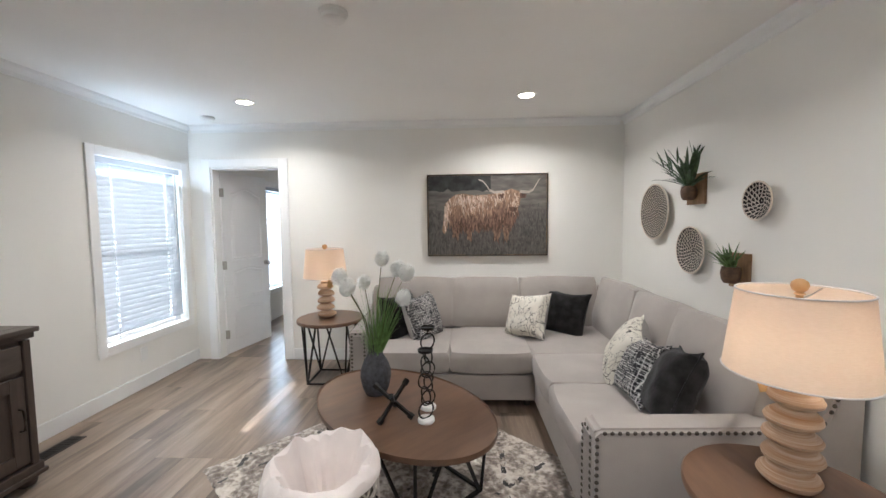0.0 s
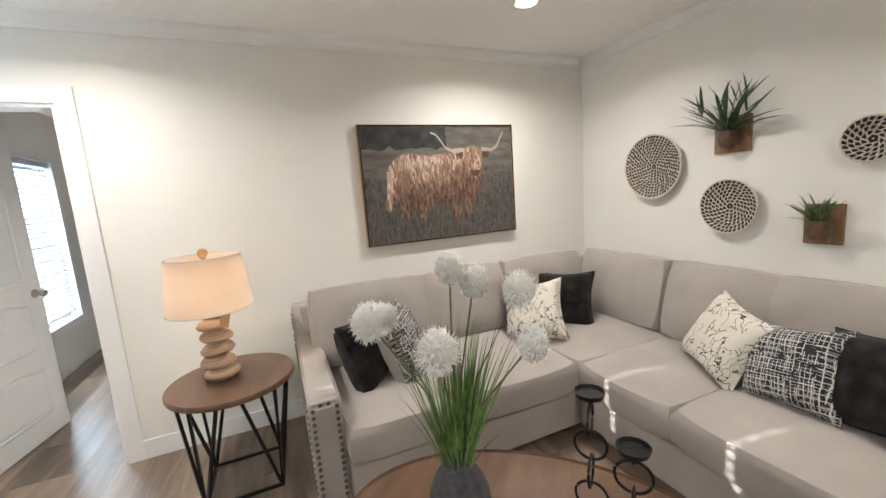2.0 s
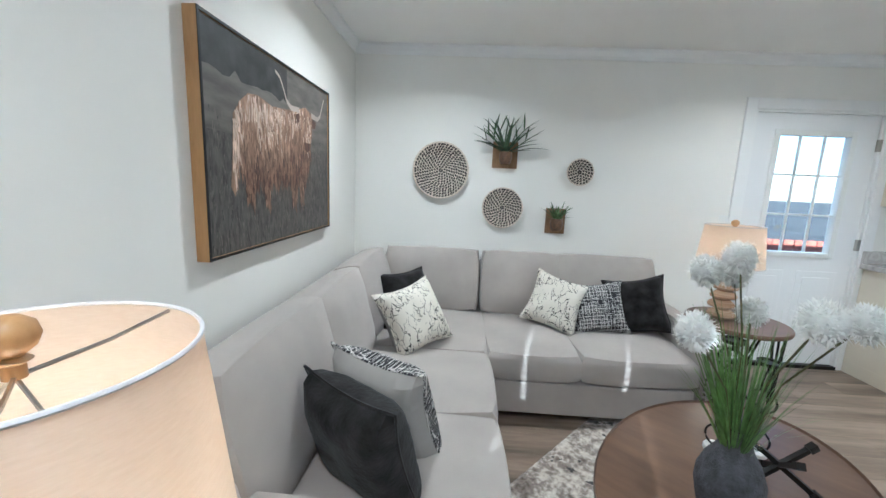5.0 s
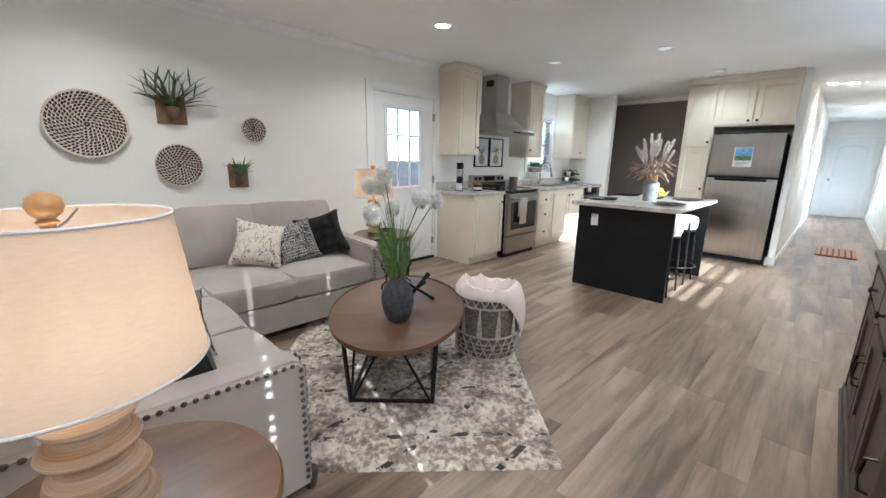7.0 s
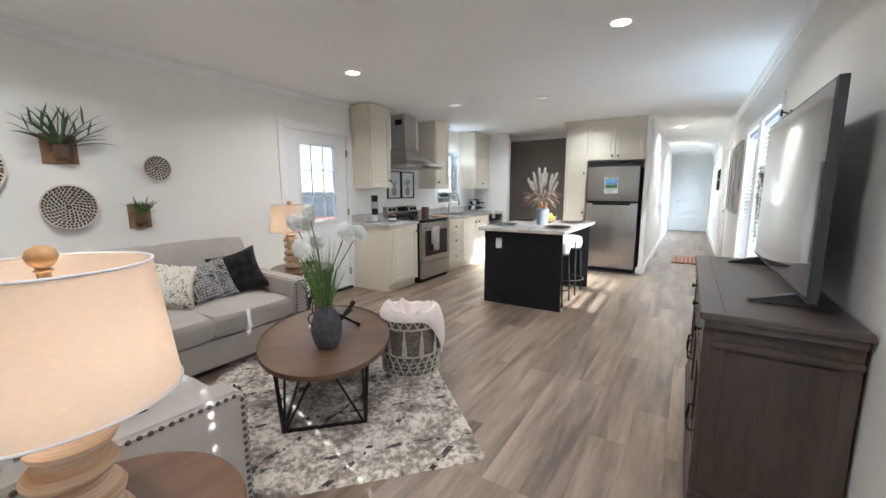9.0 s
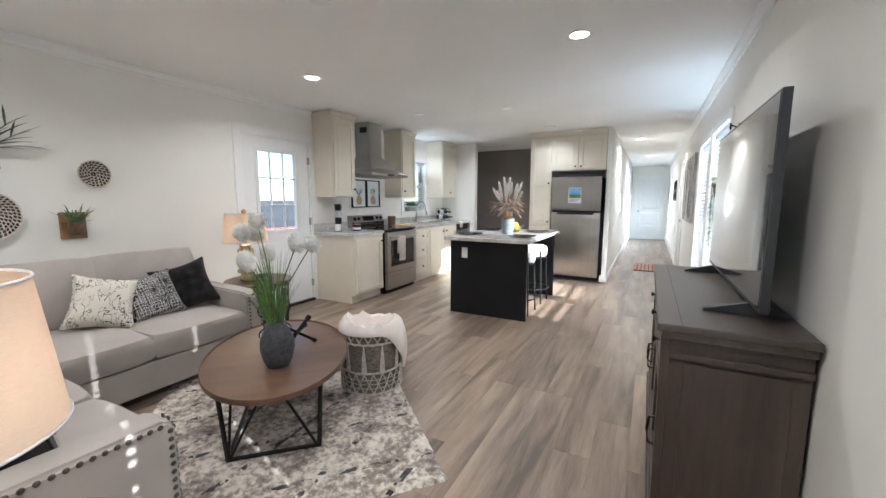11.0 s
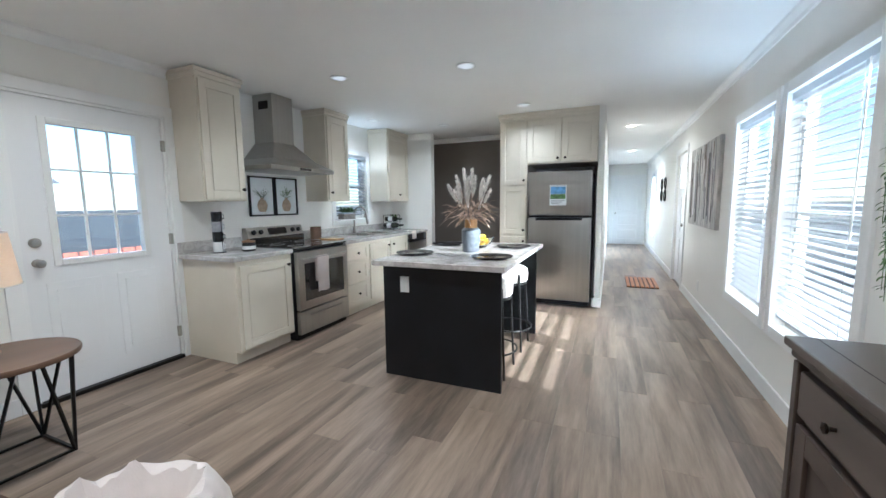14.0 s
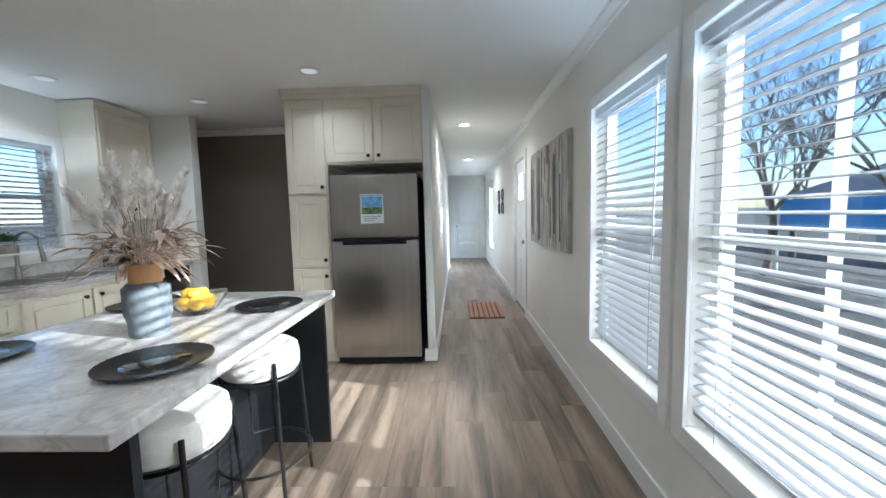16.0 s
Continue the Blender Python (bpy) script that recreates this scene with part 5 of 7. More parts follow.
def half_pillow(s, t, sign, seed, ears):
    bm = bmesh.new()
    N_ = 18
    g = []
    for i in range(N_ + 1):
        row = []
        for j in range(N_ + 1):
            u, v = 2 * i / N_ - 1, 2 * j / N_ - 1
            pin = 1 - 0.10 * (1 - abs(u) ** 2.5) * abs(v) ** 6 if abs(v) > abs(u) else 1 - 0.10 * (1 - abs(v) ** 2.5) * abs(u) ** 6
            h = ((1 - abs(u) ** 3.2) * (1 - abs(v) ** 3.2)) ** 0.46
            wr = (0.009 * noise.noise(Vector((u * 2.6 + seed, v * 2.6, seed))) + 0.005 * noise.noise(Vector((u * 6, v * 6 + seed, seed)))) * h
            row.append(bm.verts.new((u * s / 2 * pin * (1 + ears * (u * u * v * v)), v * s / 2 * pin * (1 + ears * (u * u * v * v)), sign * (0.003 + t / 2 * h) + wr)))
        g.append(row)
    for i in range(N_):
        for j in range(N_):
            bm.faces.new((g[i][j], g[i + 1][j], g[i + 1][j + 1], g[i][j + 1]))
    rim = [g[i][0] for i in range(N_)] + [g[N_][j] for j in range(N_)] + [g[i][N_] for i in range(N_, 0, -1)] + [g[0][j] for j in range(N_, 0, -1)]
    return bm, [v.co.copy() for v in rim]


def throw_pillow(x, y, size, face, lean, roll, front_m, back_m, label, thick=0.19, z=0.438):
    """A square pillow that stands on a seat; face: the way its front looks in degrees (0 = east, 90 = north); lean: backwards; roll: turned in its plane."""
    ears = 0.06
    half = size / 2 * (abs(math.cos(radians(roll))) + abs(math.sin(radians(roll)))) * 0.96
    m = pose(x, y, z + half * math.cos(radians(lean)), 0, 0, face + 90) @ pose(0, 0, 0, 90 - lean, 0, 0) @ pose(0, 0, 0, 0, 0, roll)
    t = thing("throw_pillow", m, label, "pillow", group="throw pillows on the sofa")
    bm, rim = half_pillow(size, thick, 1, x * 9, ears)
    part("front_cover", bm, front_m, t, smooth=True)
    bm, _ = half_pillow(size, thick, -1, y * 9, ears)
    part("back_cover", bm, back_m, t, smooth=True)
    pts = [Vector((p.x, p.y, 0)) for p in rim]
    part("piping", tube(bmesh.new(), pts, 0.005, 6, closed=True), back_m if front_m is M_DKFAB else front_m, t, smooth=True)
    return t


throw_pillow(0.68, 3.32, 0.38, 222, 30, 10, M_BRANCH, M_PILBACK, "cream throw pillow with dark branch print in the sofa corner")
throw_pillow(1.03, 3.43, 0.39, 225, 22, 0, M_DKFAB, M_DKFAB, "black plush throw pillow in the sofa corner")
throw_pillow(1.13, 2.40, 0.36, 162, 28, -14, M_BRANCH, M_PILBACK, "cream throw pillow with dark branch print on the long side")
throw_pillow(1.10, 2.12, 0.34, 170, 26, 10, M_PLAID, M_PILBACK, "black throw pillow with white sketched plaid leaning on a cushion")
throw_pillow(1.12, 1.86, 0.37, 158, 24, 14, M_DKFAB, M_DKFAB, "black plush throw pillow against the sofa arm")
throw_pillow(-0.22, 3.30, 0.39, 330, 20, 0, M_PLAID, M_PILBACK, "black throw pillow with white sketched plaid and grey back")
throw_pillow(-0.42, 3.34, 0.38, 325, 18, 0, M_DKFAB, M_DKFAB, "black plush throw pillow against the arm by the doorway")

# ---- picture of a brown animal in a meadow, in plain shapes ----
PX0, PX1, PZ0, PZ1 = -0.22, 0.985, 1.09, 1.91
pic = thing("framed_canvas", ((PX0 + PX1) / 2, N, (PZ0 + PZ1) / 2), "framed canvas of a brown horned animal on a grey meadow", "painting")
w_, h_ = (PX1 - PX0) / 2, (PZ1 - PZ0) / 2
fb = bmesh.new()
for a, b, c, d in ((-w_, -w_ + 0.012, -h_, h_), (w_ - 0.012, w_, -h_, h_), (-w_ + 0.012, w_ - 0.012, h_ - 0.012, h_), (-w_ + 0.012, w_ - 0.012, -h_, -h_ + 0.012)):
    box(fb, a, b, -0.045, 0.0, c, d, 0.001)
part("frame", fb, M_PICFRAME, pic, "golden oak floater frame")
fb = bmesh.new()
for a, b, c, d in ((-w_ + 0.001, -w_ + 0.011, -h_, h_), (w_ - 0.011, w_ - 0.001, -h_, h_), (-w_ + 0.011, w_ - 0.011, h_ - 0.011, h_ - 0.001), (-w_ + 0.011, w_ - 0.011, -h_ + 0.001, -h_ + 0.011)):
    box(fb, a, b, -0.048, -0.0445, c, d)
part("frame_face", fb, M_BLACK, pic, "thin black frame face")
M_MEADOW = mat("grey_meadow_print", (0.085, 0.077, 0.070), 0.6, var=0.26, scale=34, stretch=(1.6, 1, 0.6))
M_FARMEADOW = mat("pale_meadow_print", (0.125, 0.113, 0.10), 0.6, var=0.2, scale=18, stretch=(0.4, 1, 1.5))
M_TREELINE = mat("dark_treeline_print", (0.025, 0.025, 0.024), 0.6, var=0.4, scale=16)
M_HIDE = mat("brown_hide_print", (0.285, 0.175, 0.115), 0.6, var=0.25, scale=20, stretch=(1.6, 1, 0.7))
M_HIDELT = mat("pale_brown_hide_print", (0.56, 0.43, 0.34), 0.6, var=0.2, scale=34, stretch=(1.6, 1, 0.7))
M_HIDEDK = mat("dark_brown_hide_print", (0.09, 0.045, 0.03), 0.6, var=0.35, scale=34, stretch=(2.2, 1, 0.6))
M_HIDELG = mat("mid_brown_hide_print", (0.17, 0.098, 0.066), 0.6, var=0.35, scale=34, stretch=(2.2, 1, 0.6))
M_HORN = mat("horn_print", (0.42, 0.36, 0.31), 0.6, var=0.1)
part("canvas", bx(-w_ + 0.012, w_ - 0.012, -0.040, -0.006, -h_ + 0.012, h_ - 0.012), M_MEADOW, pic)


def flat_shape(bm, pts, y):
    """A thin sheet from an outline in picture fractions (0..1 from the lower left)."""
    vs = [bm.verts.new((-w_ + 2 * w_ * a, y, -h_ + 2 * h_ * b)) for a, b in pts]
    f = bm.faces.new(vs)
    r = bmesh.ops.extrude_face_region(bm, geom=[f])
    for v in r["geom"]:
        if isinstance(v, bmesh.types.BMVert):
            v.co.y += 0.0008
    return bm


def shape(name, pts, y, m):
    part(name, flat_shape(bmesh.new(), pts, y), m, pic)


def wavy(x0, x1, y, amp, n, seed):
    return [(x0 + (x1 - x0) * i / n, y + amp * noise.noise(Vector((i * 0.9, seed, 0)))) for i in range(n + 1)]


shape("far_meadow", [(0.012, 0.55)] + [(0.988, 0.55)] + list(reversed(wavy(0.012, 0.988, 0.975, 0.0, 4, 1))), -0.0409, M_FARMEADOW)
shape("treeline", wavy(0.012, 0.53, 0.80, 0.05, 16, 5) + [(0.53, 0.978), (0.012, 0.978)], -0.0416, M_TREELINE)
M_GRASSLT = mat("pale_grass_print", (0.135, 0.121, 0.105), 0.6, var=0.2, scale=30)
BODY = [(0.165, 0.48), (0.165, 0.62), (0.185, 0.70), (0.24, 0.755), (0.30, 0.765), (0.40, 0.74), (0.52, 0.755), (0.62, 0.775), (0.74, 0.70), (0.755, 0.55), (0.73, 0.43), (0.69, 0.37), (0.65, 0.40), (0.60, 0.35), (0.55, 0.37), (0.50, 0.345), (0.45, 0.35), (0.40, 0.33), (0.36, 0.37), (0.31, 0.34), (0.27, 0.36), (0.22, 0.34), (0.185, 0.39)]
HEAD = [(0.635, 0.79), (0.70, 0.815), (0.765, 0.79), (0.775, 0.70), (0.755, 0.60), (0.735, 0.54), (0.695, 0.54), (0.670, 0.60), (0.645, 0.70)]
shape("body", BODY, -0.0424, M_HIDE)
LEGS = ([(0.17, 0.52), (0.28, 0.52), (0.285, 0.35), (0.255, 0.235), (0.215, 0.23), (0.205, 0.36)], [(0.31, 0.42), (0.38, 0.42), (0.37, 0.235), (0.335, 0.225), (0.325, 0.32)], [(0.53, 0.44), (0.62, 0.44), (0.605, 0.30), (0.595, 0.195), (0.56, 0.195), (0.55, 0.32)], [(0.63, 0.48), (0.73, 0.46), (0.69, 0.33), (0.675, 0.21), (0.64, 0.205), (0.635, 0.33)])
for pts in LEGS:
    shape("leg", pts, -0.0420, M_HIDELG)
shape("tail", [(0.15, 0.64), (0.175, 0.68), (0.18, 0.52), (0.168, 0.36), (0.145, 0.27), (0.125, 0.31), (0.14, 0.48)], -0.0432, M_HIDE)
shape("chest_shade", [(0.60, 0.60), (0.69, 0.56), (0.73, 0.44), (0.67, 0.35), (0.61, 0.40)], -0.0428, M_HIDEDK)
shape("belly_shade", [(0.24, 0.50), (0.32, 0.45), (0.46, 0.47), (0.60, 0.50), (0.60, 0.36), (0.50, 0.35), (0.40, 0.335), (0.30, 0.36)], -0.0427, M_HIDELG)
shape("head", HEAD, -0.0440, M_HIDE)
shape("muzzle", [(0.680, 0.595), (0.752, 0.595), (0.745, 0.55), (0.715, 0.535), (0.688, 0.55)], -0.0452, M_HIDEDK)
shape("ear", [(0.585, 0.745), (0.640, 0.765), (0.635, 0.71), (0.60, 0.695)], -0.0436, M_HIDEDK)
shape("ear", [(0.77, 0.765), (0.825, 0.75), (0.815, 0.705), (0.775, 0.70)], -0.0436, M_HIDEDK)


def inside(x, y, poly):
    hit = False
    for (x0, y0), (x1, y1) in zip(poly, poly[1:] + poly[:1]):
        if (y0 > y) != (y1 > y) and x < x0 + (y - y0) * (x1 - x0) / (y1 - y0):
            hit = not hit
    return hit


def brushwork(name, poly, count, length, depth, seed, tones, wide=1.0):
    """Thin hanging brush strokes inside an outline; tones(x, y, random) picks a material."""
    q = random.Random(seed)
    xs, ys = [a for a, _ in poly], [b for _, b in poly]
    sets = {}
    done = 0
    while done < count:
        x, y = q.uniform(min(xs), max(xs)), q.uniform(min(ys), max(ys))
        if not inside(x, y, poly):
            continue
        done += 1
        L, w, lean = length * q.uniform(0.5, 1.3), wide * q.uniform(0.002, 0.005), q.uniform(-0.18, 0.22)
        bm = sets.setdefault(tones(x, y, q), bmesh.new())
        dpt = depth - 0.00035 * q.random()
        pts = [(x - w, y), (x + w, y), (x + w * 0.9 + lean * L * 0.5, y - L * 0.55), (x + lean * L, y - L), (x - w * 0.9 + lean * L * 0.5, y - L * 0.55)]
        bm.faces.new([bm.verts.new((-w_ + 2 * w_ * a, dpt, -h_ + 2 * h_ * max(0.02, b))) for a, b in pts])
    for m, bm in sets.items():
        tagged(part(name, bm, m, pic), kind="stuff")


def hide_tone(x, y, q):
    light = (y - 0.565) * 3.6 - max(0.0, x - 0.46) * 2.4 + q.uniform(-0.5, 0.5)
    return M_HIDELT if light > 0.36 else (M_HIDE if light > -0.1 else (M_HIDELG if light > -0.7 else M_HIDEDK))


brushwork("meadow_brushwork", [(0.02, 0.03), (0.98, 0.03), (0.98, 0.66), (0.02, 0.66)], 1500, 0.045, -0.0411, 3, lambda x, y, q: M_GRASSLT if q.random() < 0.6 else (M_FARMEADOW if q.random() < 0.7 else M_TREELINE), 0.45)
brushwork("hide_brushwork", BODY, 1300, 0.085, -0.0433, 4, hide_tone)
for pts in LEGS:
    brushwork("leg_brushwork", pts, 70, 0.07, -0.0433, 5, lambda x, y, q: q.choice((M_HIDE, M_HIDELG, M_HIDEDK)))
brushwork("head_brushwork", HEAD, 150, 0.05, -0.0446, 6, lambda x, y, q: q.choice((M_HIDE, M_HIDELT, M_HIDE, M_HIDELG)))
brushwork("tail_brushwork", [(0.15, 0.64), (0.175, 0.68), (0.18, 0.52), (0.168, 0.40), (0.145, 0.34), (0.14, 0.48)], 70, 0.09, -0.0439, 7, lambda x, y, q: q.choice((M_HIDELT, M_HIDELT, M_HIDE)))


def horn(path, w):
    top = [(x, y + w * (1 - i / len(path) * 0.7)) for i, (x, y) in enumerate(path)]
    return path + list(reversed(top))


shape("horn", horn([(0.64, 0.765), (0.56, 0.76), (0.52, 0.79), (0.49, 0.86), (0.465, 0.905), (0.43, 0.925)], 0.034), -0.0438, M_HORN)
shape("horn", horn([(0.77, 0.765), (0.845, 0.76), (0.88, 0.79), (0.905, 0.86), (0.925, 0.91), (0.935, 0.925)], 0.034), -0.0438, M_HORN)

# ---- woven plates on the east wall ----
M_STRAW = mat("cream_woven_straw", (0.68, 0.60, 0.51), 0.85, var=0.10, scale=60, bump=0.6, bscale=220)
M_STRAWDK = mat("black_woven_straw", (0.025, 0.02, 0.02), 0.8, var=0.2, scale=40)


def woven_plate(y, z, r, label):
    t = thing("woven_wall_plate", pose(E, y, z, 0, -90, 0), label, "wall plate", group="woven plates on the wall")
    lift = lambda q: 0.018 + 0.032 * (q / r) ** 2
    prof = [(0.001, 0.012)] + [(r * k / 8, lift(r * k / 8) - 0.008) for k in range(1, 9)] + [(r * k / 8, lift(r * k / 8)) for k in range(8, 0, -1)] + [(0.001, 0.018)]
    part("dish", lathe(bmesh.new(), prof, 48), M_STRAW, t, smooth=True)
    part("rim", tube(bmesh.new(), [(r * math.cos(a), r * math.sin(a), lift(r) - 0.003) for a in [2 * math.pi * i / 48 for i in range(48)]], 0.005, 6, closed=True), M_STRAW, t)
    vs, fs = [], []
    q = random.Random(int(r * 1000))
    step = 0.0192
    k = 0
    rr = 0.012
    while rr < r - 0.006:
        n = max(5, int(2 * math.pi * rr / 0.0235))
        for i in range(n):
            a = 2 * math.pi * (i + 0.5 * (k % 2)) / n + q.uniform(-0.02, 0.02)
            da = 0.0116 / rr * q.uniform(1.0, 1.12)
            b = len(vs)
            for aa, dr, hgt in ((a - da, 0.0072, 0.0015), (a + da * 0.25, 0.0083, 0.0035), (a + da, -0.0068, 0.0015), (a - da * 0.25, -0.0077, 0.0035)):
                qr = rr + dr
                vs.append((qr * math.cos(aa), qr * math.sin(aa), lift(qr) + hgt))
            fs.append((b, b + 3, b + 2, b + 1))
        rr += step
        k += 1
    me = bpy.data.meshes.new("weave")
    me.from_pydata(vs, [], fs)
    me.materials.append(M_STRAWDK)
    ob = new("weave", me)
    ob.parent = t
    return t


woven_plate(3.26, 1.50, 0.222, "large black and cream woven wall plate")
woven_plate(2.748, 1.223, 0.16, "medium black and cream woven wall plate")
woven_plate(2.155, 1.53, 0.102, "small black and cream woven wall plate")

M_FERN = mat("dark_green_leaf", (0.055, 0.095, 0.045), 0.55, var=0.3, scale=25)
M_FERNLT = mat("fresh_green_leaf", (0.10, 0.17, 0.06), 0.55, var=0.3, scale=25)
M_POT = mat("brown_wood_pot", (0.10, 0.055, 0.03), 0.5, var=0.25, scale=30, bump=0.2, bscale=60)


def leaf(bm, base, direction, length, width, droop, n=6, up=Vector((0, 0, 1))):
    """A curved, folded leaf with pointed tip."""
    base, d = Vector(base), Vector(direction).normalized()
    side = d.cross(up)
    side = side.normalized() if side.length > 1e-3 else Vector((1, 0, 0))
    prev = None
    for i in range(n + 1):
        f = i / n
        p = base + d * length * f + up * (-droop * f * f)
        w = width * math.sin(math.pi * (0.12 + 0.88 * f)) ** 0.7 if i < n else 0.0004
        nrm = side.cross(d).normalized()
        a, c, b = bm.verts.new(p - side * w + nrm * w * 0.35), bm.verts.new(p), bm.verts.new(p + side * w + nrm * w * 0.35)
        if prev:
            bm.faces.new((prev[0], prev[1], c, a))
            bm.faces.new((prev[1], prev[2], b, c))
        prev = (a, c, b)


def wall_planter(y0, y1, z0, z1, spread, label, seed, big):
    t = thing("wall_planter", pose(E, (y0 + y1) / 2, z0, 0, 0, -90), label, "planter", group="wall planters")
    w, h = y0 - y1, z1 - z0
    part("board", bx(-w / 2, w / 2, -0.018, 0, 0, h, 0.002), M_BOARD, t)
    part("pot", lathe(bmesh.new(), [(0.034, 0.0), (0.046, 0.02), (0.052, 0.06), (0.046, 0.095), (0.04, 0.095), (0.044, 0.06)], 24, (0, -0.062, 0.03), cap=False), M_POT, t, smooth=True)
    part("soil", lathe(bmesh.new(), [(0.044, 0.085), (0.001, 0.09)], 20, (0, -0.062, 0.03)), M_STEM, t)
    q = random.Random(seed)
    bm = bmesh.new()
    cnt = 26 if big else 40
    for k in range(cnt):
        a = q.uniform(0, 2 * math.pi)
        out = q.uniform(0.25, 1.0)
        d = Vector((math.cos(a) * out * (2.0 if big else 1.1), min(0.1, math.sin(a) * out * 0.55 - 0.25), q.uniform(0.45, 1.1)))
        L = spread * q.uniform(0.6, 1.05)
        leaf(bm, (q.uniform(-0.02, 0.02), -0.062 + q.uniform(-0.02, 0.015), 0.11), d, L, 0.012 if big else 0.007, L * q.uniform(0.05, 0.3))
        if big and k % 2 == 0:
            dn = d.normalized()
            tip = Vector((0, -0.062, 0.11)) + dn * L * 0.62
            for s in (-1, 1):
                leaf(bm, tip - Vector((0, 0, L * 0.05)), dn + Vector((s * 0.6, 0, 0.25)), L * 0.42, 0.007, L * 0.05, 4)
    for v in bm.verts:
        v.co.y = min(v.co.y, -0.021)
    part("leaves", bm, M_FERN if big else M_FERNLT, t, "green artificial fern fronds")
    return t


wall_planter(2.85, 2.652, 1.537, 1.745, 0.36, "rustic board wall planter with a staghorn fern", 3, True)
wall_planter(2.388, 2.232, 1.032, 1.235, 0.20, "small rustic board wall planter with a grassy plant", 4, False)

# ---- woven basket with a throw ----
M_SEAGRASS = mat("grey_brown_seagrass", (0.17, 0.145, 0.12), 0.9, var=0.3, scale=30, bump=0.9, bscale=90, stretch=(1, 1, 5))
M_ROPE = mat("natural_cotton_rope", (0.50, 0.45, 0.39), 0.9, var=0.12, scale=40, bump=0.6, bscale=200)
BR, BH = 0.212, 0.43
bk = thing("woven_basket", (-0.455, 1.475, 0.014), "woven seagrass basket with cotton macrame netting", "basket")
part("body", lathe(bmesh.new(), [(BR - 0.03, 0.0), (BR - 0.012, 0.012), (BR - 0.006, BH * 0.5), (BR - 0.01, BH), (BR - 0.024, BH), (BR - 0.022, 0.03), (0.01, 0.025)], 48), M_SEAGRASS, bk, smooth=True)
for z in (0.008, 0.155, BH - 0.075, BH):
    part("rope_ring", tube(bmesh.new(), [((BR + 0.001) * math.cos(a), (BR + 0.001) * math.sin(a), z) for a in [2 * math.pi * i / 48 for i in range(48)]], 0.007, 6, closed=True), M_ROPE, bk)
NB = 22
net, scal = bmesh.new(), bmesh.new()
for i in range(NB):
    a0 = 2 * math.pi * i / NB
    for s in (-1, 1):
        pts = [((BR + 0.004) * math.cos(a0 + s * f * 2 * math.pi / NB), (BR + 0.004) * math.sin(a0 + s * f * 2 * math.pi / NB), 0.15 - 0.07 * (f * 2)) for f in (0, 0.5, 1)]
        tube(net, pts, 0.0042, 5)
for i in range(NB):
    a0 = 2 * math.pi * i / NB
    pts = [((BR + 0.005) * math.cos(a0 + f * 4 * math.pi / NB), (BR + 0.005) * math.sin(a0 + f * 4 * math.pi / NB), BH - 0.005 - 0.075 * math.sin(math.pi * f)) for f in [k / 8 for k in range(9)]]
    tube(scal, pts, 0.005, 5)
for z in (0.05, 0.08, 0.11):
    part("cord_ring", tube(bmesh.new(), [((BR + 0.002) * math.cos(a), (BR + 0.002) * math.sin(a), z) for a in [2 * math.pi * i / 44 for i in range(44)]], 0.003, 5, closed=True), M_ROPE, bk)
part("netting", net, M_ROPE, bk, "knotted cotton netting")
part("scallop_band", scal, M_ROPE, bk, "looped cotton cord band")
for i in range(11):
    a = 2 * math.pi * (i + 0.5) / 11
    tb = bmesh.new()
    for k in range(5):
        d = (k - 2) * 0.016
        tube(tb, [((BR + 0.006) * math.cos(a), (BR + 0.006) * math.sin(a), BH - 0.085), ((BR + 0.008) * math.cos(a + d * 1.2), (BR + 0.008) * math.sin(a + d * 1.2), BH - 0.16), ((BR + 0.003) * math.cos(a + d * 2.2), (BR + 0.003) * math.sin(a + d * 2.2), 0.165)], 0.0042, 5)
    part("tassel", tb, M_ROPE, bk)
cl = bmesh.new()
rows_ = []
NA = 72
for i in range(NA):
    a = 2 * math.pi * i / NA
    flap = max(0.0, math.cos((a - radians(232)) / 1.0)) ** 2.0 if math.cos(a - radians(232)) > 0 else 0.0
    fold = 0.020 * math.sin(a * 6 + 1.7 * math.sin(a * 2)) + 0.009 * math.sin(a * 15 + 2 * math.sin(a * 3))
    peak = 0.030 * max(0.0, math.cos(a - radians(95))) + 0.026 * max(0.0, math.cos(2 * (a - radians(20))))
    col = []
    for f in range(7):
        u = f / 6
        rr = (BR - 0.035) * (0.55 + 0.45 * u)
        col.append((rr + fold * 0.8, BH - 0.17 + 0.20 * u ** 0.8 + fold * (0.4 + 0.5 * u) + peak * u))
    col.append((BR - 0.016, BH + 0.032 + fold * 0.6 + peak))
    col.append((BR + 0.010, BH + 0.018 + fold * 0.4 + peak * 0.4))
    for f in range(1, 7):
        u = f / 6
        col.append((BR + 0.016 + flap * 0.03 * math.sin(u * 3) + fold * 0.7 * flap, BH + 0.006 - (0.02 + 0.34 * flap) * u))
    rows_.append([cl.verts.new((r * math.cos(a), r * math.sin(a), z)) for r, z in col])
for i in range(NA):
    a, b = rows_[i], rows_[(i + 1) % NA]
    for j in range(len(a) - 1):
        cl.faces.new((a[j], b[j], b[j + 1], a[j + 1]))
cl.faces.new([r[0] for r in rows_])
thr = tagged(part("throw_blanket", cl, M_WHITEFAB, smooth=True), "white cotton throw draped over the basket rim", "blanket")
thr.matrix_world = Matrix.Translation((-0.455, 1.475, 0.014))

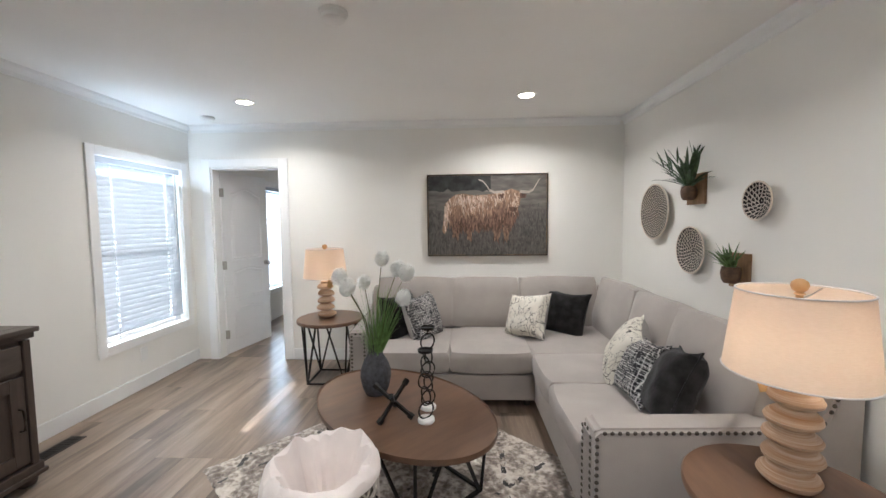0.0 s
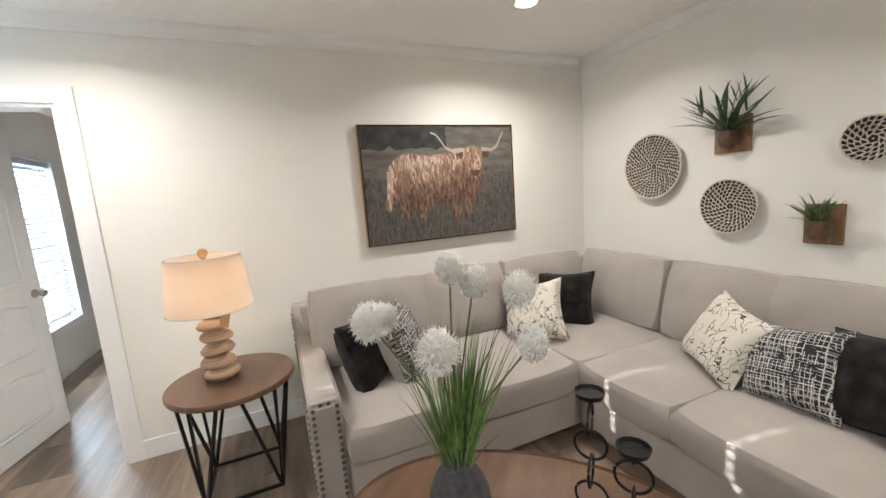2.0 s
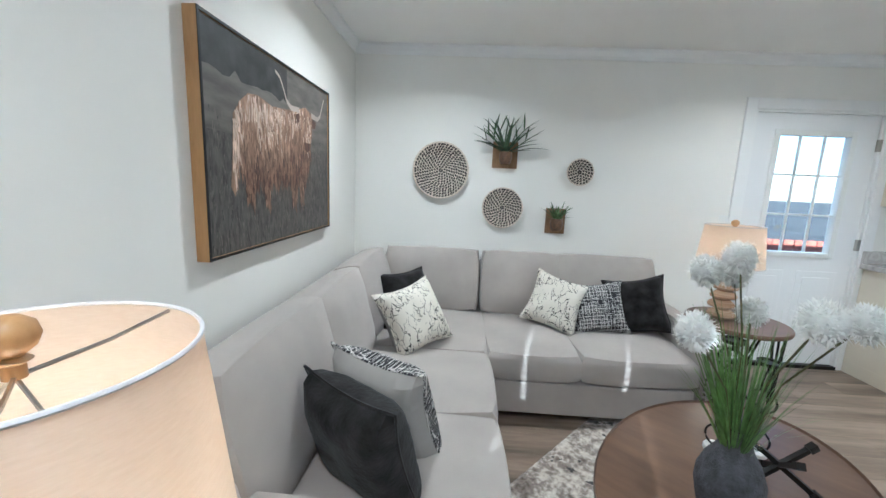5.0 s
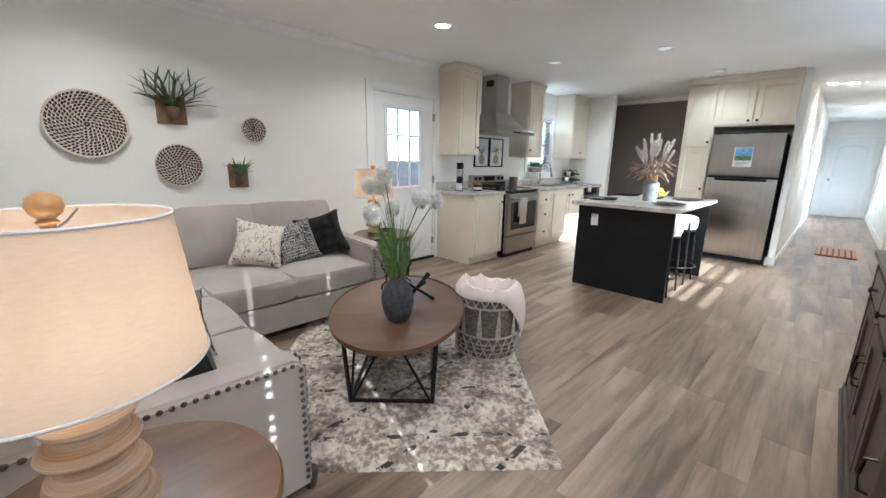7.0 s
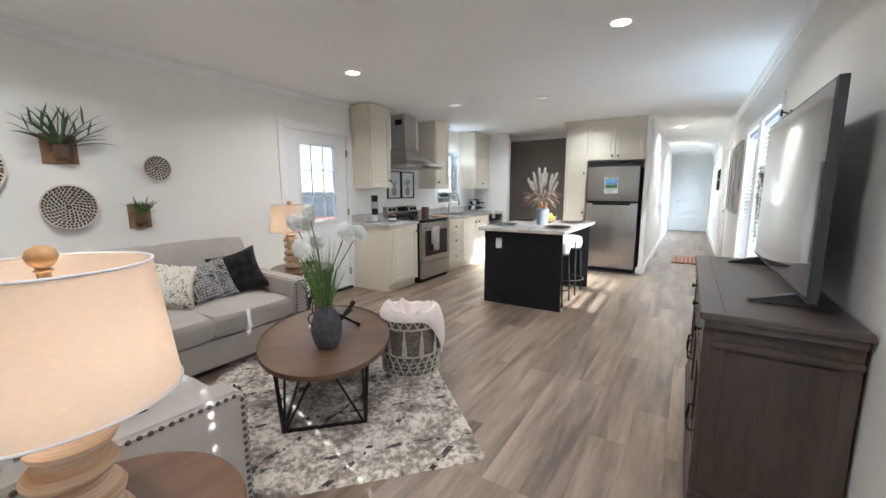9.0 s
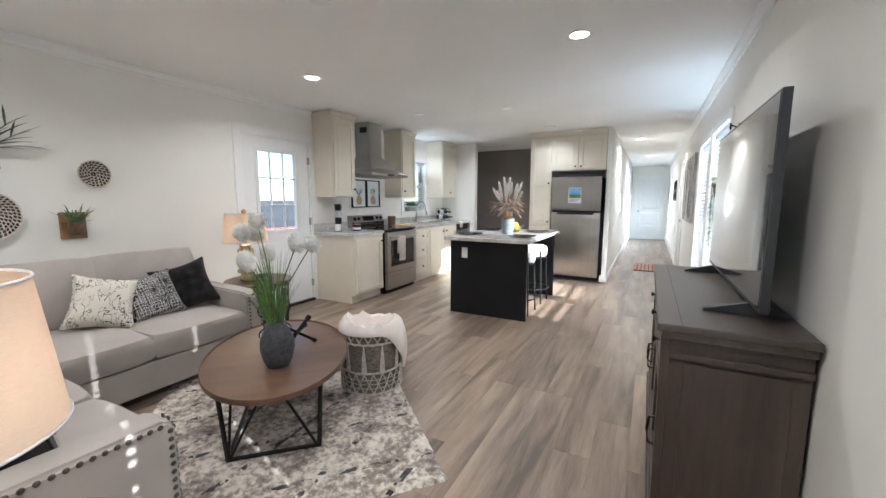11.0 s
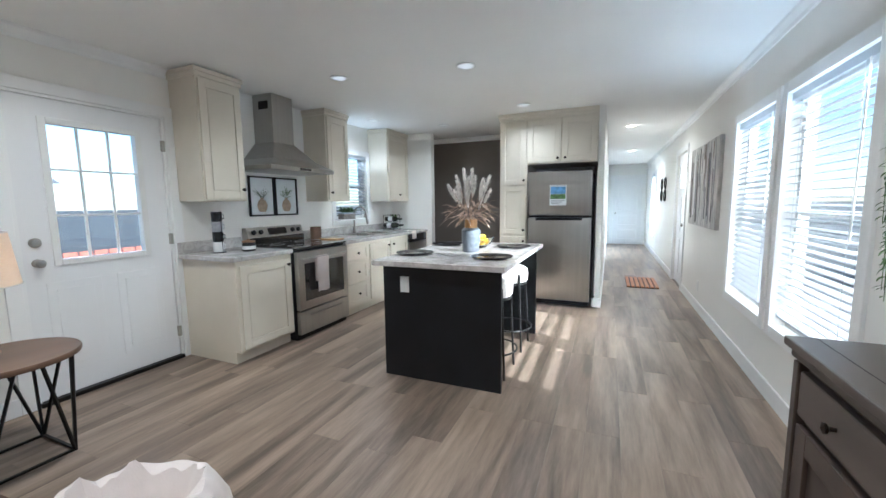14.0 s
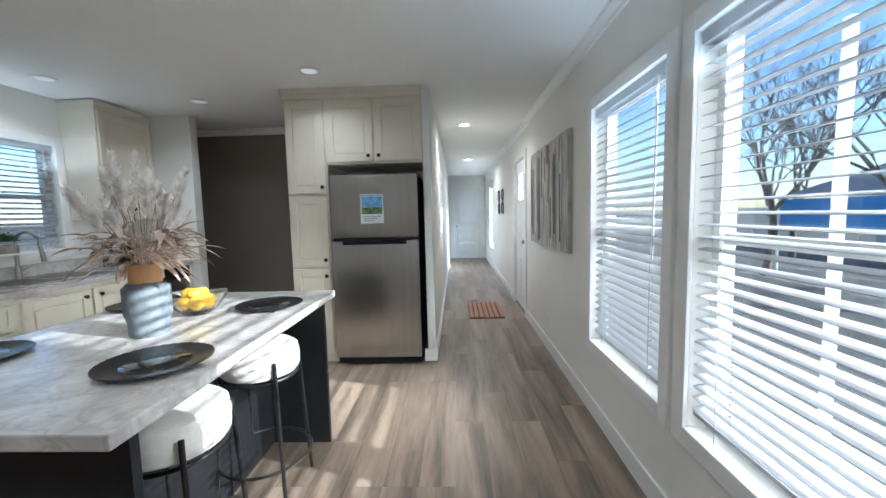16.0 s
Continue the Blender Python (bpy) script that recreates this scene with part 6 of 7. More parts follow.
# ---- dresser with television ----
DX0, DX1, DY0, DY1, DH = -2.685, -2.250, 0.52, 2.00, 0.885
dr = thing("dresser", ((DX0 + DX1) / 2, (DY0 + DY1) / 2, 0), "dark weathered wood sideboard with drawers and doors", "dresser")
dx, dy = (DX1 - DX0) / 2, (DY1 - DY0) / 2
part("body", bx(-dx, dx - 0.02, -dy + 0.02, dy - 0.02, 0.12, DH - 0.06, 0.003), M_DRESSERFRONT, dr)
tb = bmesh.new()
for k in range(2):
    box(tb, -dx - 0.005 if k else -dx, dx + 0.025 if k else dx + 0.008, -dy - 0.018 if k else -dy - 0.004, dy + 0.018 if k else dy + 0.004, DH - 0.028 if k else DH - 0.06, DH if k else DH - 0.028, 0.006)
part("top", tb, M_DRESSER, dr, "weathered grey-brown wood top")
part("top_border", bx(dx - 0.055, dx - 0.053, -dy, dy, DH, DH + 0.0008), M_BLACK, dr)
pb = bmesh.new()
box(pb, -dx, dx + 0.012, -dy, dy, 0.08, 0.13, 0.008)
box(pb, -dx, dx + 0.022, -dy - 0.012, dy + 0.012, 0.06, 0.085, 0.006)
part("plinth", pb, M_DRESSERFRONT, dr)
for sx, sy in ((-1, -1), (-1, 1), (1, -1), (1, 1)):
    part("foot", lathe(bmesh.new(), [(0.025, 0), (0.045, 0.015), (0.05, 0.035), (0.04, 0.062)], 16, (sx * (dx - 0.05), sy * (dy - 0.05), 0)), M_DRESSERFRONT, dr, smooth=True)
for s in (-1, 1):
    part("side_panel", bx(-dx + 0.05, dx - 0.07, s * (dy - 0.02), s * (dy - 0.012), 0.20, DH - 0.15, 0.003), M_DRESSERFRONT, dr)
    part("side_rail", bx(-dx, dx - 0.015, s * (dy - 0.02), s * (dy - 0.002), DH - 0.135, DH - 0.11, 0.004), M_DRESSERFRONT, dr)
bw = (2 * dy - 0.10) / 3
for k in range(3):
    yc = -dy + 0.05 + bw * (k + 0.5)
    d_ = part("drawer", bx(dx - 0.02, dx + 0.004, yc - bw / 2 + 0.012, yc + bw / 2 - 0.012, 0.66, 0.80, 0.006), M_DRESSER, dr)
    kb = lathe(bmesh.new(), [(0.006, 0), (0.006, 0.014), (0.014, 0.02), (0.015, 0.027), (0, 0.032)], 14)
    bmesh.ops.transform(kb, matrix=Matrix.Translation((dx + 0.004, yc, 0.73)) @ Matrix.Rotation(radians(90), 4, "Y"), verts=kb.verts)
    part("knob", kb, M_BRONZE, d_, "dark bronze knob", smooth=True)
    door = bmesh.new()
    y0_, y1_ = yc - bw / 2 + 0.012, yc + bw / 2 - 0.012
    for a, b, c, d in ((y0_, y0_ + 0.07, 0.15, 0.63), (y1_ - 0.07, y1_, 0.15, 0.63), (y0_ + 0.07, y1_ - 0.07, 0.56, 0.63), (y0_ + 0.07, y1_ - 0.07, 0.15, 0.22)):
        box(door, dx - 0.02, dx + 0.004, a, b, c, d, 0.003)
    box(door, dx - 0.02, dx - 0.008, y0_ + 0.07, y1_ - 0.07, 0.22, 0.56)
    d_ = part("door", door, M_DRESSERFRONT, dr)
    hy = y1_ - 0.035 if k != 1 else y0_ + 0.035
    part("pull", tube(bmesh.new(), [(dx + 0.004, hy, 0.34), (dx + 0.028, hy, 0.345), (dx + 0.034, hy, 0.40), (dx + 0.028, hy, 0.455), (dx + 0.004, hy, 0.46)], 0.006, 8), M_BRONZE, d_, "dark bronze pull", smooth=True)
part("pilaster", bx(dx - 0.02, dx + 0.008, -dy + 0.02, -dy + 0.055, 0.13, 0.82, 0.004), M_DRESSERFRONT, dr)
part("pilaster", bx(dx - 0.02, dx + 0.008, dy - 0.055, dy - 0.02, 0.13, 0.82, 0.004), M_DRESSERFRONT, dr)

M_TVBODY = mat("dark_grey_tv_plastic", (0.035, 0.037, 0.04), 0.4, var=0.08, scale=8)
M_SCREEN = mat("glossy_tv_screen", (0.05, 0.056, 0.064), 0.09, var=0.02, scale=2, rvar=0.02, coat=1.0)
tv = thing("television", pose(-2.555, 1.225, DH, 0, 0, 90), "large flat television on two feet", "television")
TW, TZ0, TZ1 = 0.665, 0.045, 0.83
part("housing", bx(-TW, TW, -0.012, 0.018, TZ0, TZ1, 0.004), M_TVBODY, tv)
part("back_cover", bx(-TW * 0.7, TW * 0.7, 0.018, 0.05, TZ0 + 0.04, TZ1 - 0.25, 0.012), M_TVBODY, tv)
part("screen", bx(-TW + 0.012, TW - 0.012, -0.014, -0.012, TZ0 + 0.018, TZ1 - 0.012), M_SCREEN, tv, "glossy dark screen")
for s in (-1, 1):
    ft_ = bmesh.new()
    vsx = []
    for x in (s * 0.50 - 0.016, s * 0.50 + 0.016):
        vsx.append([ft_.verts.new((x, y, z)) for y, z in ((-0.16, 0.001), (-0.16, 0.010), (-0.012, 0.05), (0.012, 0.05), (0.12, 0.010), (0.12, 0.001))])
    for i in range(6):
        ft_.faces.new((vsx[0][i], vsx[0][(i + 1) % 6], vsx[1][(i + 1) % 6], vsx[1][i]))
    ft_.faces.new(vsx[0])
    ft_.faces.new(list(reversed(vsx[1])))
    part("foot", ft_, M_TVBODY, tv)
# trailing plant on a wall bracket between window and television
hp = thing("hanging_plant", (W, 0.245, 1.45), "trailing green plant in a small wall pot", "plant")
part("bracket", tube(bmesh.new(), [(0.0, 0, 0.03), (0.05, 0, 0.03), (0.10, 0, 0.0)], 0.005, 8), M_BLACKMETAL, hp)
part("pot", lathe(bmesh.new(), [(0.035, -0.09), (0.05, -0.02), (0.052, 0.0), (0.045, 0.0), (0.035, -0.06)], 20, (0.09, 0, 0), cap=False), M_POT, hp, smooth=True)
q = random.Random(11)
pm = bmesh.new()
for k in range(30):
    a = q.uniform(0, 2 * math.pi)
    out = q.uniform(0.02, 0.085)
    drop = q.uniform(0.15, 0.50)
    p0 = Vector((0.09, 0, 0.0))
    p1 = p0 + Vector((math.cos(a) * out * 0.7, math.sin(a) * out, 0.05))
    p2 = p0 + Vector((math.cos(a) * out * 0.6, math.sin(a) * out * 1.1, -drop))
    p1.x, p2.x = max(p1.x, 0.015), max(p2.x, 0.015)
    tube(pm, [p0, p1, (p1 + p2) / 2 + Vector((0.005, 0.01, 0)), p2], 0.0012, 4)
    for i in range(16):
        f = (i + 0.5) / 16
        c = p1 + (p2 - p1) * f
        dv = Vector((q.uniform(-0.4, 1), q.uniform(-1, 1), q.uniform(-0.6, 0.4)))
        c.x = max(c.x, 0.03)
        leaf(pm, c, dv, 0.026, 0.0045, 0.008, 3)
for v in pm.verts:
    v.co.x = max(v.co.x, 0.004)
part("vines", pm, M_FERNLT, hp, "thin trailing green vines")
br = thing("wall_hook", (W, 0.44, 1.80), "black metal wall hook bracket", "hook")
part("arm", tube(bmesh.new(), [(0.002, 0, 0), (0.05, 0.02, 0.0), (0.10, 0.05, 0.012)], 0.005, 8), M_BLACKMETAL, br)
for p in ((0.05, 0.02), (0.10, 0.05)):
    part("peg", tube(bmesh.new(), [(p[0], p[1], -0.015), (p[0], p[1], 0.025)], 0.006, 8), M_BLACKMETAL, br)

# ---- ceiling fittings ----
def can_light(x, y, on):
    t = thing("recessed_light", (x, y, CEIL), "lit recessed ceiling light" if on else "recessed ceiling light over the kitchen", "ceiling light", group="recessed ceiling lights")
    part("trim_ring", lathe(bmesh.new(), [(0.085, -0.001), (0.088, -0.006), (0.07, -0.010), (0.058, -0.004), (0.058, -0.001)], 32, cap=False), M_PLASTIC, t, smooth=True)
    part("lens", lathe(bmesh.new(), [(0.058, -0.004), (0.001, -0.0045)], 28), M_BULB if on else M_CANOFF, t)
    lamp = bpy.data.lights.new("ceiling_lamp", "AREA" if on else "SPOT")
    sp = new("ceiling_lamp", lamp)
    if on:
        lamp.shape, lamp.size, lamp.energy, lamp.color = "DISK", 0.11, CAN_POWER, (1.0, 0.89, 0.76)
        lamp.spread = radians(150)
    else:
        # these fittings look off; the spot is fill light added for the kitchen
        lamp.energy, lamp.color, lamp.shadow_soft_size = KITCHEN_FILL, (1.0, 0.96, 0.90), 0.05
        lamp.spot_size, lamp.spot_blend = radians(150), 1.0
    sp.matrix_world = look((x, y, CEIL - 0.02), (x + 0.0001, y, 0))


for x, y, on in ((-1.68, 3.24, 1), (0.65, 3.23, 1), (-1.68, 0.715, 1), (0.655, 0.86, 1), (0.58, -0.94, 0), (-0.556, -1.13, 0), (-0.73, -2.635, 0), (1.30, -2.59, 0), (0.56, -3.29, 0), (-1.95, -4.62, 1), (-2.1, -7.85, 1)):
    can_light(x, y, on)
sd = thing("smoke_detector", (-0.50, 1.92, CEIL), "round white smoke detector on the ceiling", "smoke detector")
part("base", lathe(bmesh.new(), [(0.07, 0), (0.07, -0.012), (0.062, -0.02)], 32), M_PLASTIC, sd, smooth=True)
part("cover", lathe(bmesh.new(), [(0.06, -0.018), (0.055, -0.036), (0.03, -0.044), (0, -0.045)], 32), M_PLASTIC, sd, smooth=True)
cv = thing("ceiling_vent", (-2.27, 3.66, CEIL), "round white ceiling sensor", "ceiling sensor")
part("body", lathe(bmesh.new(), [(0.06, 0), (0.06, -0.016), (0.045, -0.03), (0, -0.031)], 28), M_PLASTIC, cv, smooth=True)
fv = thing("floor_vent", (-2.50, 2.30, 0.0), "dark brown metal floor register", "floor vent")
part("plate", bx(-0.055, 0.055, -0.15, 0.15, 0.0, 0.004, 0.001), M_BRONZE, fv)
for k in range(14):
    part("louvre", bx(-0.04, 0.04, -0.13 + k * 0.0195, -0.124 + k * 0.0195, 0.004, 0.006), M_BLACK, fv)
for (px, py, pz, rot) in ((W, 3.26, 0.30, 90), (W, -3.4, 0.30, 90)):
    o2 = thing("outlet", pose(px, py, pz, 0, 0, rot), "white outlet plate on the wall", "outlet")
    part("plate", bx(-0.036, 0.036, -0.006, 0, -0.06, 0.06, 0.003), M_PLASTIC, o2)
    for z in (-0.022, 0.022):
        part("socket", bx(-0.016, 0.016, -0.009, -0.006, z - 0.014, z + 0.014, 0.002), M_PLASTIC, o2)
o2 = thing("light_switch", pose(E, 0.985, 1.18, 0, 0, -90), "white light switch beside the entry door", "switch")
part("plate", bx(-0.036, 0.036, -0.006, 0, -0.06, 0.06, 0.003), M_PLASTIC, o2)
part("toggle", bx(-0.015, 0.015, -0.010, -0.006, -0.03, 0.03, 0.002), M_PLASTIC, o2)

# ---- kitchen things ----
M_MUGBLK = mat("black_glazed_mug", (0.015, 0.015, 0.016), 0.2, var=0.1)
M_MUGWHT = mat("white_glazed_mug", (0.75, 0.75, 0.74), 0.2, var=0.02)
mg = thing("mug_tower", (1.50, -0.33, CH), "stack of black and white mugs in a wire stand", "mug stack")
part("stand_base", lathe(bmesh.new(), [(0.06, 0), (0.06, 0.006), (0, 0.007)], 24), M_BLACKMETAL, mg)
for k in range(4):
    bm = lathe(bmesh.new(), [(0.038, 0), (0.042, 0.004), (0.044, 0.085), (0.040, 0.085), (0.038, 0.01), (0.001, 0.01)], 24, (0, 0, 0.008 + k * 0.089), cap=False)
    tube(bm, [(0.0, -0.042, 0.075 + k * 0.089), (0.0, -0.068, 0.065 + k * 0.089), (0.0, -0.068, 0.035 + k * 0.089), (0.0, -0.042, 0.025 + k * 0.089)], 0.005, 8)
    part("mug", bm, M_MUGWHT if k == 0 else (M_MUGBLK if k % 2 else M_PRINTGREY), mg, smooth=True)
for s in (-1, 1):
    part("stand_rod", tube(bmesh.new(), [(s * 0.052, 0, 0.004), (s * 0.052, 0, 0.37)], 0.003, 6), M_BLACKMETAL, mg)
jr = thing("storage_jar", (1.33, -0.50, CH), "low black and white ceramic jar with lid", "jar")
part("body", lathe(bmesh.new(), [(0.05, 0), (0.056, 0.006), (0.056, 0.075), (0.052, 0.08)], 28), M_MUGBLK, jr, smooth=True)
part("band", lathe(bmesh.new(), [(0.0575, 0.02), (0.0575, 0.05)], 28, cap=False), M_MUGWHT, jr)
part("lid", lathe(bmesh.new(), [(0.056, 0.081), (0.056, 0.095), (0.012, 0.10), (0.012, 0.112), (0, 0.113)], 28), M_BOARD, jr, smooth=True)
cn = thing("wood_canister", (1.60, -1.70, CH), "brown ridged wood canister", "canister")
part("body", lathe(bmesh.new(), [(0.065, 0), (0.068, 0.02), (0.063, 0.045), (0.068, 0.07), (0.063, 0.095), (0.068, 0.12), (0.062, 0.135)], 28), M_TABLEWOOD, cn, smooth=True)
part("lid", lathe(bmesh.new(), [(0.066, 0.135), (0.066, 0.15), (0, 0.152)], 28), M_TABLEWOOD, cn, smooth=True)
cb_ = thing("cutting_board", pose(1.32, -1.66, CH), "small wood cutting board lying on the worktop", "cutting board")
part("board", bx(-0.11, 0.11, -0.075, 0.075, 0, 0.016, 0.005), M_PICFRAME, cb_)
part("handle", bx(0.11, 0.19, -0.018, 0.018, 0, 0.016, 0.005), M_PICFRAME, cb_)


M_PRINTTAN = mat("printed_tan_vase", (0.44, 0.33, 0.235), 0.7, var=0.12, scale=30)


def botanical_print(yc, label, seed):
    t = thing("framed_print", pose(E, yc, 1.42, 0, 0, -90), label, "picture", group="framed botanical prints")
    w, h = 0.33, 0.42
    fr = bmesh.new()
    for a, b, c, d in ((-w / 2, -w / 2 + 0.016, -h / 2, h / 2), (w / 2 - 0.016, w / 2, -h / 2, h / 2), (-w / 2 + 0.016, w / 2 - 0.016, h / 2 - 0.016, h / 2), (-w / 2 + 0.016, w / 2 - 0.016, -h / 2, -h / 2 + 0.016)):
        box(fr, a, b, -0.022, 0, c, d, 0.001)
    part("frame", fr, M_BLACK, t, "slim black frame")
    part("paper", bx(-w / 2 + 0.016, w / 2 - 0.016, -0.008, -0.002, -h / 2 + 0.016, h / 2 - 0.016), M_PAPER, t)
    bm = lathe(bmesh.new(), [(0.035, -0.165), (0.060, -0.135), (0.068, -0.095), (0.05, -0.05), (0.020, -0.03), (0.022, -0.012)], 20)
    bmesh.ops.transform(bm, matrix=Matrix.Translation((0, -0.0095, 0)) @ Matrix.Diagonal((1, 0.015, 1, 1)), verts=bm.verts)
    part("printed_vase", bm, M_PRINTTAN, t)
    lf = bmesh.new()
    q = random.Random(seed)
    for k in range(20 if seed == 1 else 44):
        a = q.uniform(-1.1, 1.1)
        leaf(lf, (q.uniform(-0.01, 0.01) + 0.02 * math.sin(a), -0.0105, -0.015 + (0.0 if seed == 1 else q.uniform(0, 0.06))), (math.sin(a), 0, math.cos(a)), q.uniform(0.09, 0.165) if seed == 1 else q.uniform(0.05, 0.12), 0.009, 0.02, 4, Vector((0, 0, 1)))
    for v in lf.verts:
        v.co.y = -0.0105 - 0.0015 * abs(v.co.x)
    part("printed_leaves", lf, M_FERN if seed == 1 else M_FERNLT, t)


botanical_print(-1.045, "black framed print of a leafy stem in a round vase", 1)
botanical_print(-1.385, "black framed print of a green sprig in a brown vase", 2)


def bush(parent, centre, radius, count, lw, ll, material, seed, up=0.5):
    q = random.Random(seed)
    bm = bmesh.new()
    for k in range(count):
        d = Vector((q.gauss(0, 1), q.gauss(0, 1), abs(q.gauss(0, 1)) + up)).normalized()
        p = Vector(centre) + d * radius * q.uniform(0.2, 0.7)
        leaf(bm, p, d + Vector((q.uniform(-0.5, 0.5), q.uniform(-0.5, 0.5), 0)), ll * q.uniform(0.6, 1.2), lw, ll * 0.2, 4)
    return part("leaves", bm, material, parent, "small green leaves")


hb_ = thing("herb_planter", (1.685, -2.44, 1.12), "grey sill planter with green herbs", "planter")
part("trough", bx(-0.05, 0.05, -0.13, 0.13, 0.0, 0.075, 0.006), mat("weathered_grey_pot", (0.27, 0.24, 0.21), 0.7, var=0.15, scale=20), hb_)
for k in range(3):
    bush(hb_, (0, -0.085 + 0.085 * k, 0.085), 0.10, 110, 0.011, 0.036, M_FERNLT, 40 + k, 0.3)
ws = thing("herb_shelf", (E, -2.44, 1.105), "small white window stool shelf", "shelf")
part("board", bx(-0.12, 0.0, -0.45, 0.22, 0, 0.015, 0.003), M_TRIM, ws)
wr = thing("wine_rack", pose(1.50, -3.34, CH, 0, 0, -90), "black metal wine rack holding bottles", "wine rack")
for s in (-1, 1):
    part("side_frame", tube(bmesh.new(), [(s * 0.10, -0.09, 0.004), (s * 0.10, -0.09, 0.24), (s * 0.10, 0.09, 0.24), (s * 0.10, 0.09, 0.004)], 0.005, 8), M_BLACKMETAL, wr)
    for z in (0.03, 0.13):
        part("cross_bar", tube(bmesh.new(), [(-0.10, s * 0.06, z), (0.10, s * 0.06, z)], 0.004, 6), M_BLACKMETAL, wr)
M_BOTTLE = mat("dark_green_glass", (0.012, 0.02, 0.012), 0.08, var=0.1, coat=0.4)
for z, x in ((0.077, -0.045), (0.077, 0.045), (0.177, 0.0)):
    bm = lathe(bmesh.new(), [(0.034, 0), (0.038, 0.005), (0.038, 0.17), (0.03, 0.195), (0.014, 0.215), (0.014, 0.275), (0.016, 0.278), (0.016, 0.29), (0.0, 0.291)], 20)
    bmesh.ops.transform(bm, matrix=Matrix.Translation((x, 0.11, z)) @ Matrix.Rotation(radians(90), 4, "X"), verts=bm.verts)
    bt = tagged(part("wine_bottle", bm, M_BOTTLE, smooth=True), "dark glass wine bottle lying in the rack", "bottle")
    bt.matrix_world = pose(1.50, -3.34, CH, 0, 0, -90)
    lb = lathe(bmesh.new(), [(0.0385, 0.06), (0.0385, 0.14)], 20, cap=False)
    bmesh.ops.transform(lb, matrix=Matrix.Translation((x, 0.11, z)) @ Matrix.Rotation(radians(90), 4, "X"), verts=lb.verts)
    part("label", lb, M_PAPER, bt, "plain white bottle label")
kp = thing("potted_plant", (1.60, -3.60, CH), "small leafy plant in a grey pot on the worktop", "plant")
part("pot", lathe(bmesh.new(), [(0.045, 0), (0.055, 0.10), (0.05, 0.10), (0.045, 0.08)], 20, cap=False), M_PRINTGREY, kp, smooth=True)
bush(kp, (0, 0, 0.12), 0.14, 120, 0.010, 0.06, M_FERNLT, 50, 0.6)
dt = bmesh.new()
cols = []
for i in range(7):
    x = -0.07 + 0.14 * i / 6
    wv = 0.004 * math.sin(i * 2.1)
    cols.append([dt.verts.new((x, y + wv, z)) for y, z in ((0.12, 0.003), (0.0, 0.003), (-0.012, -0.01), (-0.014, -0.12 + wv))])
for a, b in zip(cols, cols[1:]):
    for j in range(3):
        dt.faces.new((a[j], a[j + 1], b[j + 1], b[j]))
bmesh.ops.solidify(dt, geom=list(dt.faces), thickness=-0.004)
dto = tagged(part("dish_towel", dt, M_WHITEFAB, smooth=True), "folded white towel over the worktop edge", "towel")
dto.matrix_world = pose(E - BD - 0.028, -3.22, CH + 0.004, 0, 0, -90)

# ---- on the island ----
M_RIBGREY = mat("blue_grey_ribbed_ceramic", (0.14, 0.16, 0.18), 0.6, var=0.12, scale=30, bump=0.2, bscale=80)
M_PAMPAS = mat("pale_dried_plume", (0.86, 0.80, 0.74), 0.9, var=0.1, scale=40)
M_DRIED = mat("dusty_pink_dried_leaf", (0.43, 0.32, 0.245), 0.85, var=0.25, scale=30)
iv = thing("dried_flower_vase", (-0.62, -1.06, CH), "grey ribbed vase with oak neck and dried plumes", "vase")
ribs = bmesh.new()
prof = [(0.064, 0.0), (0.068, 0.006), (0.068, 0.05), (0.072, 0.07), (0.078, 0.085), (0.078, 0.185), (0.06, 0.205)]
lathe(ribs, prof, 64)
for v in ribs.verts:
    if v.co.z > 0.003:
        a = math.atan2(v.co.y, v.co.x)
        k = 1 + 0.009 * math.cos(32 * a)
        v.co.x *= k
        v.co.y *= k
part("body", ribs, M_RIBGREY, iv, smooth=True)
part("neck", lathe(bmesh.new(), [(0.054, 0.203), (0.054, 0.275), (0.047, 0.275), (0.046, 0.205)], 32, cap=False), M_PICFRAME, iv, "golden oak neck band", smooth=True)
q = random.Random(5)
for k in range(20):
    a = 2 * math.pi * k / 10 + q.uniform(-0.25, 0.25)
    out = q.uniform(0.02, 0.16) if k < 11 else q.uniform(0.16, 0.25)
    H = q.uniform(0.36, 0.50) - out * 0.75
    base, tip = Vector((0, 0, 0.22)), Vector((math.cos(a) * out, math.sin(a) * out, 0.25 + H))
    st_ = part("plume_stem", tube(bmesh.new(), [base, (base + tip) / 2 + Vector((0, 0, 0.03)), tip], 0.0016, 5), M_DRIED, iv)
    pb_ = bmesh.new()
    d = (tip - base + Vector((0, 0, 0.06))).normalized()
    for i in range(190):
        f = q.uniform(0, 1)
        p = tip - d * 0.15 * f
        side = Vector((q.gauss(0, 1), q.gauss(0, 1), q.gauss(0, 1))).cross(d).normalized()
        w = 0.025 * math.sin(math.pi * min(1, f * 0.8 + 0.14)) ** 0.8
        blade(pb_, p, p + side * w + d * 0.026, 0.0042, Vector((0, 0, 0)))
    part("plume", pb_, M_PAMPAS, st_, "pale dried bunny-tail plume")
lf = bmesh.new()
for k in range(120):
    a = q.uniform(0, 2 * math.pi)
    d = Vector((math.cos(a), math.sin(a), q.uniform(0.1, 1.3))).normalized()
    p = Vector((0, 0, 0.27)) + d * q.uniform(0.04, 0.19)
    leaf(lf, p, d + Vector((q.uniform(-0.5, 0.5), q.uniform(-0.5, 0.5), q.uniform(-0.7, 0.1))), q.uniform(0.08, 0.14), q.uniform(0.008, 0.017), 0.05, 4)
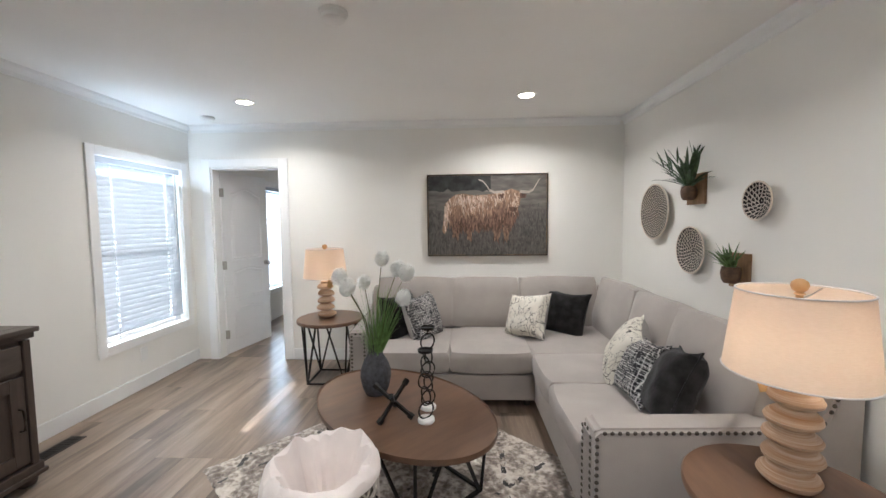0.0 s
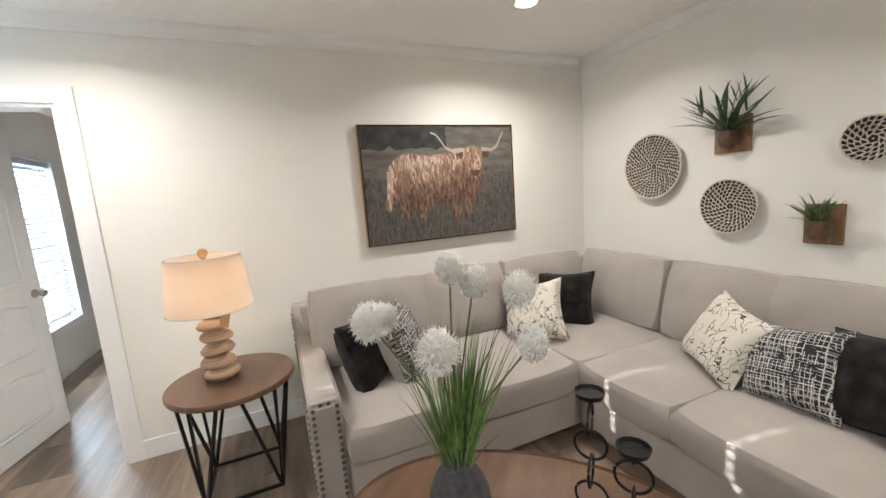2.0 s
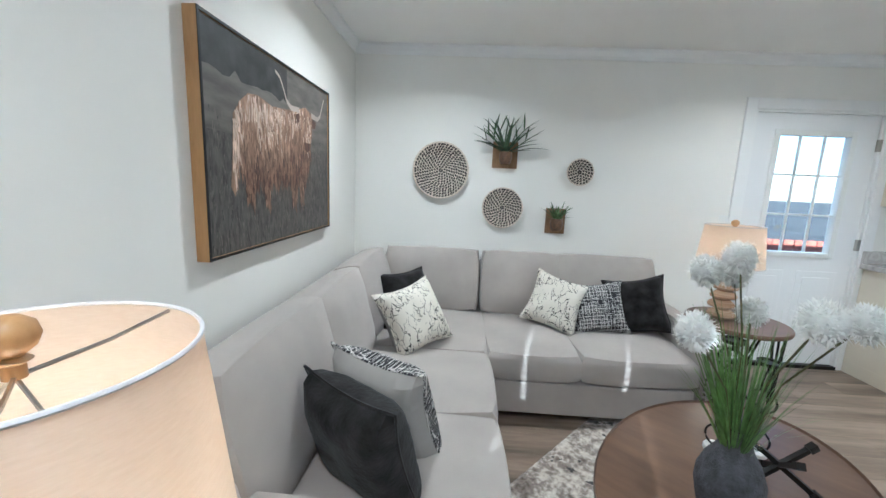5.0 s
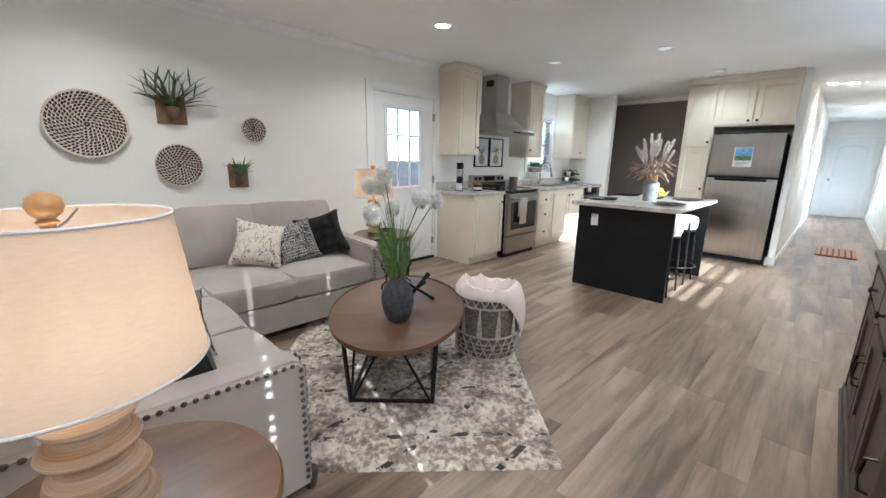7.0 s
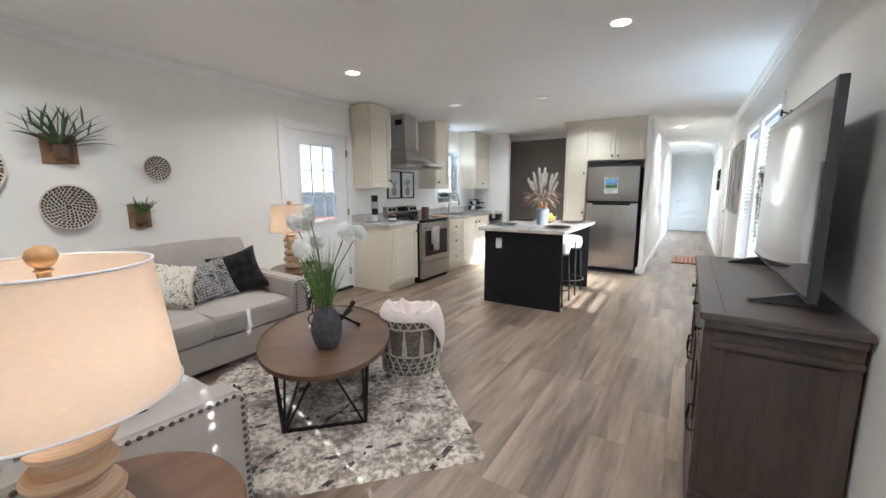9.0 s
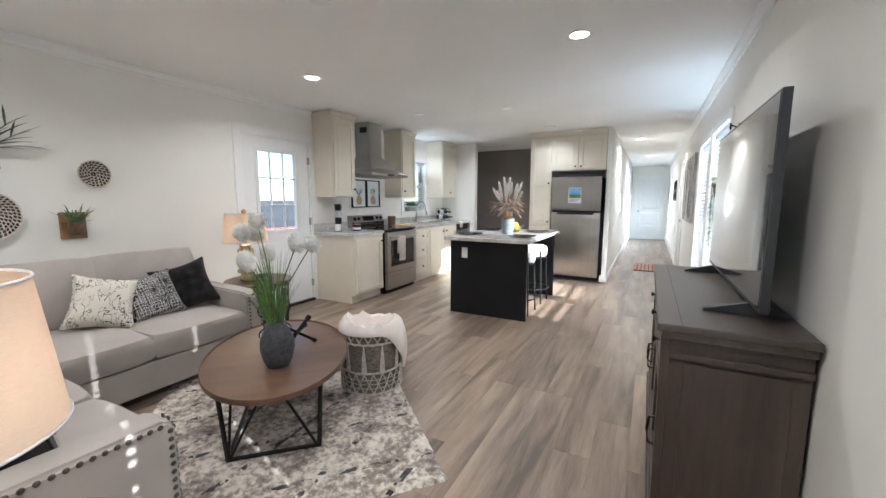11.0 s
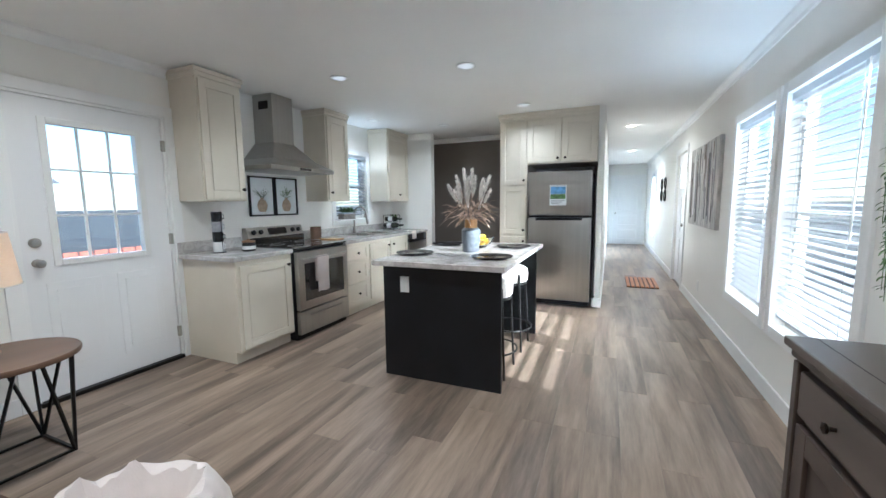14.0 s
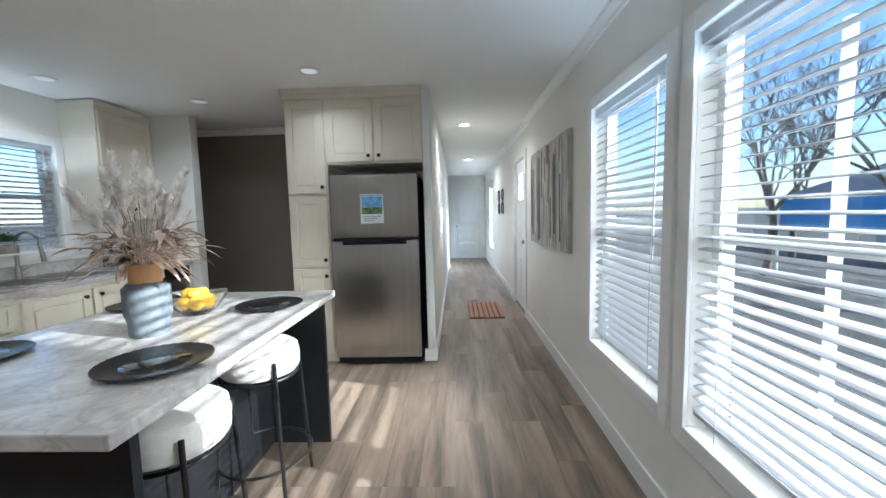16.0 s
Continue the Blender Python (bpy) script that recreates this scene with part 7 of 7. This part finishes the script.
part("dried_leaves", lf, M_DRIED, iv, "dusty pink dried leaves")

M_CHARGER = mat("black_beaded_charger", (0.06, 0.06, 0.064), 0.2, 0.85, var=0.15, scale=20)


def charger(x, y, r, label):
    t = thing("charger_plate", (x, y, CH), label, "plate", group="charger plates on the island")
    bm = lathe(bmesh.new(), [(r * 0.62, 0.001), (r * 0.66, 0.004), (r, 0.014), (r, 0.018), (r * 0.66, 0.008), (0.001, 0.007)], 72)
    for v in bm.verts:
        a, rr = math.atan2(v.co.y, v.co.x), math.hypot(v.co.x, v.co.y)
        if rr > r * 0.7:
            v.co.z += 0.0014 * math.cos(36 * a)
    part("rim_dish", bm, M_CHARGER, t, smooth=True)
    part("centre", lathe(bmesh.new(), [(r * 0.60, 0.0078), (r * 0.58, 0.0095), (0.001, 0.0095)], 40), M_BLKGLASS, t, "glossy black centre", smooth=True)


for x, y in ((-0.895, -0.74), (-0.225, -0.79), (-0.885, -1.49), (-0.21, -1.53)):
    charger(x, y, 0.155, "black beaded charger plate on the island worktop")
M_AMBER = mat("clear_bowl_glass", (0.95, 0.93, 0.85), 0.04, var=0.0, trans=1.0, rvar=0.01)
M_LEMON = mat("yellow_lemon_peel", (0.80, 0.50, 0.03), 0.45, var=0.12, scale=15, bump=0.3, bscale=150)
bl = thing("glass_bowl", (-0.60, -1.37, CH), "clear glass bowl with flared rim", "bowl")
gb_ = lathe(bmesh.new(), [(0.05, 0.0), (0.055, 0.004), (0.09, 0.03), (0.125, 0.075), (0.132, 0.10), (0.128, 0.10), (0.12, 0.078), (0.086, 0.036), (0.05, 0.01), (0.001, 0.009)], 48)
part("bowl", gb_, M_AMBER, bl, smooth=True)
for k in range(9):
    a = 2 * math.pi * k / 6
    r, z = (0.055, 0.056) if k < 6 else (0.028, 0.098)
    bm = lathe(bmesh.new(), [(0.004, -0.037), (0.012, -0.032), (0.026, -0.016), (0.029, 0), (0.026, 0.016), (0.012, 0.032), (0.004, 0.037)], 18)
    lm = tagged(part("lemon", bm, M_LEMON, smooth=True), "yellow lemon in the glass bowl", "lemon", group="lemons in the bowl")
    lm.matrix_world = pose(-0.60 + r * math.cos(a + (k > 5)), -1.37 + r * math.sin(a + (k > 5)), CH + z, 80, 30 * k, 50 * k)

# ---- bar stools ----
M_STOOLFAB = mat("ivory_stool_fabric", (0.60, 0.57, 0.52), 0.85, var=0.05, scale=12, bump=0.4, bscale=220, sheen=0.2)


def bar_stool(x, y):
    t = thing("bar_stool", (x, y, 0), "ivory upholstered bar stool with black metal legs", "bar stool", group="bar stools at the island")
    part("seat", lathe(bmesh.new(), [(0.02, 0.605), (0.165, 0.61), (0.178, 0.625), (0.182, 0.68), (0.175, 0.725), (0.15, 0.743), (0.02, 0.747), (0, 0.747)], 40), M_STOOLFAB, t, smooth=True)
    for k in range(4):
        a = radians(45 + 90 * k)
        c, s = math.cos(a), math.sin(a)
        part("leg", tube(bmesh.new(), [(0.225 * c, 0.225 * s, 0.0), (0.19 * c, 0.19 * s, 0.62), (0.187 * c, 0.187 * s, 0.69)], 0.009, 10), M_BLACKMETAL, t, smooth=True)
    part("foot_ring", tube(bmesh.new(), [(0.214 * math.cos(a), 0.214 * math.sin(a), 0.19) for a in [2 * math.pi * i / 40 for i in range(40)]], 0.007, 8, closed=True), M_BLACKMETAL, t, smooth=True)
    part("under_ring", tube(bmesh.new(), [(0.165 * math.cos(a), 0.165 * math.sin(a), 0.595) for a in [2 * math.pi * i / 40 for i in range(40)]], 0.008, 8, closed=True), M_BLACKMETAL, t, smooth=True)
    return t


bar_stool(-0.85, -0.83)
bar_stool(-0.85, -1.43)

# ---- hall ----
dm = thing("slatted_door_mat", (-2.19, -4.93, 0.0), "orange-brown slatted wood door mat", "door mat")
for k in range(7):
    part("slat", bx(-0.225 + k * 0.0655, -0.225 + k * 0.0655 + 0.046, -0.42, 0.42, 0.006, 0.022, 0.002), M_MAT, dm)
part("backing", bx(-0.228, 0.22, -0.425, 0.425, 0.0, 0.0062), M_BLACK, dm, "black rubber backing")
M_ARTBASE = mat("pale_grey_abstract_paint", (0.50, 0.48, 0.455), 0.6, var=0.25, scale=9, stretch=(1, 3.5, 0.4))
ab = thing("abstract_canvas", (W, -3.33, 1.49), "grey and cream abstract canvas with vertical streaks", "painting")
part("canvas", bx(0, 0.035, -0.73, 0.73, -0.47, 0.47, 0.002), M_ARTBASE, ab)
q = random.Random(9)
tones = [mat("streak_" + nm, c, 0.6, var=0.3, scale=14, stretch=(1, 3, 0.3)) for nm, c in (("charcoal", (0.10, 0.095, 0.10)), ("brown", (0.20, 0.16, 0.13)), ("white", (0.74, 0.73, 0.71)), ("slate", (0.24, 0.24, 0.27)))]
for k in range(46):
    y = q.uniform(-0.71, 0.69)
    w, L = q.uniform(0.01, 0.06), q.uniform(0.15, 0.75)
    zc = q.uniform(-0.46 + L / 2, 0.46 - L / 2)
    part("paint_streak", bx(0.035, 0.0356 + 0.00008 * k, y, min(0.72, y + w), zc - L / 2, zc + L / 2), tones[k % 4], ab)
sg = thing("metal_wall_art", (W, -7.2, 1.55), "dark metal scroll wall art", "wall art")
for s in (-1, 1):
    for z in (-0.12, 0.12):
        part("scroll", tube(bmesh.new(), [(0.012, s * 0.28 + 0.13 * math.cos(a), z + 0.11 * math.sin(a)) for a in [2 * math.pi * i / 20 for i in range(20)]], 0.012, 6, closed=True), M_BLACKMETAL, sg)

# ---- outdoors ----
M_GROUND = mat("dry_winter_ground", (0.060, 0.060, 0.056), 0.95, var=0.15, scale=0.6, bump=0.5, bscale=8)
structure("ground", bx(-400, 400, -400, 400, -0.75, -0.55), M_GROUND, "dry winter ground around the house", "ground")
M_SIDING = mat("white_vinyl_siding", (0.46, 0.47, 0.49), 0.6, var=0.03, scale=2)
M_ROOFN = mat("grey_shingle_roof", (0.10, 0.10, 0.11), 0.9, var=0.15, scale=6)
M_BLUE = mat("blue_canvas", (0.05, 0.18, 0.42), 0.7, var=0.08, scale=3)
M_REDWOOD = mat("red_brown_fence_wood", (0.30, 0.09, 0.06), 0.8, var=0.15, scale=6)
M_BARK = mat("grey_brown_bark", (0.11, 0.085, 0.068), 0.9, var=0.25, scale=10, bump=0.6, bscale=25)


def house(x, y, w, d, h, rot, label):
    t = thing("neighbour_house", pose(x, y, -0.55, 0, 0, rot), label, "house")
    part("wall", bx(-w / 2, w / 2, -d / 2, d / 2, 0, h), M_SIDING, t)
    for k in range(int(h / 0.2)):
        part("siding_board", bx(-w / 2 - 0.015, w / 2 + 0.015, -d / 2 - 0.015, -d / 2, k * 0.2 + 0.01, k * 0.2 + 0.19), M_SIDING, t)
    rf = bmesh.new()
    vs = [[rf.verts.new((sx * (w / 2 + 0.4), yy, zz)) for yy, zz in ((-d / 2 - 0.4, h), (0, h + d * 0.22), (d / 2 + 0.4, h), (0, h + d * 0.22 - 0.15))] for sx in (-1, 1)]
    for i in range(4):
        rf.faces.new((vs[0][i], vs[0][(i + 1) % 4], vs[1][(i + 1) % 4], vs[1][i]))
    rf.faces.new(vs[0])
    rf.faces.new(vs[1])
    part("roof", rf, M_ROOFN, t)
    for k in range(3):
        x0 = -w / 2 + w * (k + 0.5) / 3
        wd = part("window", bx(x0 - 0.5, x0 + 0.5, -d / 2 - 0.05, -d / 2 - 0.016, 1.1, 2.2), M_PLASTIC, t)
        part("pane", bx(x0 - 0.42, x0 + 0.42, -d / 2 - 0.055, -d / 2 - 0.05, 1.18, 2.12), M_BLKGLASS, wd)


house(-24, -10, 16, 6, 2.6, 90, "low white sided house with a grey roof")
house(-26, 12, 15, 6, 2.6, 90, "low white sided house beyond the yard")
house(17, 3, 14, 6, 2.6, -90, "pale sided neighbouring house behind the fence")


def bare_tree(x, y, height, seed):
    t = thing("bare_tree", (x, y, -0.55), "leafless tree with fine bare branches", "tree")
    q = random.Random(seed)
    trunk, twigs = bmesh.new(), bmesh.new()

    def grow(bm, p, d, L, r, depth):
        e = p + d * L
        mid = p + d * L * 0.5 + Vector((q.uniform(-1, 1), q.uniform(-1, 1), 0)) * L * 0.06
        tube(bm, [p, mid, e], r, 6 if depth < 2 else 4, taper=r * 0.6)
        if depth >= 6:
            return
        for k in range(3 if depth < 5 else 2):
            nd = (d + Vector((q.uniform(-1, 1), q.uniform(-1, 1), q.uniform(-0.25, 0.8))) * 0.7).normalized()
            grow(twigs, p + (e - p) * q.uniform(0.55, 1.0), nd, L * q.uniform(0.6, 0.8), r * 0.58, depth + 1)
    grow(trunk, Vector((0, 0, 0)), Vector((0, 0, 1)), height * 0.26, 0.10, 0)
    part("trunk", trunk, M_BARK, t)
    part("branches", twigs, M_BARK, t, "bare branches and twigs")


bare_tree(-13.5, -13.5, 8.5, 2)
bare_tree(-17.0, -19.0, 10, 3)
bare_tree(-15.0, -7.0, 8, 4)
bare_tree(-10.2, -10.4, 9.5, 8)
bare_tree(-9.6, -6.4, 8.5, 12)
bare_tree(11.5, 6.5, 7, 5)
tn = thing("canopy_tent", (-12.0, -8.8, -0.55), "white peaked canopy tent with blue side panel", "tent")
cn_ = bmesh.new()
ring_ = [cn_.verts.new((x, y, 2.1)) for x, y in ((-1.6, -1.6), (1.6, -1.6), (1.6, 1.6), (-1.6, 1.6))]
apex = cn_.verts.new((0, 0, 2.95))
for i in range(4):
    cn_.faces.new((ring_[i], ring_[(i + 1) % 4], apex))
bmesh.ops.solidify(cn_, geom=list(cn_.faces), thickness=0.02)
part("roof", cn_, M_SIDING, tn)
part("side_panel", bx(1.5, 1.55, -1.55, 1.55, 1.3, 2.05), M_BLUE, tn)
for sx, sy in ((-1, -1), (1, -1), (1, 1), (-1, 1)):
    part("pole", tube(bmesh.new(), [(sx * 1.55, sy * 1.55, 0), (sx * 1.55, sy * 1.55, 2.1)], 0.03, 8), M_PLASTIC, tn)
pp = thing("porch_post", (-4.6, -2.55, -0.55), "white square porch post outside the window", "post")
part("shaft", bx(-0.03, 0.03, -0.03, 0.03, 0.1, 3.2, 0.004), M_PLASTIC, pp)
part("base", bx(-0.075, 0.075, -0.075, 0.075, 0, 0.1, 0.004), M_PLASTIC, pp)
fn = thing("yard_fence", (7.5, 0.0, -0.55), "low red-brown board fence", "fence")
for k in range(50):
    part("board", bx(-0.012, 0.012, -6 + k * 0.24, -6 + k * 0.24 + 0.21, 0.08, 1.05), M_REDWOOD, fn)
for z in (0.25, 0.85):
    part("rail", bx(0.012, 0.06, -6, 6, z, z + 0.09), M_REDWOOD, fn)

# ---- plank floor ----
floor = tagged(new("floor"), "greige wood-look vinyl plank floor", "floor", kind="structure")
PWD, PLN = 0.182, 1.22
plank_meshes = {}


def plank_mesh(w, l):
    key = (round(w, 3), round(l, 3))
    if key not in plank_meshes:
        bm = bmesh.new()
        g, t = 0.0002, 0.0012
        lo = [bm.verts.new(p) for p in ((g, g, -0.012), (w - g, g, -0.012), (w - g, l - g, -0.012), (g, l - g, -0.012))]
        mid = [bm.verts.new(p) for p in ((g, g, -0.0006), (w - g, g, -0.0006), (w - g, l - g, -0.0006), (g, l - g, -0.0006))]
        hi = [bm.verts.new(p) for p in ((g + t, g + t, 0), (w - g - t, g + t, 0), (w - g - t, l - g - t, 0), (g + t, l - g - t, 0))]
        for a, b in ((lo, mid), (mid, hi)):
            for i in range(4):
                bm.faces.new((a[i], a[(i + 1) % 4], b[(i + 1) % 4], b[i]))
        bm.faces.new(hi)
        me = bpy.data.meshes.new("plank")
        bm.to_mesh(me)
        bm.free()
        me.materials.append(M_FLOOR)
        plank_meshes[key] = me
    return plank_meshes[key]


def lay(x0, x1, y0, y1, seed):
    q = random.Random(seed)
    x = x0
    while x < x1 - 0.01:
        w = min(PWD, x1 - x)
        y = y0 - q.choice((0.0, 0.2, 0.41, 0.61, 0.81, 1.0))
        while y < y1 - 0.01:
            a, b = max(y, y0), min(y + PLN, y1)
            if b - a > 0.02:
                o = new("plank", plank_mesh(w, round(b - a, 2)))
                o.parent = floor
                o.location = (x, a, 0)
            y += PLN
        x += PWD


lay(W, E, -4.48, N + 0.06, 1)
lay(W, HALL_E, HALL_END, -4.48, 2)
lay(W, -0.9, N + 0.06, 8.0, 3)
structure("bedroom_floor", bx(-0.9, E, N + 0.06, 8.0, -0.012, -0.001), M_FLOOR, "greige vinyl floor in the bedroom", "floor")
